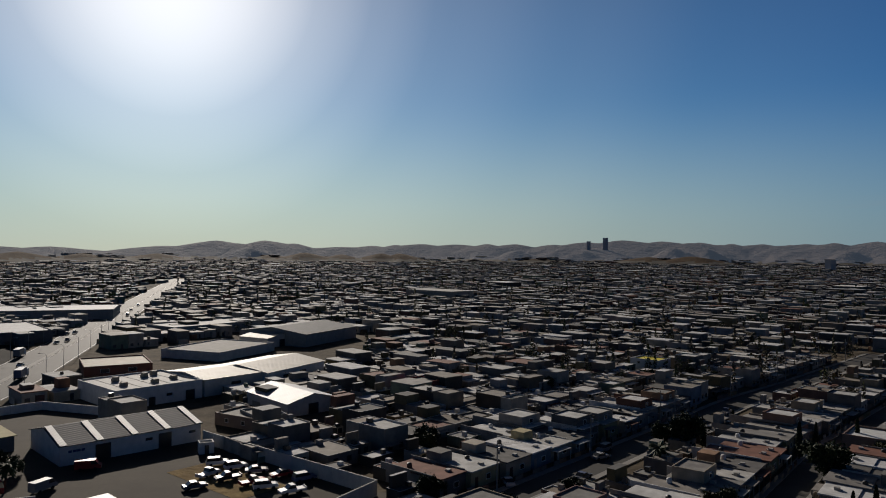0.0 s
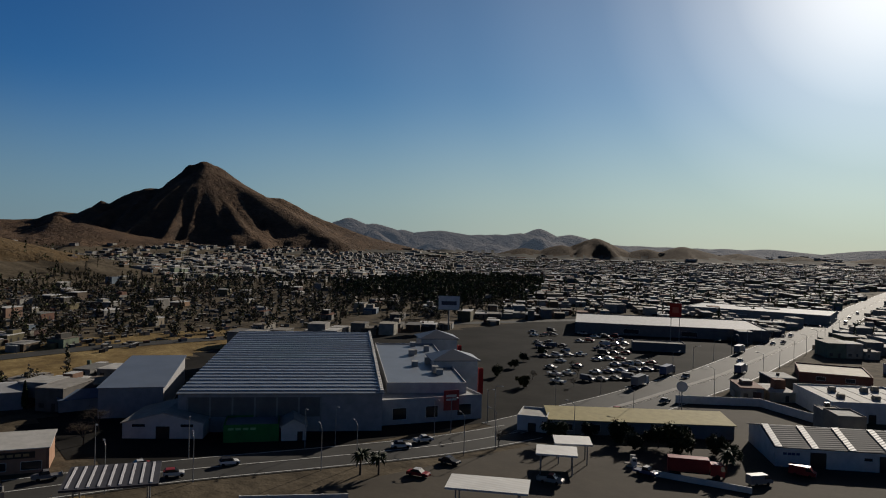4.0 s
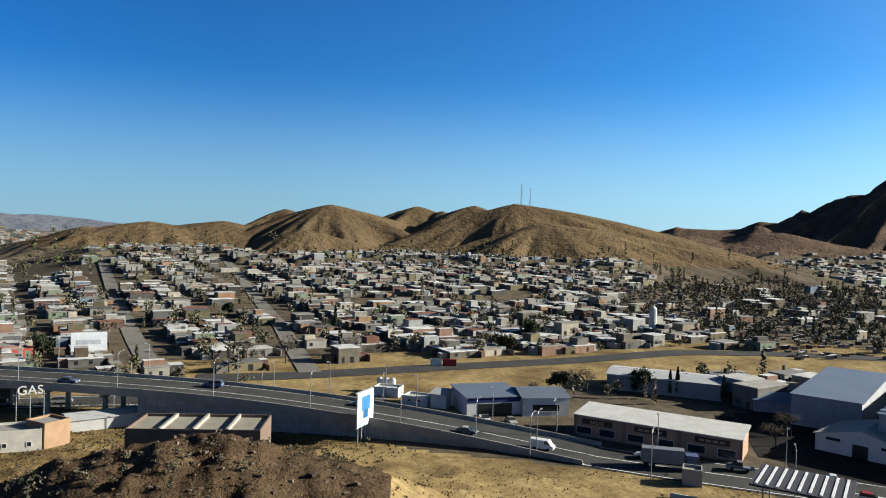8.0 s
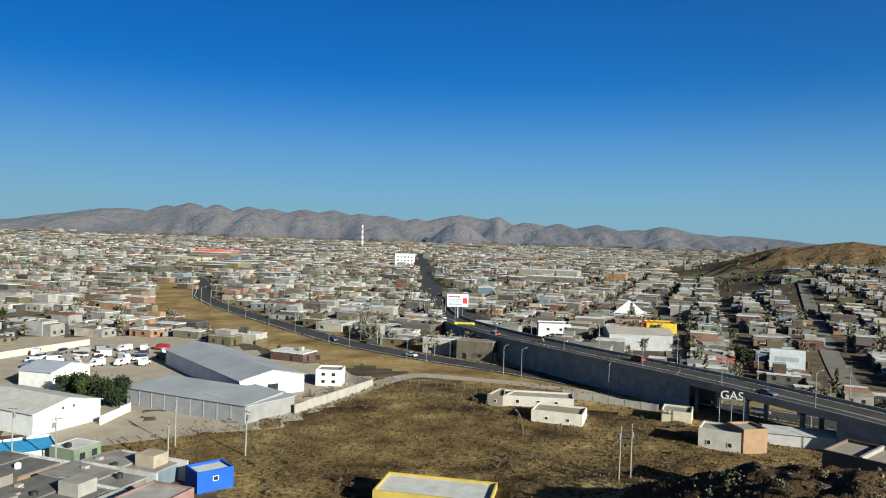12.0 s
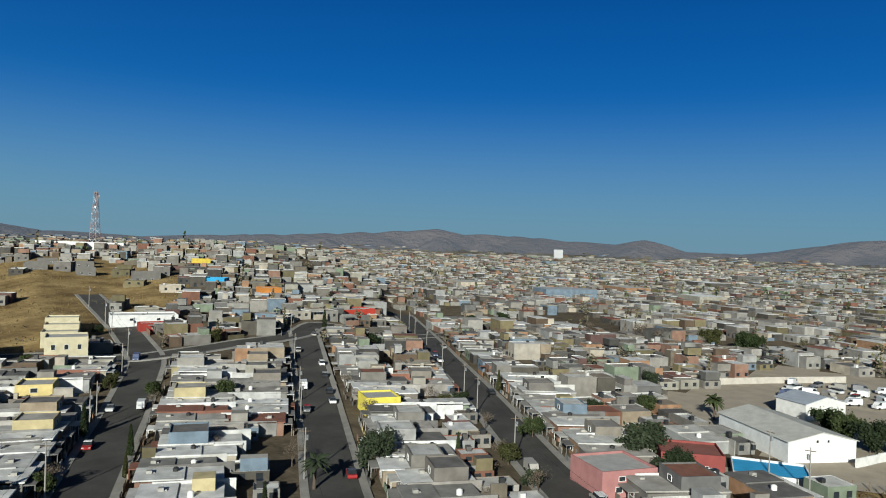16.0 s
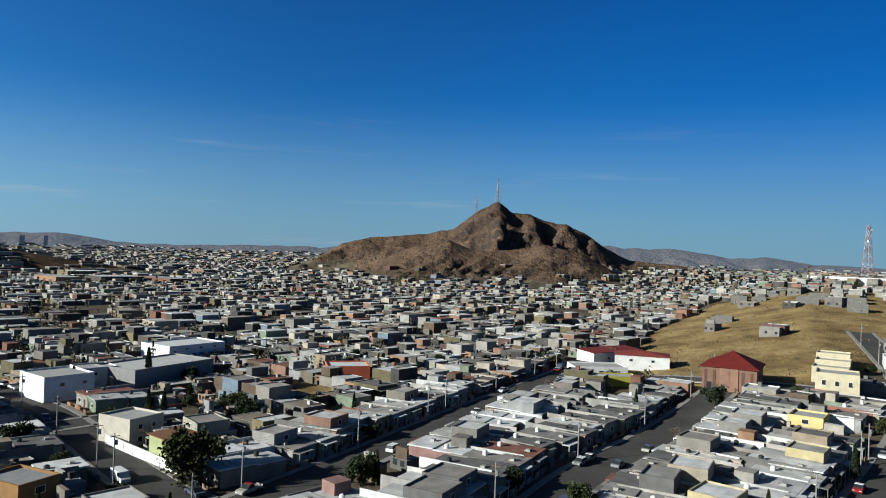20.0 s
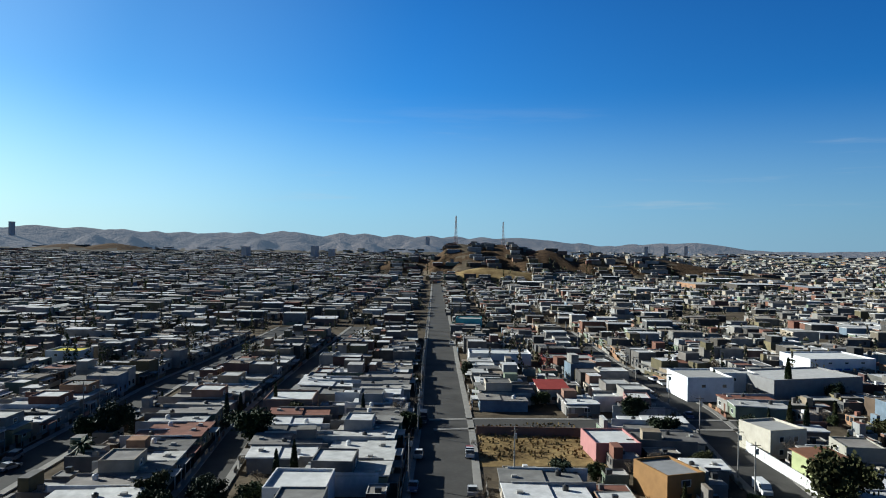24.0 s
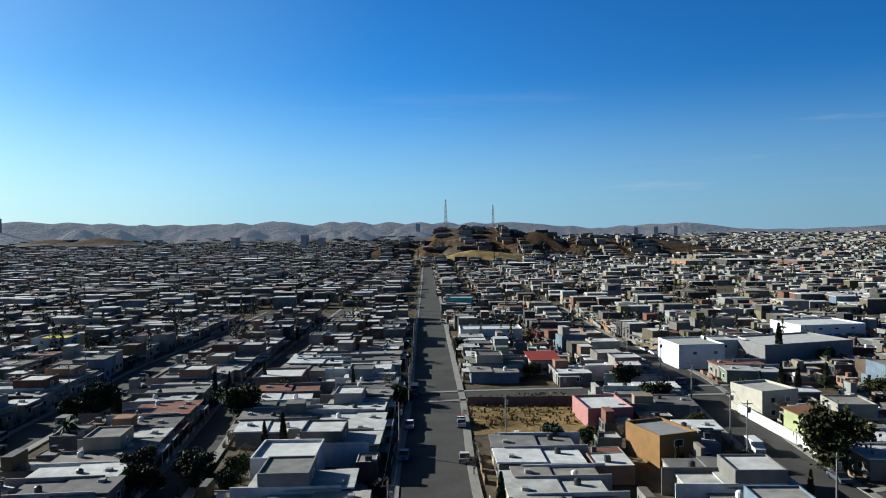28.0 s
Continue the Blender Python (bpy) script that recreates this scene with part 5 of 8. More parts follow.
wall_run("boundary_wall", [(-55.7, 168.5), (-11.9, 133.0), (-22, 116), (-30, 104)], 3, "long pale rendered boundary wall round the car yard", pale_wall)
wall_run("boundary_wall", [(-128, 184), (-112, 202), (-93, 196)], 2.4, "low white wall beside the factory", white_wall)
canopy((-56.5, 110.0), (15, 9), 48, 5, "large pale ribbed canopy roof on posts")
canopy((-93.3, 81.0), (14, 7.5), 43, 4.5, "pale ribbed canopy roof with timber trusses")
canopy((-101.3, 106.0), (8.2, 6.8), 44, 4.5, "white filling-station canopy on steel posts")
canopy((-104.4, 113.9), (7.8, 6.8), 48, 4.7, "white filling-station canopy on steel posts")

# ---- the shopping hall and the shops in front of it ----
hall_wall = C((0.36, 0.36, 0.37))
hall = building("shopping_hall", (-169.8, 51.7), (-146.5, 93.0), 100, 9.0, "huge grey shopping hall with blue-grey ribbed metal roof", "shopping hall", hall_wall, "shed", M["metal_roof"], 2.0)
W = math.hypot(23.3, 41.3)
for k in range(25):
    y = 2 + k * 4.0
    s = Shape()
    z = 9.2 + 2.0 * y / 100
    s.box(-0.3, W * 0.985, y, y + 0.55, z, z + 0.32)
    part("roof_rib", s, C((0.5, 0.55, 0.62), 0.45, 0.4), hall)
s = Shape()
for k in range(50):
    y = k * 2
    z = 9.2 + 2.0 * y / 100
    s.box(W - 0.5, W + 0.3, y, y + 1.6, z, z + 0.7)
part("parapet", s, white_wall, hall)
building("shopping_hall_wing", (-152.0, 89.6), (-143.6, 121.9), 12, 6.4, "pale lower wing of the shopping hall with red panel", "shopping hall", C((0.47, 0.47, 0.48)), "flat", C((0.5, 0.5, 0.5)), windows=[(0.32, 1.2, 3.8, 3), (0.58, 1.2, 3.4, 3), (0.85, 1.2, 4, 3)])
building("side_hall", (-158.5, 102.0), (-148.2, 120.4), 74, 8.8, "white-walled side block of the shopping hall with ribbed grey roof", "shopping hall", C((0.5, 0.5, 0.51)), "flat", M["metal_roof"])
sign = building("store_sign", (-144.9, 110.5), (-143.9, 114.6), 0.3, 3.6, "red square shop sign with pale bars", "sign", C((0.35, 0.03, 0.03), 0.4), base=4.6)
part("sign_bar", Shape().box(0.6, 3.4, -0.06, 0, 1.9, 2.5), white_wall, sign)
part("sign_bar", Shape().box(0.6, 3.4, -0.06, 0, 1.0, 1.5), white_wall, sign)
for x, y in ((-170, 134), (-212, 159)):
    building("entrance_tower", (x - 3, y - 6), (x + 3, y + 6), 12, 10.5, "white square entrance tower with blue hipped roof and red piers", "tower", white_wall, "hip", C((0.05, 0.08, 0.14), 0.5), 2.6, overhang=0.8)
    building("pier", (x + 3.2, y + 6.4), (x + 3.7, y + 7.6), 1.4, 8, "tall red rendered pier", "pier", C((0.4, 0.03, 0.03)))
building("hall_annex", (-192.6, 39.3), (-186.4, 53.2), 44, 7.5, "grey annex with blue-grey metal roof beside the big hall", "annex", hall_wall, "shed", M["metal_roof"], 1.0)
building("workshop", (-171.0, 40.0), (-161.5, 54.9), 16, 3.6, "white gabled tyre workshop with hung sign boards", "workshop", white_wall, "gable_end", C((0.42, 0.4, 0.36)), 2.2, windows=[(0.2, 2.6, 3, 0.8), (0.8, 2.6, 3, 0.8)], doors=[(0.5, 3, 2.8)])
gs = building("shop", (-155.9, 57.5), (-150.8, 68.4), 9, 4, "bright green shop front with gabled neighbour", "shop", C((0.03, 0.22, 0.06)), "flat", C((0.3, 0.32, 0.34)))
for k in range(4):
    part("sign_bar", Shape().box(1 + k * 1.6, 2.2 + k * 1.6, -0.06, 0, 2.8, 3.3), C((0.3, 0.6, 0.3)), gs)
building("shop", (-158.5, 73.3), (-151.9, 88.3), 6, 3.4, "low grey shop with white shutters", "shop", hall_wall, "shed", M["metal_roof"], 0.8, doors=[(0.25, 3, 2.4), (0.7, 4, 2.4)])

# ---- furniture shop row by the fly-over ----
brown = C((0.42, 0.25, 0.17))
row = building("shop_row", (-163.6, -10.7), (-154.4, 22.9), 10, 4.6, "long salmon-brown shop row with pale roof and dark sign boards", "shop", brown, "shed", C((0.62, 0.6, 0.56)), 0.8, windows=[(0.06, 0.6, 3.4, 1.7), (0.21, 0.6, 3.6, 1.7), (0.39, 0.6, 3.6, 1.7), (0.57, 0.6, 3.6, 1.7), (0.75, 0.6, 3.6, 1.7), (0.92, 0.6, 3.6, 1.7)])
for x in (0.145, 0.48, 0.84):
    b = part("sign_board", Shape().box(34.8 * x - 3.4, 34.8 * x + 3.4, -0.14, 0, 2.9, 4.1), C((0.07, 0.05, 0.04)), row)
for x in (0.0, 0.315, 0.65, 1.0):
    part("pilaster", Shape().box(34.8 * x - 0.25, 34.8 * x + 0.25, -0.25, 0, -1, 4.6), C((0.3, 0.17, 0.12)), row)


def lettering(text, size, parent, place, material):
    cu = bpy.data.curves.new("letters", "FONT")
    cu.body, cu.size, cu.extrude, cu.align_x = text, size, 0.03, "CENTER"
    tmp = new("letters", cu)
    bpy.context.view_layer.update()
    me = bpy.data.meshes.new_from_object(tmp.evaluated_get(bpy.context.evaluated_depsgraph_get()))
    bpy.data.objects.remove(tmp)
    me.materials.append(material)
    ob = new("letters", me)
    ob.parent = parent
    ob.matrix_basis = place
    return ob


lettering("SALAS", 1.15, row, pose(34.8 * 0.145, -0.2, 3.1, 90, 0, 0), C((0.55, 0.42, 0.2)))
for x in (0.48, 0.84):
    for k in range(4):
        part("sign_bar", Shape().box(34.8 * x - 2.6 + k * 1.35, 34.8 * x - 1.6 + k * 1.35, -0.2, -0.14, 3.25, 3.75), C((0.45, 0.33, 0.18)), row)
blue_row = building("shop", (-170.3, -37.2), (-177.7, -24.8), 13, 4.5, "white and dark blue furniture shop with open front", "shop", C((0.6, 0.6, 0.62)), "shed", M["metal_roof"], 0.6, doors=[(0.5, 9, 3)])
part("fascia", Shape().box(0.1, 14, -0.1, 0, 3.3, 4.5), C((0.02, 0.03, 0.12)), blue_row)
building("shop", (-175.6, -24.3), (-180.2, -13.5), 13, 4.5, "white furniture shop with grey metal roof", "shop", C((0.6, 0.6, 0.6)), "gable", M["metal_roof"], 1.2, windows=[(0.5, 1.2, 7, 1.8)])
building("depot", (-217.4, -5.7), (-212.5, 25.6), 15, 4.5, "grey depot with pale metal roof among trees", "depot", C((0.27, 0.28, 0.3)), "gable", C((0.5, 0.5, 0.5)), 1.0)
building("workshop", (-203.5, 32.5), (-203.0, 44.5), 10, 3.2, "small workshop with blue-grey roof", "workshop", hall_wall, "gable", C((0.16, 0.22, 0.32)), 1.4)
gas = canopy((-127.8, 28.6), (14.5, 12.5), 72, 5.6, "striped white and grey filling-station canopy", 4, C((0.06, 0.06, 0.075)))
for k in range(9):
    part("roof_strip", Shape().box(-6.5 + k * 1.55, -6.1 + k * 1.55, -5.6, 5.6, 5.6, 5.72), C((0.7, 0.68, 0.7)), gas)
building("kiosk", (-136.6, 10.5), (-136.3, 13.9), 3.4, 3, "small square concrete kiosk by the filling station", "kiosk", C((0.33, 0.31, 0.28)))
wall_run("kerb_wall", [(-128.7, 8.1), (-122.9, 36.1)], 0.9, "low pale concrete wall by the filling station", pale_wall)
wall_run("fence_wall", [(-117, 46), (-108, 62)], 2.0, "short white slatted boundary wall", white_wall)

# ---- barns and ruins on the open field ----
ruin = C((0.5, 0.46, 0.4))
barn_wall = C((0.17, 0.12, 0.09))
barn = building("barn", (-93.6, -73.4), (-100.0, -54.0), 9.5, 4.6, "long dark brick barn with four flat concrete roof bays", "barn", barn_wall, "flat", C((0.3, 0.27, 0.22)), base=8.5)
for k in range(1, 4):
    part("roof_beam", Shape().box(20.4 * k / 4 - 0.2, 20.4 * k / 4 + 0.2, 0.1, 9.4, 4.0, 4.75), C((0.34, 0.31, 0.27)), barn)
building("ruin", (-83.5, -162.2), (-86.3, -159.0), 9, 2.8, "small roofed ruin of brown rendered block", "ruin", C((0.36, 0.3, 0.24)), windows=[(0.5, 0.9, 0.9, 0.8)])
building("ruin", (-87.0, -160.0), (-102.3, -151.1), 7, 2.8, "low pale ruin with open window holes", "ruin", ruin, "flat", C((0.36, 0.33, 0.28)), windows=[(0.2, 0.9, 1, 1), (0.5, 0.9, 1, 1), (0.75, 0.9, 1, 1)])
building("ruin", (-86.2, -144.7), (-95.0, -136.7), 8, 3.2, "roofless cream ruin with rubble at its foot", "ruin", C((0.6, 0.56, 0.47)), "flat", C((0.3, 0.26, 0.2)), windows=[(0.3, 1.1, 0.9, 0.8), (0.72, 1.1, 0.9, 0.8)])
building("ruin", (-109.4, -115.4), (-114.6, -108.9), 7, 4.4, "two-stepped pale farmhouse ruin", "ruin", C((0.55, 0.51, 0.45)), windows=[(0.25, 1.1, 0.9, 1), (0.75, 1.1, 0.9, 1)])
building("ruin", (-115.0, -108.6), (-120.3, -107.4), 6, 5.2, "bare brown brick tower of a ruin", "ruin", C((0.33, 0.21, 0.13)))
building("shed", (-116.1, -134.9), (-120.9, -130.0), 7, 2.8, "low cream shed on the field", "shed", C((0.58, 0.52, 0.38)))
building("shed", (-125.9, -112.9), (-137.0, -104.0), 7, 2.6, "long low grey shed with ribbed roof", "shed", C((0.45, 0.44, 0.42)), "gable", C((0.42, 0.42, 0.42)), 0.7)
wall_run("field_wall", [(-107.8, -164.8), (-122.4, -143.4)], 1.8, "pale panelled wall across the field", ruin)
ob = new("water_trailer")
ob.matrix_world = pose(-124, -116, 0, 0, 0, 35)
tagged(ob, "white cylindrical water trailer beside a shed", "trailer")
part("tank", Shape().tube((-2.6, 0, 1.7), (2.6, 0, 1.7), 1.2, n=14), white_wall, ob)
for x in (-1.6, 1.6):
    for y in (-0.8, 0.8):
        part("wheel", Shape().tube((x, y - 0.15, 0.4), (x, y + 0.15, 0.4), 0.42, n=12), M["tyre"], ob)
yh = building("house", (-34.5, -104.5), (-49.5, -94.0), 9, 3.2, "yellow house with white roof edge at the foot of the field", "house", C((0.48, 0.36, 0.09)), "flat", C((0.55, 0.55, 0.53)), windows=[(0.3, 1, 1.3, 1.1)])

# ---- grey warehouses and the walled yard ----
slat = C((0.28, 0.285, 0.29))
wg = building("warehouse", (1.0, -186.1), (-22.9, -160.0), 13.5, 4.4, "long grey ribbed-sheet warehouse with pale blue-grey roof", "warehouse", slat, "shed", M["grey_sheet"], 0.6)
for k in range(1, 9):
    part("wall_rib", Shape().box(35.4 * k / 9 - 0.1, 35.4 * k / 9 + 0.1, -0.09, 0, -1, 4.4), C((0.36, 0.36, 0.37)), wg)
building("warehouse", (-23.4, -160.4), (-35.4, -167.9), 14, 4.2, "grey end block of the ribbed warehouse", "warehouse", C((0.26, 0.255, 0.245)), "shed", M["grey_sheet"], 0.6)
building("warehouse", (-25.0, -185.0), (-42.5, -190.0), 56, 4.6, "ribbed grey warehouse with white gable end", "warehouse", C((0.72, 0.72, 0.72)), "gable_end", M["grey_sheet"], 2.0, doors=[(0.5, 3, 3)])
building("office", (-47.0, -196.0), (-53.5, -193.0), 7, 4.6, "small white two-storey office with windows", "office", white_wall, windows=[(0.3, 0.8, 1.2, 1), (0.7, 0.8, 1.2, 1), (0.3, 2.8, 1.2, 1), (0.7, 2.8, 1.2, 1)])
building("hall", (18.1, -162.7), (6.3, -173.5), 26, 4.6, "white gabled hall with pale grey roof", "hall", C((0.72, 0.72, 0.7)), "gable_end", C((0.5, 0.49, 0.45)), 1.8, windows=[(0.42, 4.2, 0.7, 0.7), (0.58, 4.2, 0.7, 0.7)])
building("house", (19.2, -207.8), (10.7, -218.9), 10, 4.6, "white gabled yard house with grey roof", "house", white_wall, "gable_end", C((0.34, 0.37, 0.42)), 1.6, doors=[(0.4, 1.2, 2.2)])
wall_run("yard_wall", [(6.1, -168.5), (0.2, -179.1)], 2.0, "white rendered yard wall", white_wall)
wall_run("yard_wall", [(-35.0, -165.9), (-61.5, -189.3), (-52, -206)], 2.4, "pale panelled concrete yard wall", C((0.36, 0.33, 0.285)))
wall_run("yard_wall", [(62, -232), (36, -262), (14, -284)], 2.2, "cream boundary wall of a dirt yard", ruin)
building("store_hall", (-88, -1209), (-155, -1189), 40, 9, "distant red and white store hall", "store", C((0.5, 0.05, 0.04)), "flat", C((0.7, 0.7, 0.7)))
building("hotel", (-320, -905), (-345, -897), 14, 17, "distant white block with rows of windows", "building", C((0.72, 0.72, 0.72)), windows=[(0.15 + 0.175 * k, 3 + 4.5 * j, 2.4, 2) for k in range(5) for j in range(3)])
building("shop", (-212, -284), (-221, -272), 14, 5, "shop with broad red front and pale roof", "shop", C((0.42, 0.05, 0.035)), top=C((0.6, 0.58, 0.55)))
building("shop", (-222, -271), (-234, -264), 12, 5, "shop with bright yellow front band", "shop", C((0.6, 0.42, 0.04)), top=C((0.5, 0.22, 0.06)))
building("shop", (-173, -233), (-195, -222), 16, 6.5, "pale ribbed-sheet shop hall", "shop", C((0.4, 0.4, 0.4)), "gable", M["tan_sheet"], 1.6)
building("tent", (-247, -329), (-256, -319), 12, 3, "white pyramid-roofed event tent", "tent", white_wall, "hip", C((0.78, 0.78, 0.78)), 7, overhang=0.6)
building("shop", (-185, -191), (-192, -187), 7, 3.4, "small dark red shop under the fly-over", "shop", C((0.3, 0.06, 0.045)))
building("apartment_house", (-158, -262), (-170, -256), 10, 7, "white two-storey corner building", "building", white_wall, windows=[(0.3, 4, 1.4, 1.2), (0.7, 4, 1.4, 1.2), (0.3, 1, 1.4, 1.2), (0.7, 1, 1.4, 1.2)])
building("shop", (-122, -187), (-132, -182), 6, 4, "dark red brick shop beside the lower road", "shop", C((0.25, 0.08, 0.055)), windows=[(0.3, 1, 1.8, 1.3), (0.7, 1, 1.8, 1.3)])

# ---- small things round the shopping hall, the shop row and the works ----
part("wall_band", Shape().box(2.0, 33.0, -0.06, 0, 3.6, 8.2), C((0.19, 0.18, 0.165)), hall, "unpainted grey-brown block band")
for k in range(7):
    part("pilaster", Shape().box(2.0 + k * 5.1, 2.4 + k * 5.1, -0.16, 0, 0, 8.4), C((0.3, 0.3, 0.3)), hall)
building("shop", (-150.7, 68.9), (-148.4, 74.0), 8, 3.4, "small white gabled shop with green lettered board", "shop", white_wall, "gable_end", C((0.4, 0.39, 0.36)), 1.6, doors=[(0.75, 1.2, 2.1)])
for k in range(9):
    x, y = -163 - 6.6 * k * 0.87 + 3.5 * math.sin(k * 2.1), 119 + 6.6 * k * 0.49 + 2.5 * math.cos(k * 1.7)
    building("roof_unit", (x, y), (x + 0.9, y + 1.5), 1.6 + 0.5 * (k % 3), 1.3 + 0.4 * (k % 2), "boxy grey rooftop cooling unit on the shopping hall", "cooler", C((0.42, 0.41, 0.39)), "gable", C((0.5, 0.5, 0.49)), 0.15, base=8.4, overhang=0.05, group="roof units of the shopping hall")
comp = white_wall
building("compound", (-177.0, -56.0), (-176.0, -49.0), 5, 2.4, "low white walled hut beside the fly-over", "hut", comp, top=C((0.45, 0.44, 0.42)), windows=[(0.3, 0.9, 1.0, 0.8), (0.7, 0.9, 1.0, 0.8)])
building("compound", (-176.0, -48.0), (-175.6, -43.8), 4, 3.4, "white gabled end wall of a small yard", "hut", comp, "shed", C((0.4, 0.4, 0.4)), 0.8)
building("hut", (-183.0, -66.0), (-183.0, -59.0), 4.5, 2.6, "small white pump hut with tanks behind", "hut", comp, top=C((0.5, 0.5, 0.48)))
for k in range(3):
    tk = new("storage_tank")
    tk.matrix_world = pose(-189.5, -66.5 + 1.9 * k, 0)
    tagged(tk, "white upright storage tank beside a pump hut", "tank", "storage tanks")
    part("tank", Shape().tube((0, 0, -0.3), (0, 0, 3.6), 0.85, n=14), white_wall, tk)
    part("lid", Shape().tube((0, 0, 3.6), (0, 0, 3.95), 0.8, 0.25, 14), C((0.5, 0.5, 0.5)), tk)
wall_run("banner_wall", [(-233.2, -60.0), (-234.3, -55.5)], 2.4, "bright red painted roadside wall", C((0.45, 0.04, 0.04)))
wall_run("banner_wall", [(-232.2, -64.0), (-233.1, -60.3)], 2.4, "white painted roadside wall", white_wall)
wall_run("low_wall", [(-88.3, 121.1), (-72.0, 128.0)], 1.2, "low white wall behind the filling station", white_wall)
building("house", (-12.7, 225), (-6.0, 219), 9, 5.5, "dark red painted two-storey house", "house", C((0.3, 0.07, 0.055)), windows=[(0.3, 3.2, 1.2, 1), (0.7, 3.2, 1.2, 1)])
for x, y in ((-94.9, 122.5), (-96.5, 124.0)):
    pm = new("fuel_pump")
    pm.matrix_world = pose(x, y, 0, 0, 0, 45)
    tagged(pm, "white fuel pump on a low concrete island", "fuel pump", "fuel pumps")
    part("island", Shape().box(-1.6, 1.6, -0.6, 0.6, -0.2, 0.2), M["concrete"], pm)
    part("cabinet", Shape().box(-0.5, 0.5, -0.3, 0.3, 0.2, 1.9), white_wall, pm)
    part("display", Shape().box(-0.35, 0.35, -0.34, -0.3, 1.2, 1.6), M["dark"], pm)


# ---- buildings that stand out in the quarter of small houses ----
red, cream = C((0.3, 0.05, 0.04)), C((0.54, 0.48, 0.33))
yellow, orange, pink, blue, green = C((0.6, 0.45, 0.07)), C((0.5, 0.2, 0.05)), C((0.4, 0.19, 0.18)), C((0.04, 0.3, 0.55)), C((0.45, 0.52, 0.22))
roof_c, roof_w = C((0.42, 0.41, 0.39)), C((0.66, 0.66, 0.64))
building("house", (42.0, -117.6), (35.0, -126.5), 11, 4.8, "two-storey pink corner house with grey flat roof", "house", pink, top=roof_c, windows=[(0.35, 2.9, 1.4, 0.9), (0.6, 2.9, 1.4, 0.9), (0.3, 0.9, 1.4, 1.1)])
building("house", (38.0, -139.5), (26.9, -144.0), 10, 4.2, "dark red rendered house with flat roof", "house", C((0.25, 0.065, 0.058)), top=C((0.26, 0.11, 0.09)), windows=[(0.3, 1, 1.2, 1), (0.7, 1, 1.2, 1)])
pool = building("pool_yard", (25.6, -144.5), (12.0, -147.6), 11, 1.6, "white-walled yard with a bright blue painted pool", "yard", white_wall, top=C((0.05, 0.35, 0.65)))
building("hut", (-9.9, -119.7), (-15.8, -121.6), 5, 3.8, "bright blue square roof hut", "hut", C((0.02, 0.1, 0.5)), top=C((0.62, 0.62, 0.6)), windows=[(0.5, 2, 1, 0.8)])
ch = building("church", (229.0, -86.5), (220.5, -100.5), 17, 8.6, "brown brick church with deep red hipped roof", "church", C((0.21, 0.12, 0.085)), "hip", C((0.14, 0.02, 0.016)), 4.5, overhang=0.8, doors=[(0.12, 2, 3.5), (0.88, 2, 3.5)])
part("cross", Shape().box(8.0, 8.3, -0.4, -0.28, 4.4, 7.6).box(7.3, 9.0, -0.4, -0.28, 6.4, 6.7), C((0.25, 0.13, 0.1)), ch)
part("pediment", Shape().box(5.4, 11.0, -0.3, 0, -0.5, 8.2), C((0.26, 0.15, 0.105)), ch)
for k in range(6):
    part("panel", Shape().box(0.7 + k * 2.6 + (0.8 if k > 2 else 0), 1.5 + k * 2.6 + (0.8 if k > 2 else 0), -0.12, 0, 1.2, 7.4), C((0.12, 0.07, 0.055)), ch)
building("house", (211.5, -114.0), (205.5, -124.0), 11, 8, "three-storey cream house with arched windows", "house", cream, top=roof_c, windows=[(0.2, 4.2, 1.2, 1.6), (0.5, 4.2, 1.2, 1.6), (0.8, 4.2, 1.2, 1.6)], doors=[(0.25, 2.4, 2.3), (0.75, 2.4, 2.3)])
for k, (x, y) in enumerate(((232, -124), (243, -131), (255, -138))):
    building("house", (x, y), (x - 6, y - 9), 9, 5.5, "cream terraced house stepping up the hill", "house", cream, top=C((0.55, 0.52, 0.42)), windows=[(0.3, 3, 1.1, 1.1), (0.7, 3, 1.1, 1.1)])
building("house", (250.0, -160.0), (238.0, -181.0), 12, 5, "large white house with stepped walls", "house", C((0.72, 0.71, 0.69)), top=roof_w, windows=[(0.3, 2.8, 1.4, 1), (0.7, 2.8, 1.4, 1)])
building("house", (235.0, -162.0), (228.0, -177.0), 6, 3.4, "low bright red house front", "house", red, top=roof_w, windows=[(0.3, 1.2, 1.4, 1), (0.7, 1.2, 1.4, 1)])
building("house", (282.0, -72.0), (276.0, -92.0), 11, 6, "white house with dark red tiled roof edge", "house", white_wall, "hip", C((0.22, 0.05, 0.04)), 1.4, windows=[(0.3, 3.4, 1.4, 1.1), (0.7, 3.4, 1.4, 1.1)])
building("school", (262.0, -52.0), (263.0, -72.0), 12, 3.6, "low white school block with open yard", "school", white_wall, top=roof_c, windows=[(0.2, 1, 2, 1.2), (0.5, 1, 2, 1.2), (0.8, 1, 2, 1.2)])
building("hall", (243.0, -58.0), (243.0, -70.0), 8, 3.4, "low yellow-green painted hall", "hall", C((0.4, 0.37, 0.07)), top=roof_c)
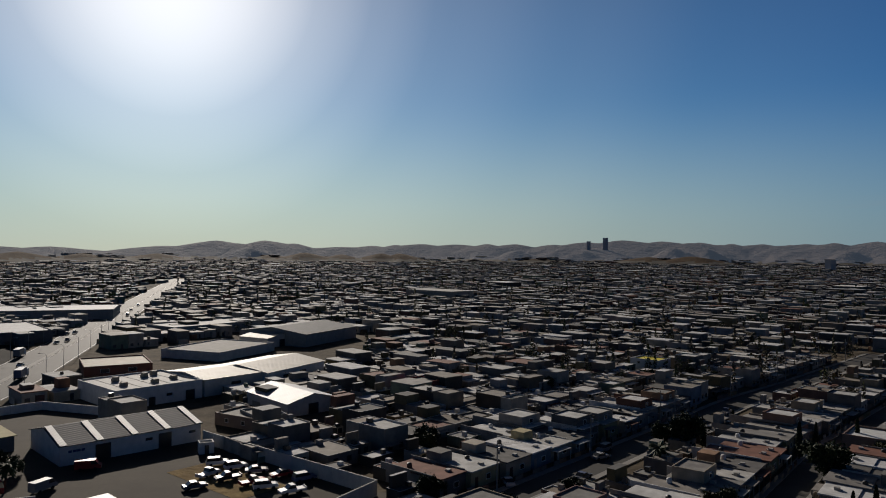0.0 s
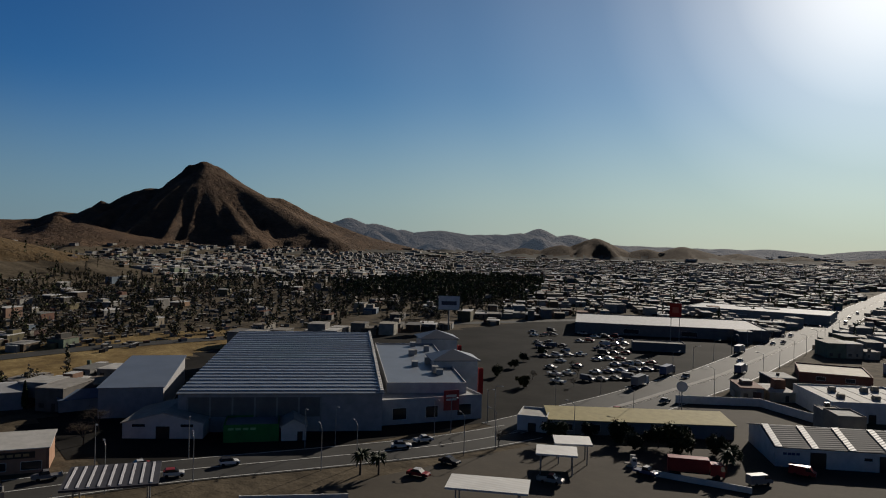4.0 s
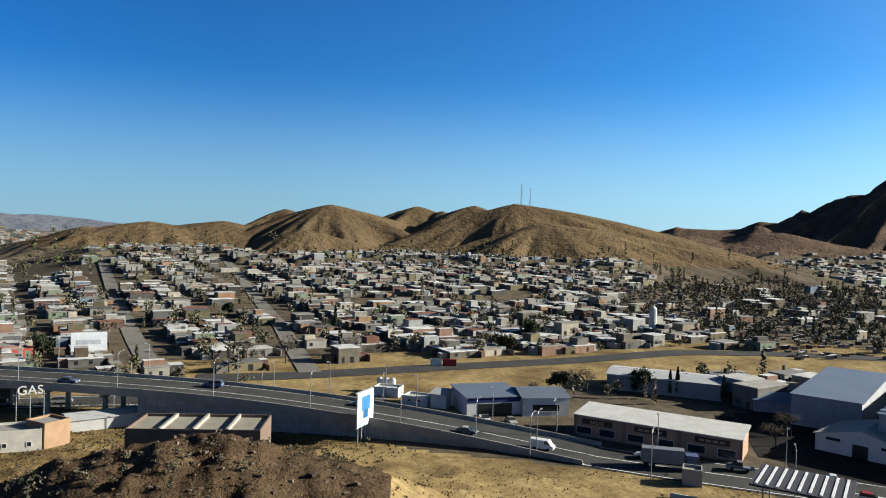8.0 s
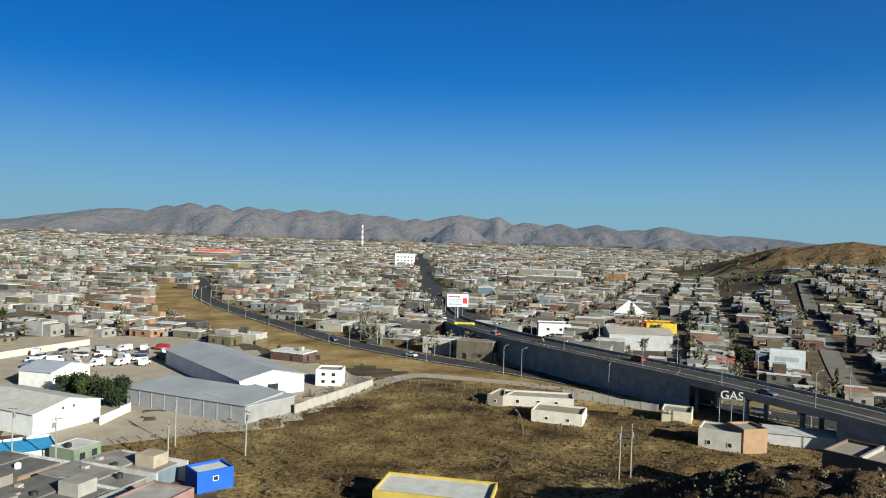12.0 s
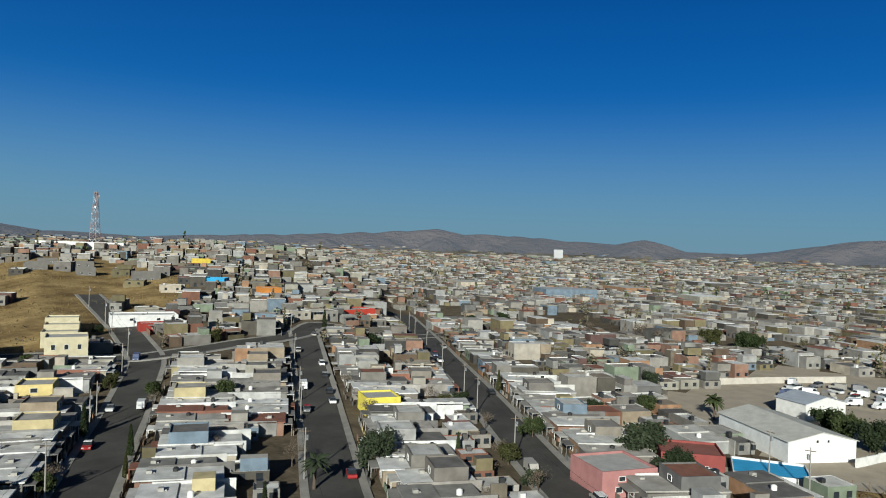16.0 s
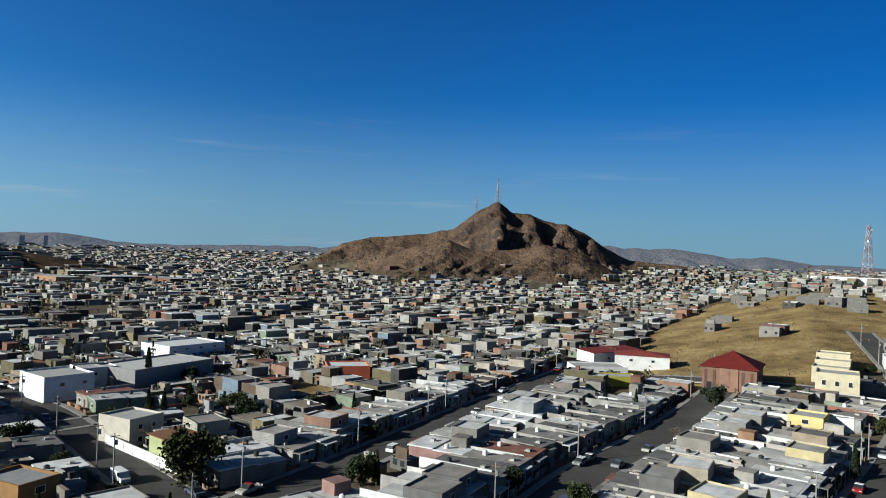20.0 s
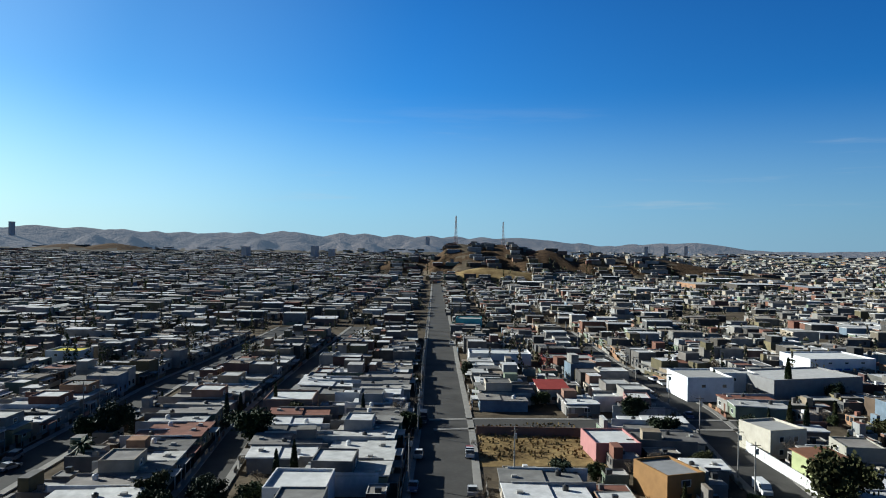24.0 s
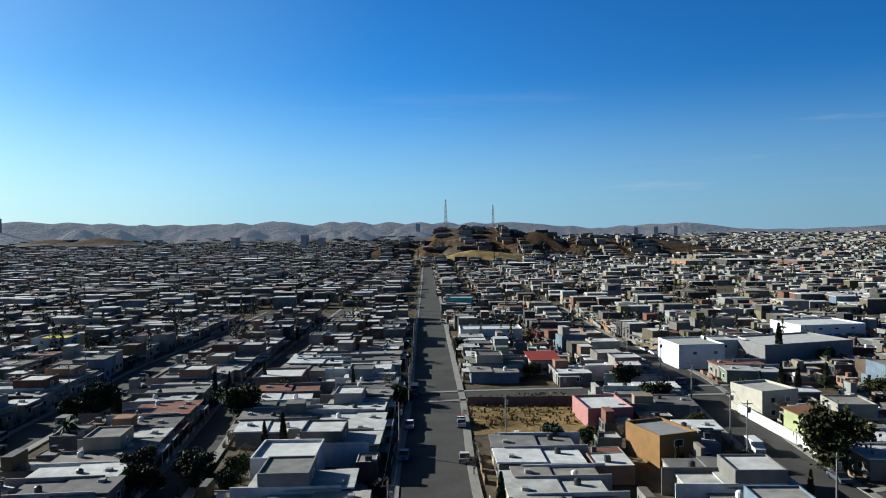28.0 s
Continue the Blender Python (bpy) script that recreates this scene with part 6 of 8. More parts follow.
for k, (x, y, w, h) in enumerate(((404, -165, 11, 5), (425, -226, 11, 6), (440, -232, 10, 4), (431, -258, 12, 4), (350, -246, 14, 6), (395, -238, 10, 5), (498, -216, 10, 6), (485, -224, 9, 4), (450, -246, 11, 4))):
    building("unfinished_house", (x + w * 0.25, y + w * 0.45), (x - w * 0.25, y - w * 0.45), 9, h, "bare grey unfinished block house on the grassy hill", "house", C((0.17, 0.16, 0.148)), top=C((0.33, 0.31, 0.29)), windows=[(0.3, 1, 1.2, 1.1), (0.7, 1, 1.2, 1.1)], group="houses on the grassy hill")
building("house", (260.7, -246.0), (256.0, -254.8), 10, 6, "bright orange painted block house", "house", orange, top=roof_c, windows=[(0.5, 3, 1.3, 1)])
building("house", (311.4, -247.2), (299.0, -256.0), 11, 5, "bright sky-blue house on the slope", "house", blue, top=roof_c)
building("house", (376.3, -296.5), (369.8, -305.7), 9, 6, "bright yellow house on the slope", "house", yellow, top=roof_c)
building("house", (216.0, -254.0), (211.0, -272.0), 12, 7.5, "tall red painted house with white window frames", "house", C((0.5, 0.06, 0.04)), top=roof_c, windows=[(0.2, 4.4, 1.2, 1), (0.5, 4.4, 1.2, 1), (0.8, 4.4, 1.2, 1), (0.3, 1.4, 1.2, 1), (0.7, 1.4, 1.2, 1)])
building("house", (109.9, -138.0), (104.5, -145.0), 9, 4.6, "house with bright yellow side wall", "house", C((0.72, 0.6, 0.1)), top=roof_c)
building("house", (177.5, -88.5), (172.5, -94.9), 9, 5, "yellow two-storey house with balcony", "house", C((0.62, 0.5, 0.22)), top=roof_c, windows=[(0.5, 3, 1.6, 1.2)])
building("house", (296, -67), (312, -92), 10, 4, "white house with long dark red porch roof", "house", white_wall, "shed", C((0.2, 0.04, 0.035)), 0.8, windows=[(0.3, 1, 1.4, 1), (0.7, 1, 1.4, 1)])
building("house", (240, 36), (243, 22), 12, 4.4, "low orange-red painted house", "house", C((0.5, 0.13, 0.07)), top=roof_w)
wall_run("lot_wall", [(234, 42), (221, 26)], 3.0, "bare brown block wall beside an empty lot", C((0.2, 0.13, 0.09)))
building("hill_wall", (566.0, -300.0), (520.0, -345.0), 4, 6, "long white tank wall on the hill top", "wall", C((0.72, 0.71, 0.68)), top=roof_w)
wb = building("apartment_house", (191.0, 104.5), (201.5, 96.0), 15, 7, "white two-storey block with blank gable wall", "house", C((0.74, 0.74, 0.74)), top=roof_c, windows=[(0.35, 4, 1.3, 1), (0.8, 4, 1.3, 1)])
building("apartment_house", (209.6, 103.2), (217.0, 96.0), 10, 6.4, "white upper-floor house behind a grey wall", "house", C((0.7, 0.68, 0.64)), top=roof_c, windows=[(0.35, 4, 1.2, 1), (0.75, 4, 1.2, 1)])
building("warehouse", (209.1, 87.8), (236.0, 73.0), 18, 6.5, "grey block warehouse with pale roof", "warehouse", C((0.25, 0.245, 0.24)), top=C((0.55, 0.54, 0.52)))
wl = building("shop", (261.9, 96.6), (281.5, 82.0), 18, 6.2, "long white shop with blue lettered wall", "shop", C((0.7, 0.7, 0.72)), top=roof_w, windows=[(0.3, 4.4, 1.5, 0.7), (0.55, 4.4, 1.5, 0.7), (0.8, 4.4, 1.5, 0.7)])
for k in range(6):
    part("sign_bar", Shape().box(3 + k * 3.2, 5.2 + k * 3.2, -0.08, 0, 2.0, 2.9), C((0.1, 0.17, 0.4)), wl)
building("house", (151.7, 65.8), (159.5, 61.5), 10, 6, "two-storey cream block house", "house", C((0.5, 0.46, 0.38)), top=roof_c, windows=[(0.3, 3.4, 1.2, 1.2), (0.7, 3.4, 1.2, 1.2), (0.3, 0.8, 1.2, 1.2)])
wall_run("street_wall", [(154.1, 71.7), (138.0, 53.9), (130, 45)], 2.2, "long bright white street wall", C((0.74, 0.74, 0.72)))
building("house", (137.0, 50.5), (143.0, 46.5), 9, 5, "pale green house with brown roof and balcony", "house", C((0.4, 0.43, 0.22)), "shed", C((0.25, 0.12, 0.07)), 0.6, windows=[(0.3, 3, 1.1, 1.1), (0.7, 3, 1.1, 1.1)])
building("house", (122.4, 88.2), (129.5, 82.3), 12, 4, "pink house with white flat roof and parapet", "house", pink, top=roof_w, windows=[(0.5, 1.2, 1.2, 1)])
building("house", (109.6, 65.6), (116.2, 62.4), 10, 5.6, "orange two-storey house with balcony", "house", C((0.27, 0.15, 0.06)), top=C((0.3, 0.3, 0.3)), windows=[(0.5, 3.4, 1.8, 1.2)], doors=[(0.5, 2.2, 2.2)])
building("house", (57.5, 105.2), (64.6, 98.4), 10, 5.2, "white two-storey house with barred front", "house", C((0.68, 0.67, 0.66)), top=roof_w, windows=[(0.28, 3.1, 1.8, 1.2), (0.75, 3.1, 1.8, 1.2), (0.3, 0.7, 2, 1.4), (0.75, 0.7, 2, 1.4)])
building("house", (91.9, 165.1), (101.0, 157.2), 12, 4.4, "brown brick house with pale roof", "house", C((0.26, 0.17, 0.13)), top=roof_w)
building("house", (73.2, 280.0), (82.0, 272.0), 10, 5, "pale house with bright yellow flat roof", "house", C((0.6, 0.6, 0.6)), top=C((0.7, 0.58, 0.05)), windows=[(0.3, 3, 1.2, 1), (0.7, 3, 1.2, 1)])
building("house", (156.7, 130.0), (162.7, 124.6), 10, 4, "small house with dark red roof", "house", C((0.45, 0.4, 0.35)), "shed", C((0.3, 0.05, 0.04)), 0.8, windows=[(0.5, 1, 1.6, 1.2)])
building("house", (202.9, 164.3), (217.0, 152.7), 12, 4, "long low dark red house", "house", C((0.25, 0.06, 0.05)), top=roof_c)
building("shop", (188.3, 187.7), (204.8, 172.3), 12, 4.4, "long white shop with tanks on its roof", "shop", C((0.68, 0.68, 0.66)), top=roof_w, windows=[(0.3, 1, 1.6, 1.2), (0.7, 1, 1.6, 1.2)])
building("house", (262.8, 270.2), (271.2, 260.2), 12, 6, "teal painted two-storey house", "house", C((0.12, 0.42, 0.42)), top=roof_c)
# the empty lot by the cross street
lot = [(104.5, 105), (124, 91), (146, 111), (127, 124)]
claim(127.5, 108.0, 0.685, 0.728, 26, 11.5)
wall_run("retaining_wall", [(120, 119), (139, 100)], 2.0, "low brown block wall across an empty grassy lot", C((0.2, 0.13, 0.1)))


# ---- the small houses: a few kinds, copied along the streets ----
def small_house(kind):
    """A flat-roofed house on a narrow lot; its front stands on y = 0 and faces -y."""
    rnd = random.Random(kind)
    w, d = 6.6 + (kind % 4) * 0.7, 12.5 + (kind % 3) * 1.2
    h = 2.9 + 0.25 * (kind % 3)
    ob = new("house")
    two = kind in (2, 5, 9)
    label = ("two-storey flat-roofed block house with parapet, water tank and barred windows" if two else "single-storey flat-roofed block house with stained roof, parapet and roof tank")
    tagged(ob, label, "house", "small houses along the streets")
    part("wall", Shape().box(0, w, 0, d, -1.2, h - 0.1), M["wall"], ob)
    r = Shape()
    split = d * (0.45 + 0.1 * (kind % 3))
    fall = 0.12 + 0.1 * (kind % 3)  # slabs fall towards the back
    r.profile([(-0.12, h - 0.12), (w + 0.12, h - 0.12), (w + 0.12, h + 0.14), (-0.12, h + 0.14)], -0.35, split)
    r.v = [(x, y, z + fall * (1 - y / d)) for x, y, z in r.v]
    s2 = Shape().profile([(-0.08, h - 0.3), (w + 0.08, h - 0.3), (w + 0.08, h - 0.02), (-0.08, h - 0.02)], split, d + 0.15)
    r.add(s2.v, s2.f)
    part("roof", r, M["roof"], ob)
    part("party_wall", Shape().box(-0.12, 0.1, 1.5, d + 2.0, -1.2, h + 0.45 + 0.15 * (kind % 3)), M["roof"], ob)
    door_part(ob, w * (0.2 if kind % 2 else 0.75), 0, 0.95, 2.1, M["dark_door"])
    window_part(ob, w * (0.62 if kind % 2 else 0.3), 0, 0.95, 1.5, 1.15)
    if kind % 3 != 1:
        part("porch", Shape().box(0, w * 0.6, -1.9, 0, 2.45, 2.6).box(0.05, 0.2, -1.85, -1.7, -0.6, 2.45).box(w * 0.6 - 0.2, w * 0.6 - 0.05, -1.85, -1.7, -0.6, 2.45), M["roof"], ob)
    fence = Shape().profile([(0, -0.6), (w, -0.6), (w, 1.1), (w * 0.7, 1.1), (w * 0.7, 0.25), (w * 0.3, 0.25), (w * 0.3, 1.1), (0, 1.1)], -2.3, -2.15)
    part("front_wall", fence, M["wall"], ob)
    tx, ty = w * rnd.uniform(0.25, 0.75), d * rnd.uniform(0.4, 0.8)
    if two:
        y0 = d * 0.1 if kind == 5 else d * 0.4
        part("upper_floor", Shape().shell(0.05, w - 0.05, y0, y0 + d * 0.48, h - 0.5, h + 2.6, 0.2, 0.3), M["wall"], ob)
        part("upper_roof", Shape().box(0.2, w - 0.2, y0 + 0.15, y0 + d * 0.48 - 0.15, h + 1.9, h + 2.32), M["roof"], ob)
        window_part(ob, w * 0.5, y0, h + 0.7, 1.4, 1.1)
    else:
        if kind % 4 == 3:
            part("roof_room", Shape().box(w * 0.1, w * 0.5, d * 0.62, d * 0.9, h - 0.5, h + 2.0), M["wall"], ob)
            tx = w * 0.75
        tank = Shape().tube((tx, ty, h - 0.5), (tx, ty, h + 0.75), 0.52, n=12).tube((tx, ty, h + 0.75), (tx, ty, h + 0.95), 0.5, 0.2, n=12)
        part("water_tank", tank, M["tank"] if kind % 3 else M["white"], ob, "round rooftop water tank")
    cx_, cy_ = w * rnd.uniform(0.2, 0.8), d * rnd.uniform(0.1, 0.35)
    if not (two and kind == 5):
        part("cooler", Shape().box(cx_ - 0.45, cx_ + 0.45, cy_ - 0.45, cy_ + 0.45, h - 0.4, h + 0.75).box(cx_ - 0.2, cx_ + 0.2, cy_ + 0.45, cy_ + 0.9, h - 0.4, h + 0.4), M["cooler"], ob, "boxy rooftop air cooler")
    return ob, w, d


M["dark_door"] = palette("door_paint", [(0.05, 0.04, 0.035), (0.3, 0.29, 0.27), (0.12, 0.06, 0.04), (0.5, 0.48, 0.45)], False)
M["cooler"] = plain("cooler_sheet", (0.4, 0.38, 0.34), 0.6, 0.2)
KINDS = [small_house(k) for k in range(10)]
for ob, w, d in KINDS:
    ob.matrix_world = pose(0, 0, -500)
hr = random.Random(11)
used = [False] * len(KINDS)
mid = []  # houses further off, joined
count = 0


def put_house(x, y, ux, uy, force_mid=False):
    """Sets a house with its front's middle at x, y, whose front runs along u; it reaches back to the left of u."""
    global count
    k = hr.randrange(len(KINDS))
    ob, w, d = KINDS[k]
    cx_, cy_ = x - uy * d / 2, y + ux * d / 2
    r = math.hypot(cx_, cy_)
    ends = np.array([[cx_, x, x - uy * d, cx_ + ux * w / 2, cx_ - ux * w / 2], [cy_, y, y + ux * d, cy_ + uy * w / 2, cy_ - uy * w / 2]])
    at_ = cell(*ends)
    if SHUT[at_][0] or CLEAR[at_].min() < 1.4:
        return False
    if not is_free(cx_, cy_, ux, uy, w / 2 - 0.1, d / 2 + 0.2):
        return False
    claim(cx_, cy_, ux, uy, w / 2, d / 2)
    z = ground_z(cx_, cy_)
    px, py = x - ux * w / 2, y - uy * w / 2
    if r > 225 or force_mid:
        mid.append((cx_, cy_, z, w / 2, d / 2, 2.9 + hr.random() * 0.7 + (2.6 if hr.random() < 0.2 else 0), math.atan2(uy, ux)))
        return True
    m = Matrix(((ux, -uy, 0, px), (uy, ux, 0, py), (0, 0, 1, z), (0, 0, 0, 1)))
    if used[k]:
        clone(ob, m)
    else:
        ob.matrix_world = m
        used[k] = True
    count += 1
    return True


for name in ("main_street", "street_b", "row_street_0", "row_street_1", "row_street_2", "row_street_3", "row_street_4", "street_d", "street_c", "cross_street", "top_street"):
    width, line = ROADS[name]
    for (ax, ay), (bx, by) in zip(line, line[1:]):
        L = math.hypot(bx - ax, by - ay)
        ux, uy = (bx - ax) / L, (by - ay) / L
        for sgn in (1, -1):
            s = 0.0
            while s < L:
                x, y = ax + ux * s, ay + uy * s
                if math.hypot(x, y) > 345:
                    break
                set_back = width / 2 + 1.6 + (2.3 if name != "street_d" else 1.0) + hr.choice([0, 0, 0, 0.6, 1.2, 2.4])
                if sgn == 1:  # to the left of the line: the front faces the street
                    ok = put_house(x - uy * set_back, y + ux * set_back, ux, uy)
                else:
                    ok = put_house(x + uy * set_back, y - ux * set_back, -ux, -uy)
                s += 3.6 if ok else 1.5
# lots between the rows
gu = np.arange(-360, 360, 7.6)
gv = np.arange(-360, 360, 16.5)
cg, sg = math.cos(GRID), math.sin(GRID)
for u in gu:
    for v in gv:
        x, y = u * cg - v * sg, u * sg + v * cg
        r, az = math.hypot(x, y), float(bearing(x, y))
        if 62 < r < 340 and 181 < az < 357:
            if 195 < az < 285:
                put_house(x, y, sg, -cg, r > 150)
            else:
                put_house(x, y, cg, sg, r > 175)
# houses beside the works
for u in gu:
    for v in gv:
        x, y = u * cg - v * sg, u * sg + v * cg
        r, az = math.hypot(x, y), float(bearing(x, y))
        if 80 < r < 240 and (az > 355 or az < 26) and hr.random() < 0.62:
            put_house(x, y, cg, sg, r > 120)
# scattered houses over the shoulder of the grassy hill
for _ in range(900):
    x, y = hr.uniform(250, 520), hr.uniform(-330, -130)
    if inside(CITY_GRASS, np.array([x]), np.array([y]))[0] and hr.random() < 0.012 + 0.12 * (y < -225 - 0.12 * (x - 300)):
        hw, hd = hr.uniform(3.2, 6), hr.uniform(3.2, 6)
        if is_free(x, y, cg, sg, hw + 1, hd + 1):
            claim(x, y, cg, sg, hw, hd)
            mid.append((x, y, ground_z(x, y), hw, hd, hr.uniform(2.6, 5.4), GRID))
# lean-tos and back rooms in the gaps
for _ in range(5200):
    r, az = hr.uniform(70, 340), radians(hr.uniform(183, 376))
    x, y = -r * math.sin(az), r * math.cos(az)
    hw, hd = hr.uniform(1.5, 3.4), hr.uniform(1.5, 3.6)
    at_ = cell(x, y)
    if CLEAR[at_] > 4.5 and not SHUT[at_] and is_free(x, y, cg, sg, hw, hd):
        claim(x, y, cg, sg, hw, hd)
        mid.append((x, y, ground_z(x, y), hw, hd, hr.uniform(2.1, 3.1), GRID))
for k, u in enumerate(used):
    if not u:
        for o in (KINDS[k][0], *KINDS[k][0].children_recursive):
            bpy.data.objects.remove(o)


def block_houses(rows, label):
    """Joined houses with parapets, roof boxes and dark openings."""
    a = np.array(rows)
    n = len(a)
    r2 = np.random.default_rng(8)
    vs, fs, ms, off = [], [], [], 0
    for x, y, z, hw, hd, h, rot in rows:
        c, s = math.cos(rot), math.sin(rot)
        sh, m = Shape(), []
        cut = hd * r2.uniform(-0.45, 0.45)
        if hd < 4:
            wings = [(-hw, hw, -hd, hd, h)]
        else:
            inset = r2.uniform(0, 0.45) * hw
            wings = [(-hw, hw, -hd, cut, h), (-hw + (inset if r2.random() < 0.5 else 0), hw - (inset if r2.random() < 0.4 else 0), cut + 0.02, hd, max(2.3, h - 0.9 + r2.uniform(-0.4, 1.2)))]
        for x0, x1, y0, y1, top in wings:  # each wing with its own parapet and slab
            before = len(sh.f)
            drop = r2.choice([0.12, 0.2, 0.35])
            sh.shell(x0, x1, y0, y1, -1.5, top, 0.15, drop)
            nw = len(sh.f) - before
            tilt = r2.uniform(-0.08, 0.12)
            sh.add([(x0 + 0.15, y0 + 0.15, top - drop + tilt), (x1 - 0.15, y0 + 0.15, top - drop + tilt), (x1 - 0.15, y1 - 0.15, top - drop), (x0 + 0.15, y1 - 0.15, top - drop)], [(0, 1, 2, 3)])
            m += [0, 1, 1] * (nw // 3) + [1]
        if hd > 4 and r2.random() < 0.6:  # yard wall and lean-to
            sh.box(-hw, hw, -hd - 2.3, -hd - 2.15, -1.0, 1.3, False)
            m += [0] * 5
            e = r2.uniform(0.3, 0.9)
            sh.box(-hw, -hw + 2 * hw * e, -hd - 1.9, -hd - 0.01, 2.3, 2.42, False)
            m += [1] * 5
        px, py = r2.uniform(-0.6, 0.6) * hw, r2.uniform(-0.6, 0.6) * hd
        q = r2.uniform(0.4, 0.6)
        sh.box(px - q, px + q, py - q, py + q, h - 0.4, h + r2.uniform(0.5, 1.0), False)
        m += [3 if r2.random() < 0.6 else 1] * 5
        if r2.random() < 0.35:
            e = r2.uniform(0.3, 0.8) * hd
            sh.box(-hw * 0.9, hw * 0.5, hd - e, hd - 0.3, h - 0.4, h + 2.2, False)
            m += [0] * 4 + [1]
        for sgn in (-1, 1):
            for wx in (-0.5, 0.4):
                yy = sgn * (hd + 0.03)
                xx = wx * hw
                sh.add([(xx - 0.6, yy, 0.9), (xx + 0.6, yy, 0.9), (xx + 0.6, yy, 2.1), (xx - 0.6, yy, 2.1)], [(0, 1, 2, 3) if sgn < 0 else (3, 2, 1, 0)])
                m += [2]
        v = np.array(sh.v)
        v = np.stack([x + v[:, 0] * c - v[:, 1] * s, y + v[:, 0] * s + v[:, 1] * c, z + v[:, 2]], -1)
        vs.append(v)
        fs.append(np.array(sh.f) + off)
        ms += m
        off += len(v)
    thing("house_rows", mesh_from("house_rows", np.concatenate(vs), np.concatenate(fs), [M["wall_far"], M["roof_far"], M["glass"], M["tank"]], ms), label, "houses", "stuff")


block_houses(mid, "closely built flat-roofed houses in pale and grey colours")


# ---- fly-over ----
DECK = [(-191, -457, 0.4), (-160, -380, 1.2), (-138, -320, 3.6), (-126, -262, 6.4), (-124, -217, 7.6), (-131, -171, 8.0), (-137, -142, 8.0), (-141.5, -114, 7.6), (-147, -89, 6.6), (-151, -62, 4.6), (-153, -38, 2.4), (-152, -20, 0.8), (-149, -6, 0.2)]
dense = []
for p, q in zip(DECK, DECK[1:]):
    for k in range(6):
        dense.append([p[i] + (q[i] - p[i]) * k / 6 for i in range(3)])
dense.append(list(DECK[-1]))
dense = np.array(dense)
for _ in range(12):
    dense[1:-1] = (dense[:-2] + 2 * dense[1:-1] + dense[2:]) / 4
tang = np.gradient(dense, axis=0)
nrm = np.stack([-tang[:, 1], tang[:, 0]], -1)
nrm /= np.linalg.norm(nrm, axis=1)[:, None]
fly = new("fly_over")
tagged(fly, "curved grey concrete road fly-over on piers and retaining walls", "bridge")


def strip(o0, o1, z0, z1):
    """A bar of box section along the deck line."""
    n = len(dense)
    v = []
    for o, z in ((o0, z0), (o1, z0), (o1, z1), (o0, z1)):
        v.append(np.concatenate([dense[:, :2] + nrm * o, dense[:, 2:] + z], 1))
    v = np.concatenate(v)
    f = []
    for k in range(n - 1):
        for a, b in ((0, 1), (1, 2), (2, 3), (3, 0)):
            f.append((a * n + k, b * n + k, b * n + k + 1, a * n + k + 1))
    s = Shape()
    s.add(v, f + [(0, n, 2 * n, 3 * n), (n - 1, 4 * n - 1, 3 * n - 1, 2 * n - 1)])
    return s


part("deck", strip(-7.2, 7.2, -0.9, 0), M["asphalt"], fly, "dark asphalt carriageway")
for o in (-7.35, 7.2):
    part("parapet", strip(o - 0.1, o + 0.25, -1.0, 0.85), M["concrete"], fly, "pale concrete parapet")
for o in (-0.35, 6.5, -6.7):
    part("lane_line", strip(o, o + 0.22, 0.0, 0.012), M["white"], fly, "painted lane line")
part("girder", strip(-5.5, 5.5, -1.5, -0.9), M["concrete"], fly)
panel_m = [C((0.3, 0.3, 0.29)), C((0.27, 0.27, 0.265)), C((0.33, 0.325, 0.315))]
pr = random.Random(5)
for k in range(len(dense) - 1):
    x, y, z = dense[k]
    open_span = -146 < y < -108
    if z < 1.0 or y < -330:
        continue
    if open_span:
        if k % 3 == 0:
            for o in (-4.0, 4.0):
                qx, qy = x + nrm[k, 0] * o, y + nrm[k, 1] * o
                part("pier", Shape().tube((qx, qy, -1), (qx, qy, z - 1.4), 0.6, n=10), M["concrete"], fly)
            a, b = dense[k, :2] + nrm[k] * 5.6, dense[k, :2] - nrm[k] * 5.6
            part("pier_cap", Shape().tube((*a, z - 1.9), (*b, z - 1.9), 0.55, n=6), M["concrete"], fly)
        continue
    for sgn in (-1, 1):
        a, b = dense[k, :2] + nrm[k] * 6.9 * sgn, dense[k + 1, :2] + nrm[k + 1] * 6.9 * sgn
        L = float(np.hypot(*(b - a)))
        n = max(1, round(L / 2.5))
        for j in range(n):
            p, q = a + (b - a) * j / n, a + (b - a) * (j + 1) / n
            zz = z + (dense[k + 1, 2] - z) * (j + 0.5) / n
            t = (q - p) / np.hypot(*(q - p))
            out = nrm[k] * sgn * pr.uniform(0, 0.05)
            rows_n = max(1, math.ceil(zz / 2.0))
            for lev in range(rows_n):
                z1 = zz - 0.95 - lev * 2.0
                if z1 < 0.1:
                    break
                z0 = max(-0.5, z1 - 1.94)
                w = nrm[k] * sgn
                cs = [p + out + t * 0.03, q + out - t * 0.03, q + out - t * 0.03 - w * 0.3, p + out + t * 0.03 - w * 0.3]
                s = Shape().add([(*c_, z0) for c_ in cs] + [(*c_, z1) for c_ in cs], [(0, 1, 5, 4), (1, 2, 6, 5), (2, 3, 7, 6), (3, 0, 4, 7), (4, 5, 6, 7), (3, 2, 1, 0)])
                part("panel", s, panel_m[pr.randrange(3)], fly)


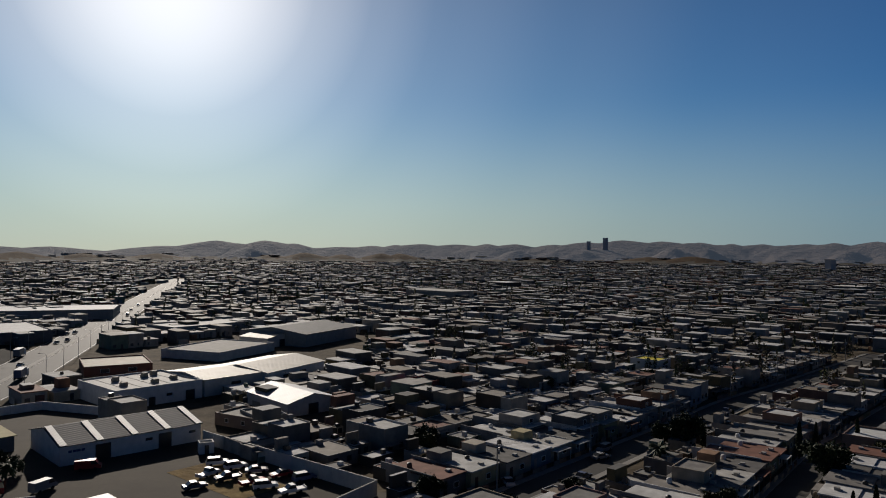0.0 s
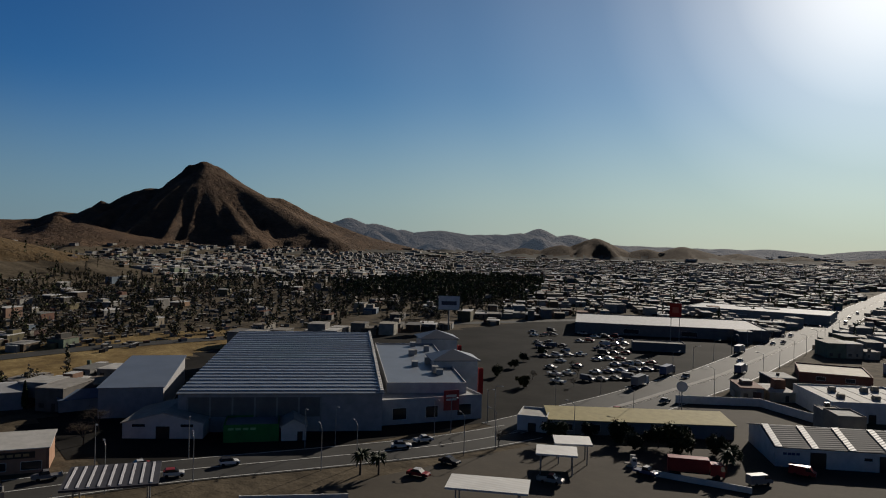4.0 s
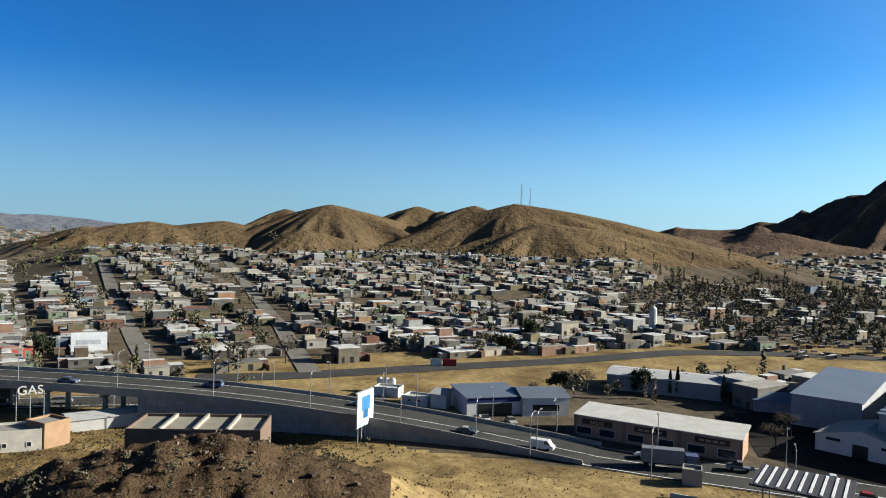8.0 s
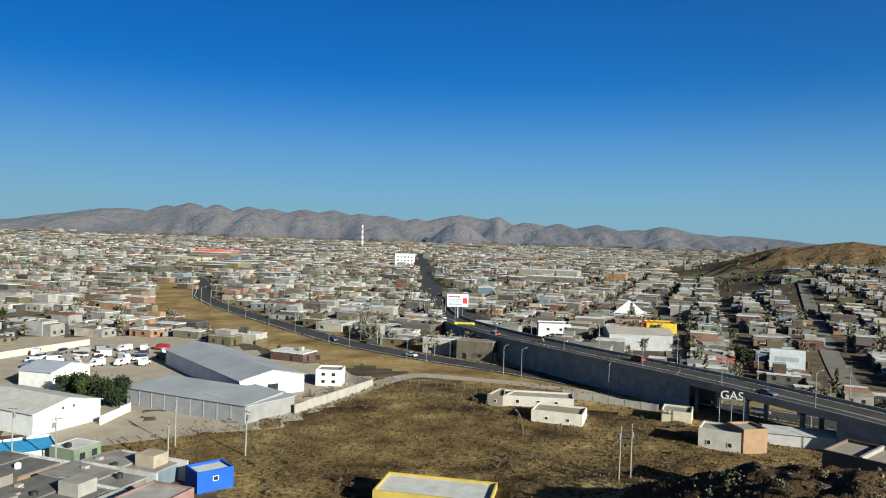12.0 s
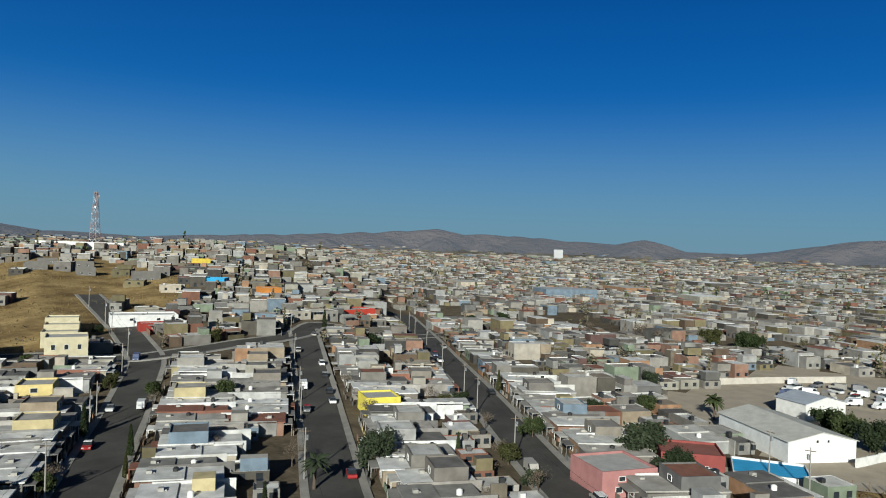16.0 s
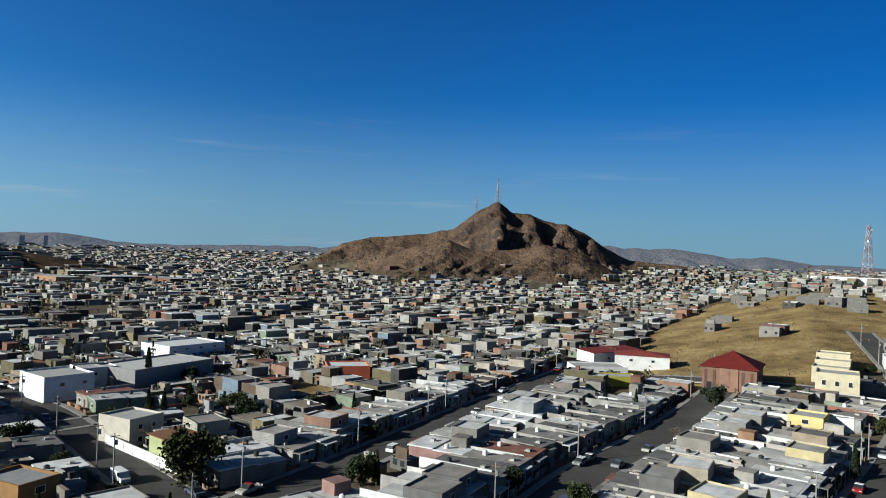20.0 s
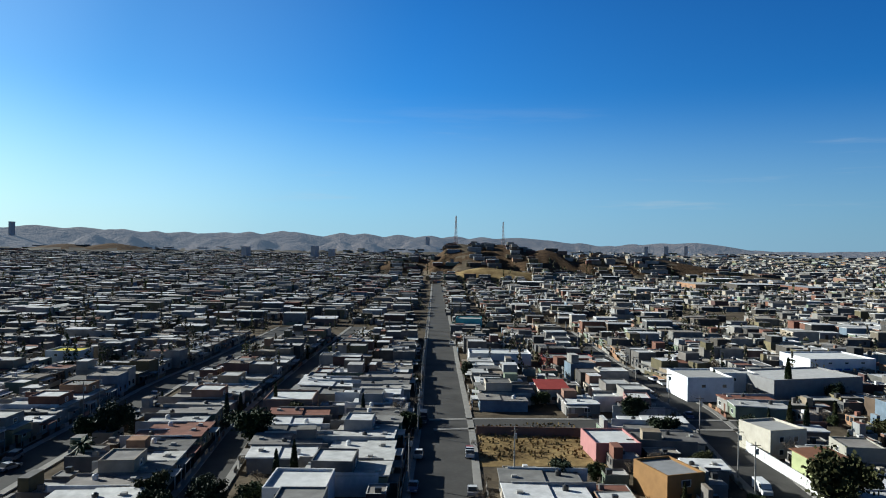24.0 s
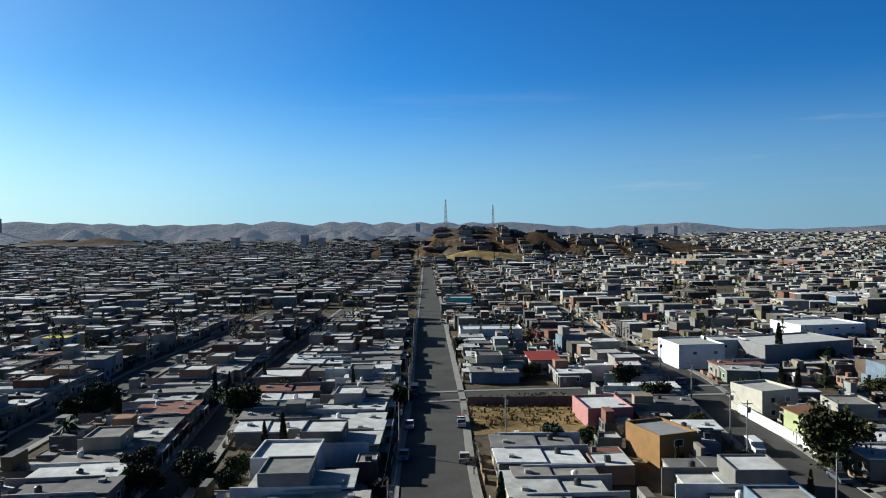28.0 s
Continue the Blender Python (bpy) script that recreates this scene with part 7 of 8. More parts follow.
# ---- sign boards, masts and lamps ----
def billboard(p, w, h, z0, turn, label, face=None, legs=2, bars=()):
    ob = new("billboard")
    ob.matrix_world = pose(p[0], p[1], ground_z(*p), 0, 0, turn)
    tagged(ob, label, "billboard")
    part("board", Shape().box(-w / 2, w / 2, -0.15, 0.15, z0, z0 + h), face or C((0.7, 0.72, 0.74)), ob)
    part("frame", Shape().box(-w / 2 - 0.15, w / 2 + 0.15, 0.16, 0.4, z0 - 0.2, z0).box(-w / 2 - 0.15, w / 2 + 0.15, 0.16, 0.4, z0 + h, z0 + h + 0.2), M["steel"], ob)
    for k in range(legs):
        x = 0 if legs == 1 else -w * 0.35 + k * w * 0.7 / (legs - 1)
        part("post", Shape().tube((x, 0.3, -1), (x, 0.3, z0 + h * 0.8), 0.35 if legs == 1 else 0.16), M["steel"], ob)
    for bx, bz, bw, bh, c in bars:
        part("print", Shape().box(bx, bx + bw, -0.2, -0.15, z0 + bz, z0 + bz + bh), C(c), ob)
    return ob


def facing(x, y):
    """The turn by which a front that faces -y looks to the middle of the place."""
    return math.degrees(math.atan2(y, x)) - 90


billboard((-142.5, -53), 7.0, 7.2, 3.4, facing(-142.5, -53) + 62, "large pale billboard with a blue balloon print on steel legs", legs=4, bars=[(-1.8, 3.2, 3.6, 3.0, (0.05, 0.2, 0.42)), (-1.0, 1.6, 2.0, 1.8, (0.03, 0.13, 0.3)), (-3.1, 0.4, 2.0, 0.6, (0.3, 0.5, 0.7))])
billboard((-194.5, -167.6), 10.5, 6, 3.4, facing(-194.5, -167.6), "white hoarding seen edge-lit among small houses", legs=5, bars=[(-3.6, 2.2, 7, 1.4, (0.45, 0.47, 0.5))])
billboard((-141, -308), 10, 6, 9.5, facing(-141, -308), "tall white billboard with grey text bars and a red disc", legs=1, bars=[(-4.4, 4.4, 5.6, 0.7, (0.4, 0.12, 0.14)), (-4.4, 3.3, 5.8, 0.45, (0.3, 0.36, 0.45)), (-4.4, 2.4, 5.2, 0.45, (0.3, 0.36, 0.45)), (-4.4, 0.7, 6.5, 0.9, (0.35, 0.42, 0.5)), (2.3, 1.6, 2.2, 2.6, (0.5, 0.05, 0.06))])
billboard((-128, -272), 8.5, 3.2, 3.5, facing(-128, -272), "bright yellow advertising board", C((0.75, 0.6, 0.02)), legs=2, bars=[(-3, 1.6, 6, 1.2, (0.15, 0.12, 0.02))])
billboard((-300, 231), 11, 7, 11, facing(-300, 231), "white store sign on a tall post with dark bars", legs=1, bars=[(-4, 2.4, 8, 2, (0.1, 0.1, 0.12))])
billboard((-207, 296), 5.5, 6.5, 13.5, facing(-207, 296), "red square store sign on tall twin posts", C((0.45, 0.04, 0.03)), legs=2, bars=[(-1.4, 2, 2.8, 2.6, (0.6, 0.15, 0.1))])
disc = new("round_sign")
disc.matrix_world = pose(-118.8, 173.6, 0, 0, 0, facing(-118.8, 173.6))
tagged(disc, "round pale sign disc on a slim post", "sign")
part("disc", Shape().tube((0, -0.1, 7.6), (0, 0.1, 7.6), 1.5, n=24), white_wall, disc)
part("post", Shape().tube((0, 0, -0.5), (0, 0, 6.2), 0.15), M["steel"], disc)
tas = new("letter_sign")
tas.matrix_world = pose(-122, -119, 0, 0, 0, facing(-122, -119))
tagged(tas, "white letter-shaped sign on thin poles", "sign")
lettering("GAS", 2.6, tas, pose(0, -0.1, 8.6, 90, 0, 0), white_wall)
part("rail", Shape().box(-3.0, 3.0, 0.0, 0.12, 8.4, 8.55), M["steel"], tas)
for x in (-2.5, 0, 2.5):
    part("post", Shape().tube((x, 0.2, -0.5), (x, 0.2, 9.2), 0.09, n=6), M["steel"], tas)


def mast(p, h, w, label, banded=True, guys=False):
    """A lattice mast of four legs and crossed braces."""
    ob = new("radio_mast")
    z = ground_z(*p)
    ob.matrix_world = pose(p[0], p[1], z, 0, 0, 20)
    tagged(ob, label, "mast")
    legs = [(-1, -1), (1, -1), (1, 1), (-1, 1)]
    t = max(0.12, h * 0.0045) if banded else 0.07

    def half(zz):
        return w / 2 * (1 - 0.72 * zz / h)

    for a, b in legs:
        part("leg", Shape().tube((a * w / 2, b * w / 2, -2), (a * half(h), b * half(h), h), t, t * 0.8, 5), M["mast_red"] if banded else M["steel"], ob)
    n = 11
    for k in range(n):
        z0, z1 = h * k / n, h * (k + 1) / n
        s = Shape()
        for j in range(4):
            (a, b), (c_, d_) = legs[j], legs[(j + 1) % 4]
            s.tube((a * half(z0), b * half(z0), z0), (c_ * half(z1), d_ * half(z1), z1), t * 0.55, n=4)
            s.tube((c_ * half(z0), d_ * half(z0), z0), (a * half(z1), b * half(z1), z1), t * 0.55, n=4)
            s.tube((a * half(z1), b * half(z1), z1), (c_ * half(z1), d_ * half(z1), z1), t * 0.5, n=4)
        part("brace", s, M["mast_white"] if k % 2 else M["mast_red"], ob)
    for zz, a in ((0.62, 0), (0.74, 120), (0.93, 240)):
        x, y = math.cos(radians(a)) * (half(h * zz) + 0.6), math.sin(radians(a)) * (half(h * zz) + 0.6)
        part("antenna", Shape().tube((x, y, h * zz), (x * 1.3, y * 1.3, h * zz), h * 0.016, n=10), M["white"], ob)
    return ob


M["mast_red"] = plain("mast_red_paint", (0.36, 0.22, 0.19), 0.6)
M["mast_white"] = plain("mast_white_paint", (0.55, 0.55, 0.56), 0.6)
mast((540, -333), 46, 7, "tall red and white lattice radio mast on the hill")
mast((1493, -140), 46, 8, "lattice mast on the rocky mountain top")
mast((1490, -95), 36, 6, "lattice mast on the rocky mountain top")
mast((806, 820), 46, 4.5, "slim lattice mast on the housing hill")
mast((858, 766), 36, 4, "slim lattice mast on the housing hill")
for az, d, h in ((98.7, 962, 34), (98.0, 965, 30)):
    p = (-d * math.sin(radians(az)), d * math.cos(radians(az)))
    mast(p, h, 2.2, "thin lattice mast on the bare brown hill", False)
p = (-721.9 * 0.98, -2388.7 * 0.98)
chim = new("chimney")
chim.matrix_world = pose(*p, ground_z(*p))
tagged(chim, "tall red and white banded factory chimney", "chimney")
for k in range(8):
    part("band", Shape().tube((0, 0, k * 9 - 1), (0, 0, k * 9 + 8), 5.2 - k * 0.25, 5.0 - k * 0.25, 14), M["mast_white"] if k % 2 else M["mast_red"], chim)
wt_ = new("water_tower")
wt_.matrix_world = pose(-346.8, 10.4, ground_z(-346.8, 10.4))
tagged(wt_, "slim pale concrete water tower among trees", "tower")
part("shaft", Shape().tube((0, 0, -1), (0, 0, 11), 1.8, 1.7, 14), C((0.55, 0.53, 0.5)), wt_)
part("dome", Shape().tube((0, 0, 11), (0, 0, 12.5), 1.9, 0.5, 14), C((0.6, 0.58, 0.55)), wt_)
for az, d, w, h in ((347.2, 4200, 26, 70), (348.5, 4200, 20, 50), (331.5, 2500, 28, 34), (326.3, 2500, 26, 40), (325.0, 2550, 24, 30), (203.2, 2900, 40, 40), (317.5, 3800, 22, 42), (300.5, 4000, 24, 60), (299.0, 4100, 30, 44), (297.6, 4000, 24, 48)):
    x, y = -d * math.sin(radians(az)), d * math.cos(radians(az))
    tb = building("tower_block", (x - w * 0.4, y - w * 0.2), (x + w * 0.4, y + w * 0.2), w * 0.7, h, "distant pale tower block on the plain", "building", C((0.42, 0.42, 0.43)))


def street_lamp(h=8.5):
    ob = new("street_lamp")
    tagged(ob, "slim grey steel street lamp with one curved arm", "street lamp", "street lamps")
    part("pole", Shape().tube((0, 0, -1), (0, 0, h), 0.11, 0.07, 7), M["steel"], ob)
    part("arm", Shape().tube((0, 0, h - 0.3), (0.9, 0, h + 0.35), 0.05, n=6).tube((0.9, 0, h + 0.35), (2.1, 0, h + 0.45), 0.05, n=6), M["steel"], ob)
    part("lamp_head", Shape().box(1.9, 2.7, -0.16, 0.16, h + 0.36, h + 0.52), M["steel"], ob)
    return ob


def utility_pole(h=9.5):
    ob = new("utility_pole")
    tagged(ob, "pale concrete utility pole with wooden crossarm", "utility pole", "utility poles")
    part("pole", Shape().tube((0, 0, -1), (0, 0, h), 0.16, 0.1, 8), M["concrete"], ob)
    part("crossarm", Shape().box(-0.9, 0.9, -0.06, 0.06, h - 0.7, h - 0.58), M["wood"], ob)
    part("transformer", Shape().tube((0.35, 0, h - 2.2), (0.35, 0, h - 1.3), 0.24, n=10), M["steel"], ob)
    return ob


lamp0, pole0 = street_lamp(), utility_pole()
lamp0.matrix_world = pose(-139, 120, 0)
pole0.matrix_world = pose(103, 93, 0)
lines = []
for name, gap, kinds in (("avenue", 26, "l"), ("hill_road", 24, "l"), ("lower_road", 30, "l"), ("main_street", 34, "p"), ("street_b", 30, "p"), ("row_street_0", 44, "p"), ("row_street_1", 42, "p"), ("row_street_2", 44, "p"), ("row_street_3", 42, "p"), ("row_street_4", 34, "p"), ("street_c", 36, "p"), ("boulevard", 40, "l")):
    width, line = ROADS[name]
    k, last = 0, None
    for (ax, ay), (bx, by) in zip(line, line[1:]):
        L = math.hypot(bx - ax, by - ay)
        ux, uy = (bx - ax) / L, (by - ay) / L
        s = 6.0
        while s < L:
            for sgn in (1, -1):
                x, y = ax + ux * s - uy * sgn * (width / 2 + 0.6), ay + uy * s + ux * sgn * (width / 2 + 0.6)
                if math.hypot(x, y) > 480 or (sgn < 0 and "p" in kinds and "l" not in kinds):
                    continue
                is_pole = "p" in kinds and sgn > 0
                turn = math.degrees(math.atan2(uy, ux)) + (-90 if sgn > 0 else 90)
                clone(pole0 if is_pole else lamp0, pose(x, y, ground_z(x, y), 0, 0, turn))
                if is_pole:
                    top = Vector((x, y, ground_z(x, y) + 8.9))
                    if last is not None and (last - top).length < 60:
                        lines.append((last, top))
                    last = top
            s += gap
            k += 1
for (x0, y0, z0), n0 in zip(dense[8::5], nrm[8::5]):
    for sgn in (1, -1):
        q = (x0 + n0[0] * 7.3 * sgn, y0 + n0[1] * 7.3 * sgn)
        clone(lamp0, pose(q[0], q[1], max(z0, 0.2) - 0.2, 0, 0, math.degrees(math.atan2(n0[1], n0[0])) + (180 if sgn > 0 else 0)))
for p, q in lines:
    ob = new("power_line")
    tagged(ob, "pair of dark sagging power cables between poles", "cable", "power lines")
    for o in (-0.7, 0.7):
        d = (q - p).normalized()
        side_v = Vector((-d.y, d.x, 0)) * o
        s = Shape()
        pts = [p.lerp(q, k / 6) + side_v - Vector((0, 0, 1.1 * (1 - (2 * k / 6 - 1) ** 2))) for k in range(7)]
        ring_v = [c_ + v_ for c_ in pts for v_ in (Vector((0, 0, 0.024)), side_v * 0.03, side_v * -0.03)]
        s.add(ring_v, [(3 * k + j, 3 * k + (j + 1) % 3, 3 * k + 3 + (j + 1) % 3, 3 * k + 3 + j) for k in range(6) for j in range(3)])
        part("cable", s, M["tyre"], ob)


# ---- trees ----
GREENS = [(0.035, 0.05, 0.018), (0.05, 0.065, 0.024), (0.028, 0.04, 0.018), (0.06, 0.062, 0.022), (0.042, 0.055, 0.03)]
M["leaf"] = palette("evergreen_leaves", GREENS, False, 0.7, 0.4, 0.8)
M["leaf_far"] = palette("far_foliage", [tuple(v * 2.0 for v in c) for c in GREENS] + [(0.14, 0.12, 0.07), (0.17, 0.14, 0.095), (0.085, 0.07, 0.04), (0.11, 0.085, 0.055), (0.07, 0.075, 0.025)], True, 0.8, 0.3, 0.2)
M["bark"] = plain("bark", (0.11, 0.085, 0.065), 0.95, 0, 0.3, 2.0)
M["twig"] = plain("winter_twigs", (0.17, 0.135, 0.1), 0.95, 0, 0.3, 1.0)
M["straw"] = palette("straw_tufts", [(0.28, 0.2, 0.09), (0.23, 0.16, 0.07), (0.32, 0.23, 0.1), (0.18, 0.13, 0.06)], True, 0.95, 0.2, 0.5)
M["stone"] = palette("loose_stones", [(0.13, 0.085, 0.055), (0.18, 0.12, 0.08), (0.09, 0.062, 0.043), (0.21, 0.15, 0.105)], True, 0.95, 0.3, 0.8)


def leaves(centres, size, r):
    """Small four-cornered leaves turned at random about their centres."""
    n = len(centres)
    a = r.normal(size=(n, 3))
    a /= np.linalg.norm(a, axis=1)[:, None]
    b = np.cross(a, r.normal(size=(n, 3)))
    b /= np.linalg.norm(b, axis=1)[:, None]
    s = (size * r.uniform(0.6, 1.4, n))[:, None]
    a, b = a * s, b * s * 0.7
    v = np.stack([centres - a - b, centres + a - b * 0.6, centres + a + b, centres - a * 0.7 + b], 1).reshape(-1, 3)
    return v, np.arange(4 * n).reshape(-1, 4)


def crown_points(kind, n, r):
    if kind == "cypress":
        z = r.random(n) ** 0.8
        rad = (1.05 * (1 - z) ** 0.7 * np.minimum(1, z * 8 + 0.3) + 0.05) * (0.6 + 0.5 * r.random(n))
        ang_ = r.uniform(0, 2 * np.pi, n)
        return np.stack([rad * np.cos(ang_), rad * np.sin(ang_), 0.7 + z * 8.6], -1)
    clumps = r.normal(size=(16, 3)) * (1.35, 1.35, 1.05) + (0, 0, 3.5)
    which = r.integers(0, 16, n)
    return clumps[which] + r.normal(size=(n, 3)) * 0.52


def tree(kind, seed):
    r = np.random.default_rng(seed)
    ob = new({"cypress": "cypress_tree", "round": "tree", "bare": "bare_tree", "palm": "palm_tree"}[kind])
    s = Shape()
    if kind in ("round", "cypress"):
        tagged(ob, "dark green evergreen tree with dense uneven crown" if kind == "round" else "tall narrow dark green cypress", "tree", "trees among the houses")
        pts = crown_points(kind, 5600 if kind == "round" else 2600, r)
        top = 3.2 if kind == "round" else 6.0
        s.tube((0, 0, -0.5), (0.1, 0, top), 0.2, 0.1, 7)
        for k in range(5 if kind == "round" else 0):
            a_ = k * 1.26 + 0.4
            s.tube((0.05, 0, 1.8 + 0.2 * k), (1.2 * math.cos(a_), 1.2 * math.sin(a_), 3.4 + 0.3 * k), 0.09, 0.03, 5)
        part("trunk", s, M["bark"], ob)
        v, f = leaves(pts, 0.19 if kind == "round" else 0.15, r)
        part("crown", mesh_from("crown", v, f, [M["leaf"]]), None, ob)
    elif kind == "bare":
        tagged(ob, "leafless grey-brown winter tree with fine twigs", "tree", "bare trees among the houses")
        tips = []

        def grow(p, d, length, rad, level):
            q = p + d * length
            s.tube(p, q, rad, rad * 0.65, 5 if level < 2 else 3)
            if level == 4:
                tips.append(q)
                return
            for _ in range(3):
                nd = (d + Vector(r.normal(size=3)) * 0.55 + Vector((0, 0, 0.15))).normalized()
                grow(q, nd, length * r.uniform(0.6, 0.85), rad * 0.6, level + 1)

        grow(Vector((0, 0, -0.4)), Vector((0, 0, 1)), 1.9, 0.2, 0)
        part("trunk", s, M["bark"], ob)
        c = np.repeat(np.array([tuple(t_) for t_ in tips]), 8, 0)
        v, f = leaves(c + r.normal(size=c.shape) * 0.4, 0.16, r)
        v = v.reshape(-1, 4, 3)
        v[:, 2:] = v[:, :2][:, ::-1] + (v[:, 2:] - v[:, :2][:, ::-1]) * 0.25
        part("twigs", mesh_from("twigs", v.reshape(-1, 3), f, [M["twig"]]), None, ob)
    else:
        tagged(ob, "palm with a shaggy crown of drooping fronds", "palm tree", "palms")
        s.tube((0, 0, -0.4), (0.15, 0.1, 4.6), 0.28, 0.2, 8)
        part("trunk", s, M["bark"], ob)
        vs, fs = [], []
        for k in range(46):
            a_ = r.uniform(0, 2 * np.pi)
            up = r.uniform(-0.5, 1.1)
            w = Vector((-math.sin(a_), math.cos(a_), 0))
            prev = None
            for j in range(6):
                t_ = j / 5
                rad = 2.3 * t_
                z = 4.6 + up * rad * 0.9 - 0.75 * t_ * t_ * 1.8
                c = Vector((math.cos(a_) * rad + 0.15, math.sin(a_) * rad + 0.1, z))
                half_w = 0.34 * math.sin(math.pi * min(1, t_ * 0.9 + 0.08)) + 0.02
                vs += [c - w * half_w - Vector((0, 0, half_w * 0.5)), c, c + w * half_w - Vector((0, 0, half_w * 0.5))]
                n = len(vs)
                if prev is not None:
                    fs += [(prev, prev + 1, n - 2, n - 3), (prev + 1, prev + 2, n - 1, n - 2)]
                prev = n - 3
        part("crown", mesh_from("crown", np.array([tuple(v_) for v_ in vs]), np.array(fs), [M["leaf"]]), None, ob)
    return ob


TREES = {}
tr = random.Random(21)


def plant(kind, x, y, scale=1.0):
    key = (kind, tr.randrange(2))
    m = pose(x, y, ground_z(x, y), 0, 0, tr.uniform(0, 360)) @ Matrix.Diagonal((scale * tr.uniform(0.9, 1.1), scale * tr.uniform(0.9, 1.1), scale, 1))
    if key not in TREES:
        TREES[key] = tree(kind, 30 + key[1] * 7 + len(kind))
        TREES[key].matrix_world = m
    else:
        ob = clone(TREES[key], Matrix())
        ob.matrix_world = m


for x, y, s in ((128, 45, 1.5), (77, 144, 1.2), (57, 166, 1.2), (62, 208, 1.0), (147, 87, 0.9), (58, 110, 0.8), (55, 120, 0.7), (48, 123, 0.8), (159, 102, 0.9), (52, 168, 1.0)):
    plant("round", x, y, s)
for x, y, s in ((217, 87, 1.3), (173, 70, 0.9), (175, 67, 0.9), (79, 159, 0.9), (97, 168, 0.8), (109, 147, 0.7), (208, 105, 0.8), (198, -56, 0.8), (124, -83, 0.7), (196, -219, 0.9)):
    plant("cypress", x, y, s)
for x, y, s in ((46, 151, 1.0), (84, -91, 1.1), (39, -193, 1.2), (-121, 72, 0.9), (-119, 75, 0.8), (-81, 134, 1.0)):
    plant("palm", x, y, s)
for x, y, s in ((43, -145, 1.4), (82, -106, 1.1), (145, -124, 1.0), (160, -114, 0.8), (205, -81, 1.0), (194, -334, 1.0), (184, -353, 1.0), (70, -174, 0.7), (69, -147, 0.8), (9, -188, 1.1), (4, -184, 1.1), (71, -341, 1.4), (58, -344, 1.5), (53, -339, 1.3), (14, -199, 0.9)):
    plant("round", x, y, s)
for x, y, s in ((115, 140, 1.0), (94, 92, 0.5), (104, -344, 1.5), (112, -93, 0.8), (126, -332, 1.4), (103, -338, 1.4), (94, -336, 1.3), (-97, -312, 1.6), (-209, -120, 1.5), (-218, -110, 1.6), (-254, -64, 1.1), (-278, -54, 1.2), (-240, -95, 1.2), (-208, -200, 1.0), (-141, -91, 0.6), (-170, 32, 0.9), (-212, -15, 1.1), (-211, -11, 1.1), (-180, 37, 1.0), (-121, 108, 0.7)):
    plant("bare", x, y, s)
for x, y, s in ((-310, -41, 1.2), (-199, -190, 1.0), (-309, -187, 1.1), (-216, 4, 1.0), (-270, -45, 1.0), (-212, -19, 0.9), (-116, 121, 0.8), (-95, 138, 1.0), (-101, 139, 0.9)):
    plant("round", x, y, s)
for x, y, s in ((-258, -270, 0.9), (-298, -127, 1.1), (-215, 12, 0.8), (-215, 14, 0.9), (-212, 26, 0.8)):
    plant("cypress", x, y, s)
for x, y, s in ((-168, 160, 0.6), (-176, 172, 0.55), (-186, 165, 0.6), (-160, 175, 0.5), (-196, 182, 0.6), (-172, 190, 0.55), (-184, 200, 0.6), (-206, 196, 0.6), (-152, 196, 0.5), (-215, 215, 0.6)):
    plant(tr.choice(["bare", "round"]), x, y, s)
for x, y, s in ((-116, 132, 0.6), (-108, 134, 0.75), (-103, 133, 0.6), (-96, 141, 0.8), (-90, 145, 0.65), (-85, 143, 0.6)):
    plant("round", x, y, s)
n_try = 0
placed = 0
while placed < 135 and n_try < 4000:
    n_try += 1
    az_, r_ = radians(tr.uniform(186, 362)), tr.uniform(95, 300)
    x, y = -r_ * math.sin(az_), r_ * math.cos(az_)
    if is_free(x, y, 1, 0, 1.0, 1.0) and CLEAR[cell(x, y)] > 0.8 and not SHUT[cell(x, y)]:
        plant(tr.choice(["round", "round", "cypress", "bare"]), x, y, tr.uniform(0.5, 0.85))
        placed += 1

# far trees, joined
fr = np.random.default_rng(77)


def far_trees(x, y, tall, label, quads=22, leaf=1.0, material="leaf_far", size=(3.0, 6.5)):
    """Joined trees: each crown is a handful of clumps of small leaves on a short stem; cypresses are narrow spires."""
    n = len(x)
    z = terrain(x, y)
    h = fr.uniform(*size, n) * np.where(tall, 1.4, 1.0)
    wid = np.where(tall, h * 0.1, h * fr.uniform(0.22, 0.36, n))
    zz = fr.random((n, quads))
    u = fr.normal(size=(n, quads, 3))
    clump = fr.normal(size=(n, 7, 3)) * 0.4
    pick = np.take_along_axis(clump, fr.integers(0, 7, (n, quads))[:, :, None].repeat(3, 2), 1)
    spire = ((1 - zz) ** 0.8 + 0.08) * 0.7
    ox = np.where(tall[:, None], u[:, :, 0] * spire, pick[:, :, 0] + u[:, :, 0] * 0.38) * wid[:, None]
    oy = np.where(tall[:, None], u[:, :, 1] * spire, pick[:, :, 1] + u[:, :, 1] * 0.38) * wid[:, None]
    oz = np.where(tall[:, None], 0.3 + zz * h[:, None], h[:, None] * 0.58 + (pick[:, :, 2] + u[:, :, 2] * 0.4) * h[:, None] * 0.3)
    c = np.stack([x[:, None] + ox, y[:, None] + oy, z[:, None] + np.maximum(oz, 0.15)], -1)
    v, f = leaves(c.reshape(-1, 3), np.repeat(np.where(tall, 0.4, 0.5) * leaf * h / 5, quads), fr)
    thing("far_trees", mesh_from("far_trees", v, f, [M[material]]), label, "trees", "stuff")


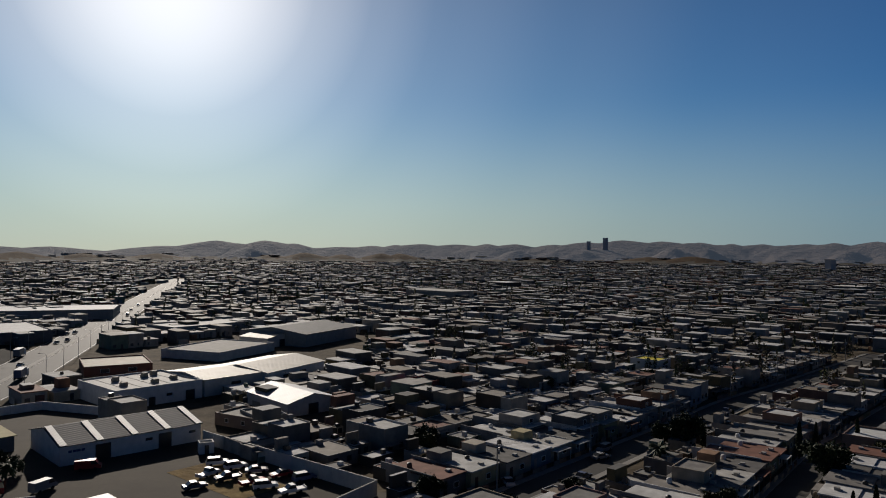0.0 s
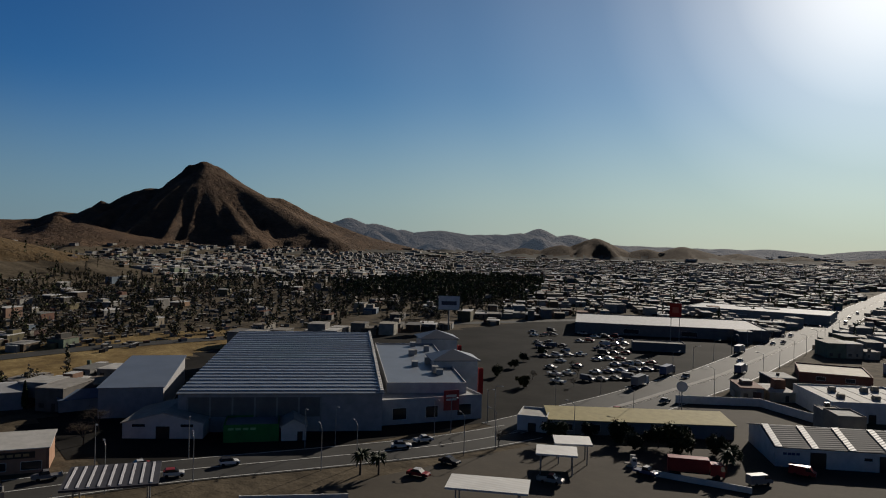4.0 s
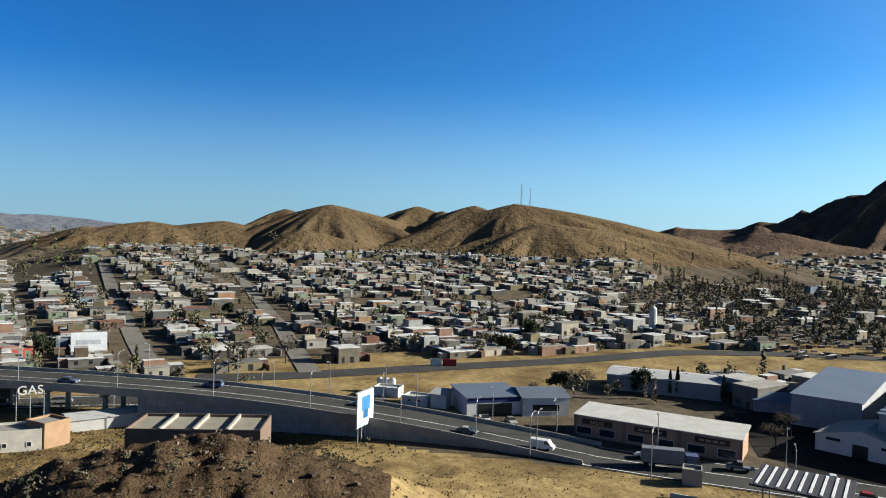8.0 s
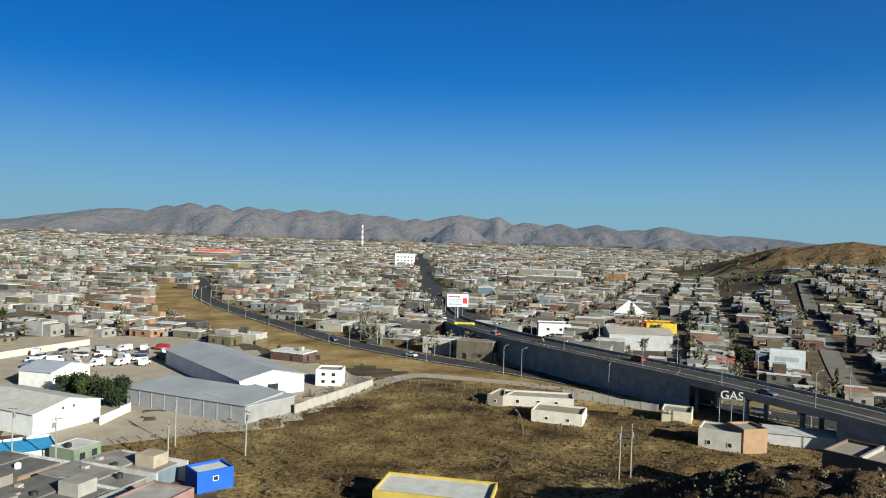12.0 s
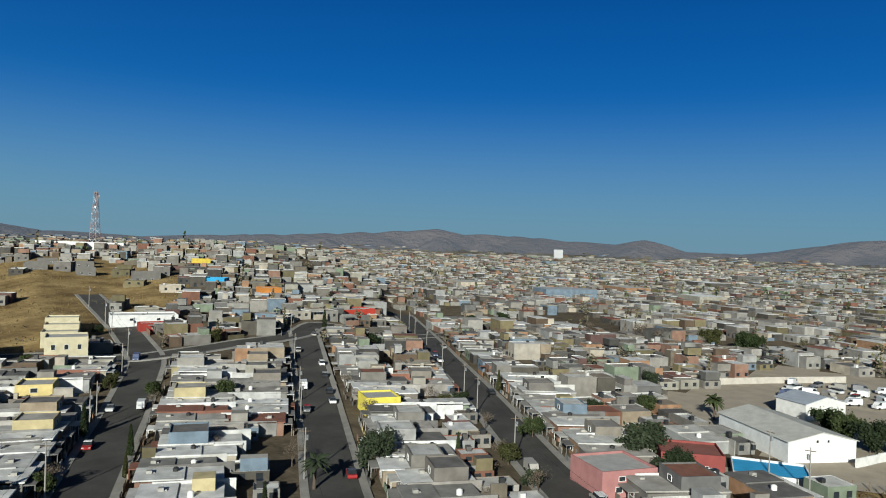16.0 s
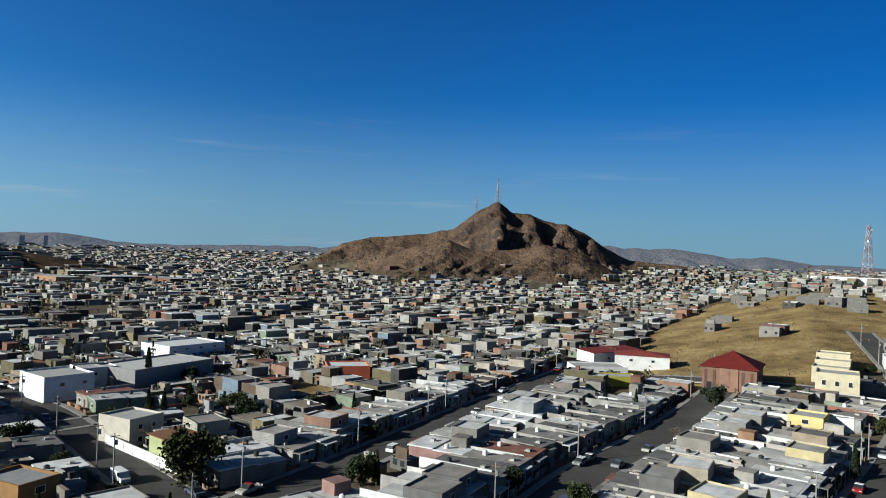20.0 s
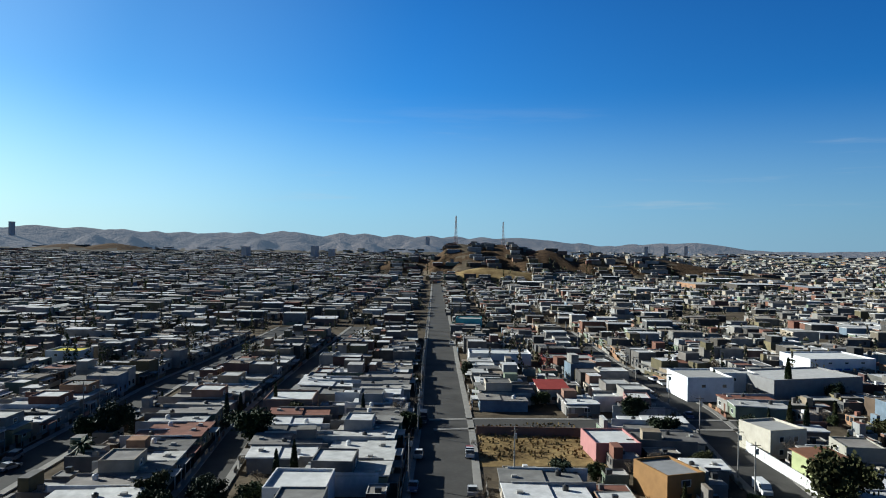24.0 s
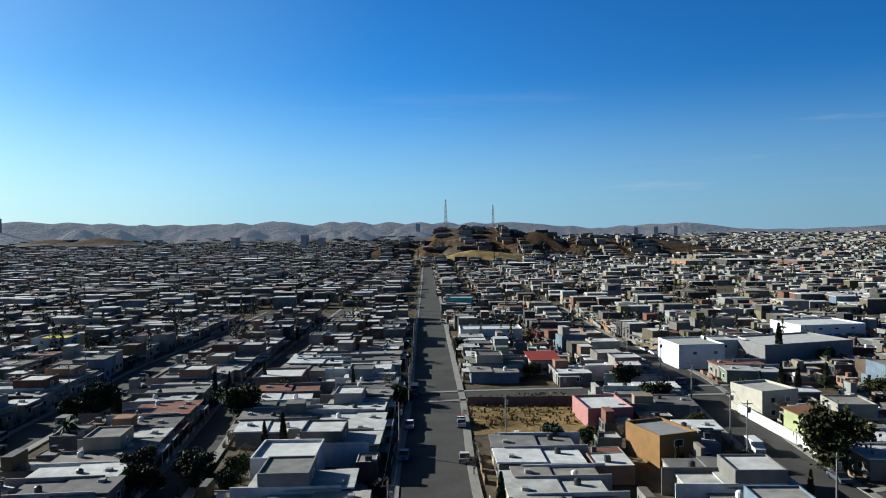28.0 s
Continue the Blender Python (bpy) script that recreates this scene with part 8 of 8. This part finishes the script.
def scatter(n, r0, r1, power=1.0):
    r_ = r0 + (r1 - r0) * fr.random(n) ** power
    a_ = fr.uniform(0, 2 * np.pi, n)
    x, y = -np.sin(a_) * r_, np.cos(a_) * r_
    hill = np.zeros(n)
    for name in RIDGES:
        if name not in ("city_hill",):
            hill = np.maximum(hill, ridge_height(name, x, y))
    ok = free_of(x, y, 2.0) & (hill < 30)
    return x[ok], y[ok]


M["leaf_dry"] = palette("winter_foliage", [(0.2, 0.165, 0.12), (0.24, 0.2, 0.15), (0.06, 0.068, 0.034), (0.17, 0.14, 0.1), (0.13, 0.13, 0.05), (0.22, 0.175, 0.13), (0.045, 0.052, 0.028)], True, 0.9, 0.3, 0.2)
x, y = scatter(7600, 620, 2400, 1.1)
sunward = (bearing(x, y) > 285) | (bearing(x, y) < 62)
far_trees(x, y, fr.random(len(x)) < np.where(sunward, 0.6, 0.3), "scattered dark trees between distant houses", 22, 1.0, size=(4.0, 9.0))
gx_, gy_ = fr.uniform(-800, -300, 1300), fr.uniform(-20, 430, 1300)
ok = inside(GRAVES, gx_, gy_) & (away(ROADS["rail_road"][1], gx_, gy_) > 9)
far_trees(gx_[ok], gy_[ok], fr.random(int(ok.sum())) < 0.35, "bare and evergreen trees of the cemetery", 110, 0.62, "leaf_dry", (3.5, 8.5))
wood = [(-430, 420), (-560, 560), (-640, 640), (-760, 560), (-640, 400), (-560, 300), (-420, 330)]
hx_, hy_ = fr.uniform(-760, -420, 2300), fr.uniform(300, 640, 2300)
okw = inside(wood, hx_, hy_)
far_trees(hx_[okw], hy_[okw], fr.random(int(okw.sum())) < 0.7, "dense dark cypress wood of the cemetery park", 70, 0.95, "leaf_far", (5.5, 9))
x, y = scatter(3300, 200, 700)
ok = (bearing(x, y) > 80) & (bearing(x, y) < 186)
far_trees(x[ok], y[ok], fr.random(int(ok.sum())) < 0.14, "bare and leafy trees between hillside houses", 130, 0.5, "leaf_dry", (3.2, 8.5))
x, y = scatter(3400, 250, 640)
ok = (bearing(x, y) > 186) & ((bearing(x, y) > 285) | (fr.random(len(x)) < 0.4)) & ~inside(CITY_GRASS, x, y)
far_trees(x[ok], y[ok], fr.random(int(ok.sum())) < 0.4, "dark cypresses and leafy trees between the houses", 100, 0.55, "leaf_dry", (3.0, 7.0))
x, y = scatter(1500, 240, 640)
ok = (bearing(x, y) > 330) | (bearing(x, y) < 62)
far_trees(x[ok], y[ok], fr.random(int(ok.sum())) < 0.55, "dark cypresses and trees on the sunny side of town", 120, 0.42, "leaf_far", (3.5, 8))
x, y = scatter(2600, 2300, 4200)
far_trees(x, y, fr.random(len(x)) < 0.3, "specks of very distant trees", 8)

# low dark bushes on the mound, the field and the grassy hill
bx_, by_ = np.concatenate([fr.uniform(-150, -20, 2600), fr.uniform(215, 520, 900)]), np.concatenate([fr.uniform(-190, 10, 2600), fr.uniform(-300, -70, 900)])
ok = (inside(FIELD, bx_, by_) | inside(CITY_GRASS, bx_, by_)) & (fbm(bx_ / 16, by_ / 16, 44, 3) > 0.47) & (bearing(bx_, by_) > 109)
bx_, by_ = bx_[ok], by_[ok]
far_trees(bx_, by_, np.zeros(len(bx_), bool), "low dark scrub bushes on the dry ground", 46, 0.8, "leaf_dry", (0.5, 1.5))

# pale graves among the cemetery trees
gx_, gy_ = fr.uniform(-640, -300, 4200), fr.uniform(-10, 330, 4200)
ok = inside(GRAVES, gx_, gy_) & (bearing(gx_, gy_) < 92) & (bearing(gx_, gy_) > 62) & (fr.random(4200) < np.where(bearing(gx_, gy_) > 76, 0.8, 0.35))
gx_, gy_ = gx_[ok], gy_[ok]
n = len(gx_)
joined("graves", [boxes(gx_, gy_, terrain(gx_, gy_), fr.uniform(0.5, 1.1, n), fr.uniform(0.8, 1.3, n), fr.uniform(0.5, 1.8, n), np.full(n, 0.3), 0, 1)], [M["wall_far"], M["roof_far"]], "crowded pale stone graves", "graves")


# ---- loose stones and dry grass ----
def stones(x, y, size):
    n = len(x)
    z = terrain(x, y) + broken(x, y)
    cube = np.array([(a_, b_, c_) for c_ in (-1, 1) for a_, b_ in ((-1, -1), (1, -1), (1, 1), (-1, 1))], float)
    v = cube[None] * fr.uniform(0.45, 1.0, (n, 8, 1)) * size[:, None, None] * (1, 0.85, 0.6)
    t_ = fr.uniform(0, 6.28, n)
    c_, s_ = np.cos(t_)[:, None], np.sin(t_)[:, None]
    v = np.stack([x[:, None] + v[:, :, 0] * c_ - v[:, :, 1] * s_, y[:, None] + v[:, :, 0] * s_ + v[:, :, 1] * c_, z[:, None] + v[:, :, 2]], -1)
    f = np.array([[0, 1, 5, 4], [1, 2, 6, 5], [2, 3, 7, 6], [3, 0, 4, 7], [4, 5, 6, 7]])[None] + (np.arange(n) * 8)[:, None, None]
    return v.reshape(-1, 3), f.reshape(-1, 4)


x, y = fr.uniform(-130, -30, 9000), fr.uniform(-110, -5, 9000)
k_ = knoll(x, y) / 17 + 0.35 * (fbm(x / 9, y / 9, 2) - 0.47)
ok = (k_ > 0.5) & (bearing(x, y) > 106) & (fr.random(9000) < 0.95)
x, y = x[ok], y[ok]
v, f = stones(x, y, 0.08 + 0.4 * fr.random(len(x)) ** 5)
thing("loose_stones", mesh_from("loose_stones", v, f, [M["stone"]]), "brown angular stones strewn over the mound", "stones", "stuff")


def tufts(x, y, h):
    n = len(x)
    z = terrain(x, y)
    vs = []
    for k in range(3):
        a_ = fr.uniform(0, 6.28, n)
        lean = fr.uniform(-0.25, 0.25, (n, 2)) * h[:, None]
        w = 0.3 * h
        dx, dy = np.cos(a_) * w, np.sin(a_) * w
        vs.append(np.stack([np.stack([x - dx, y - dy, z - 0.05], -1), np.stack([x + dx, y + dy, z - 0.05], -1), np.stack([x + dx * 1.4 + lean[:, 0], y + dy * 1.4 + lean[:, 1], z + h], -1), np.stack([x - dx * 1.2 + lean[:, 0], y - dy * 1.2 + lean[:, 1], z + h * 0.8], -1)], 1))
    v = np.concatenate(vs).reshape(-1, 3)
    return v, np.arange(len(v)).reshape(-1, 4)


xs, ys, hs = [], [], []
for poly, n, h in ((FIELD, 15000, 0.2), (CITY_GRASS, 9000, 0.38)):
    px, py = np.array(poly).T
    x, y = fr.uniform(px.min(), px.max(), n), fr.uniform(py.min(), py.max(), n)
    ok = inside(poly, x, y) & (fbm(x / 14, y / 14, 6) > 0.4) & (y + 0.4 * x > (-100 if h < 0.3 else -999))
    xs.append(x[ok]), ys.append(y[ok]), hs.append(h * fr.uniform(0.5, 1.5, ok.sum()))
x, y = fr.uniform(104, 147, 900), fr.uniform(90, 126, 900)
ok = inside(lot, x, y)
xs.append(x[ok]), ys.append(y[ok]), hs.append(0.45 * fr.uniform(0.5, 1.5, ok.sum()))
M["scrub"] = palette("dry_scrub", [(0.05, 0.035, 0.02), (0.09, 0.062, 0.03), (0.14, 0.098, 0.045), (0.07, 0.05, 0.026)], True, 0.95, 0.2, 0.5)
px, py = np.array(FIELD).T
x, y = fr.uniform(px.min(), px.max(), 22000), fr.uniform(py.min(), py.max(), 22000)
ok = inside(FIELD, x, y) & (y + 0.4 * x < -96)
v, f = tufts(x[ok], y[ok], 0.24 * fr.uniform(0.4, 1.6, int(ok.sum())))
thing("low_scrub", mesh_from("low_scrub", v, f, [M["scrub"]]), "low brown scrub over the fallow field", "scrub", "stuff")
v, f = tufts(np.concatenate(xs), np.concatenate(ys), np.concatenate(hs))
thing("dry_grass", mesh_from("dry_grass", v, f, [M["straw"]]), "straw-coloured dry grass tufts", "grass", "stuff")
v, f = ribbon([(112, 118), (134, 99)], 36, 0.04)
lotg = thing("lot_ground", mesh_from("lot_ground", v, f, [M["dry_grass"]]), "dry grassy empty building lot", "lot", "structure")


v, f = ribbon([(-52, 150), (-33, 134)], 11, 0.1, 3.0)
thing("yard_grass", mesh_from("yard_grass", v, f, [M["dry_grass"]]), "patch of dry yellow grass in the car yard", "grass", "structure")
v, f = ribbon([(-37, 170), (-31, 165)], 5, 0.1, 2.0)
thing("yard_grass", mesh_from("yard_grass", v, f, [M["dry_grass"]]), "small patch of dry grass beyond the yard wall", "grass", "structure")


# ---- field fence ----
def fence(pts, gap, h, label):
    ob = new("fence")
    ob.matrix_world = pose(pts[0][0], pts[0][1], 0)
    tagged(ob, label, "fence")
    ox, oy = pts[0]
    wire = Shape()
    post = Shape().box(-0.09, 0.09, -0.09, 0.09, -0.4, h).mesh("post", M["wood"])
    for (ax, ay), (bx, by) in zip(pts, pts[1:]):
        n = max(1, int(math.hypot(bx - ax, by - ay) / gap))
        last = None
        for k in range(n + 1):
            x, y = ax + (bx - ax) * k / n, ay + (by - ay) * k / n
            z = ground_z(x, y)
            p = new("post", post)
            p.parent = ob
            p.matrix_basis = pose(x - ox, y - oy, z, tr.uniform(-4, 4), tr.uniform(-4, 4), 0)
            here = Vector((x - ox, y - oy, z))
            if last is not None:
                for zz in (0.4, 0.8, 1.15):
                    wire.tube(last + Vector((0, 0, zz)), here + Vector((0, 0, zz)), 0.015, n=3)
            last = here
    part("wire", wire, M["steel"], ob)


fence([(6, -154), (-24, -156), (-36, -163), (-62, -186), (-68, -198)], 2.6, 1.4, "old wooden post and wire fence round the field")
fence([(-68, -198), (-92, -176), (-104, -168)], 2.6, 1.4, "old wooden post and wire fence by the road")
fence([(-78, -134), (-84, -146), (-86, -152)], 1.2, 1.2, "short row of weathered fence stakes")
for x, y in ((-80, -100), (-76, -98), (-20, -138), (-8, -148), (12, -140), (20, -150), (-6, -133)):
    clone(pole0, pose(x, y, ground_z(x, y), 0, tr.uniform(-2, 2), tr.uniform(0, 180)))


# ---- cars and lorries ----
M["car_paint"] = palette("car_paint", [(0.6, 0.6, 0.6), (0.03, 0.03, 0.035), (0.75, 0.75, 0.74), (0.2, 0.2, 0.21), (0.3, 0.03, 0.03), (0.08, 0.09, 0.12), (0.7, 0.7, 0.7), (0.1, 0.12, 0.2), (0.35, 0.33, 0.3)], False, 0.45, 0.1)
M["light"] = plain("lamp_glass", (0.6, 0.6, 0.58), 0.15)


def vehicle(kind):
    ob = new({"van": "van", "pickup": "pickup_truck", "truck": "lorry"}.get(kind, "car"))
    names = {"sedan": "parked saloon car with dark windows", "hatch": "parked compact hatchback car", "suv": "parked tall estate car", "pickup": "parked pickup truck with open bed", "van": "white box-shaped delivery van", "truck": "long box lorry with dark cab"}
    tagged(ob, names[kind], {"van": "van", "pickup": "pickup", "truck": "lorry"}.get(kind, "car"), "vehicles")
    if kind == "truck":
        L, w, r = 11.0, 1.2, 0.5
        part("cargo_box", Shape().box(-5.5, 2.4, -w, w, 1.0, 3.7), M["car_paint"], ob)
        part("cab", Shape().profile([(2.7, 0.6), (5.3, 0.6), (5.4, 1.6), (5.0, 2.9), (2.7, 2.9)], -w, w), M["car_paint"], ob)
        part("windscreen", Shape().profile([(4.6, 1.7), (5.42, 1.7), (5.12, 2.7), (4.6, 2.7)], -w - 0.02, w + 0.02), M["glass"], ob)
        part("chassis", Shape().box(-5.3, 5.0, -0.5, 0.5, 0.6, 1.0), M["tyre"], ob)
        wheels = [(-4.6, r), (-3.4, r), (4.0, r)]
    else:
        w, r = 0.88, 0.33
        if kind == "sedan":
            body = [(-2.25, 0.35), (2.25, 0.35), (2.28, 0.68), (1.9, 0.85), (0.95, 0.92), (-1.5, 0.95), (-2.2, 0.9), (-2.28, 0.6)]
            cab = [(1.0, 0.9), (0.3, 1.42), (-0.9, 1.44), (-1.65, 0.95)]
        elif kind == "hatch":
            body = [(-1.9, 0.35), (1.9, 0.35), (1.92, 0.7), (1.5, 0.88), (0.8, 0.95), (-1.85, 1.0), (-1.95, 0.6)]
            cab = [(0.95, 0.93), (0.2, 1.48), (-1.5, 1.5), (-1.88, 0.98)]
        elif kind == "suv":
            body = [(-2.3, 0.4), (2.3, 0.4), (2.32, 0.85), (1.9, 1.05), (1.0, 1.1), (-2.25, 1.12), (-2.35, 0.7)]
            cab = [(1.15, 1.08), (0.5, 1.72), (-2.0, 1.75), (-2.28, 1.1)]
        elif kind == "pickup":
            body = [(-2.6, 0.45), (2.5, 0.45), (2.52, 0.9), (2.1, 1.05), (1.2, 1.1), (-0.6, 1.1), (-0.62, 0.85), (-2.5, 0.85), (-2.5, 1.1), (-2.62, 1.1)]
            cab = [(1.25, 1.08), (0.6, 1.72), (-0.4, 1.74), (-0.6, 1.1)]
        else:
            body = [(-2.5, 0.4), (2.5, 0.4), (2.52, 1.0), (2.0, 1.25), (1.4, 2.1), (-2.5, 2.15)]
            cab = [(1.98, 1.28), (1.45, 2.0), (0.6, 2.0), (0.6, 1.3)]
        part("body", Shape().profile(body, -w, w), M["car_paint"], ob)
        part("glazing", Shape().profile(cab, -w + 0.1 - (0.12 if kind == "van" else 0), w - 0.1 + (0.12 if kind == "van" else 0)), M["glass"], ob)
        if kind != "van":
            xs_ = [p[0] for p in cab]
            part("roof_panel", Shape().box(cab[2][0] + 0.05, cab[1][0] - 0.05, -w + 0.12, w - 0.12, cab[2][1] - 0.03, cab[2][1] + 0.04), M["car_paint"], ob)
        front = max(p[0] for p in body)
        for y in (-0.6, 0.6):
            part("headlight", Shape().box(front - 0.08, front + 0.02, y - 0.18, y + 0.18, 0.6, 0.75), M["light"], ob)
        wheels = [(-1.35, r), (1.4, r)]
    for x, rr_ in wheels:
        for y in (-w + 0.05, w - 0.05):
            part("wheel", Shape().tube((x, y - 0.12, rr_), (x, y + 0.12, rr_), rr_, n=10), M["tyre"], ob)
    return ob


FLEET = {}
cr_ = random.Random(9)


def park(x, y, turn, kind=None, z=None):
    kind = kind or cr_.choice(["sedan", "sedan", "hatch", "suv", "pickup", "sedan", "van"])
    m = pose(x, y, (ground_z(x, y) if z is None else z), 0, 0, turn)
    if kind in FLEET:
        return clone(FLEET[kind], m)
    FLEET[kind] = vehicle(kind)
    FLEET[kind].matrix_world = m
    return FLEET[kind]


def along_road(name, n, spread, lift=0.2, most=400, kinds=None, seed=1):
    r_ = random.Random(seed)
    width, line = ROADS[name]
    segs = [(p, q, math.hypot(q[0] - p[0], q[1] - p[1])) for p, q in zip(line, line[1:])]
    for _ in range(n):
        p, q, L = r_.choices(segs, [s_[2] for s_ in segs])[0]
        t_ = r_.random()
        x, y = p[0] + (q[0] - p[0]) * t_, p[1] + (q[1] - p[1]) * t_
        if math.hypot(x, y) > most:
            continue
        ux, uy = (q[0] - p[0]) / L, (q[1] - p[1]) / L
        o = r_.choice(spread)
        x, y = x - uy * o, y + ux * o
        park(x, y, math.degrees(math.atan2(uy, ux)) + (180 if o > 0 else 0), r_.choice(kinds) if kinds else None, ground_z(x, y) + lift)


along_road("avenue", 46, (-9.5, -6.5, -3.5, 3.5, 6.5, 9.5), most=640, seed=3)
along_road("hill_road", 6, (-4, 4), seed=4)
along_road("lower_road", 12, (-2.6, 2.6), seed=5)
along_road("boulevard", 14, (-8, -4, 4, 8), most=620, seed=6)
along_road("main_street", 16, (-5.2, 5.2), most=330, seed=7)
for k, name in enumerate(("row_street_0", "row_street_1", "row_street_2", "row_street_3", "row_street_4", "street_b", "street_c")):
    along_road(name, 9, (-3.4, 3.4), most=300, seed=20 + k)
for x, y, s_ in ((-150, 196, "truck"), (-158, 222, "truck"), (-146, 250, "truck"), (-176, 300, "truck"), (-146, 9, "truck")):
    park(x, y, 108 if y > 100 else 92, s_, 0.2)
for k in (14, 22, 31, 40, 47, 55, 62, 68):
    t_ = tang[k]
    o = 3.4 if k % 2 else -3.4
    park(dense[k, 0] + nrm[k, 0] * o, dense[k, 1] + nrm[k, 1] * o, math.degrees(math.atan2(t_[1], t_[0])) + (180 if o > 0 else 0), None, float(dense[k, 2]) + 0.02)
# the shopping hall's car park
for i_ in range(11):
    for j_ in range(9):
        if cr_.random() < 0.66:
            x, y = -168 - i_ * 10.5 + j_ * 1.5, 176 + j_ * 5.5 + i_ * 9
            if inside(MALL, np.array([x]), np.array([y]))[0] and is_free(x, y, 1, 0, 2.5, 2.5) and away(ROADS["avenue"][1], np.array([x]), np.array([y]))[0] > 16:
                park(x, y, 15 + cr_.uniform(-4, 4) + (180 if cr_.random() < 0.5 else 0), None, 0.1)
# the car yard by the workshop
for k in range(11):
    x, y = -46 + (k % 5) * 4.6 + cr_.uniform(-1, 1), 151 - (k // 5) * 7.5 - (k % 5) * 2.4
    park(x, y, cr_.choice([20, 35, 60, 215]), cr_.choice(["pickup", "pickup", "suv", "sedan"]), 0.08)
for x, y, t_, s_ in ((-72, 147, 20, "van"), (-74, 134, 70, "van"), (-84, 128, 40, "truck"), (-90, 120, 10, "pickup"), (-97, 100, 30, "pickup"), (-132, 89, 60, "sedan"), (-114, 81, 30, "sedan"), (-117, 91, 20, "sedan"), (-140, 53, 80, "hatch"), (35, 158, 30, "sedan"), (13, 140, 100, "sedan"), (55, 103, 45, "suv"), (94, 76, -40, "sedan"), (-165, -40, 20, "sedan"), (-167, -32, 25, "pickup"), (-168, -26, 30, "sedan")):
    park(x, y, t_, s_, 0.1)
# scrapped vans in the dirt yard
for k in range(34):
    x, y = 28 - (k % 9) * 6.2 + cr_.uniform(-1, 1), -238 - (k // 9) * 9 - cr_.uniform(0, 3)
    if is_free(x, y, 1, 0, 2, 2):
        park(x, y, cr_.uniform(0, 360), cr_.choice(["van", "van", "suv"]), 0.1)
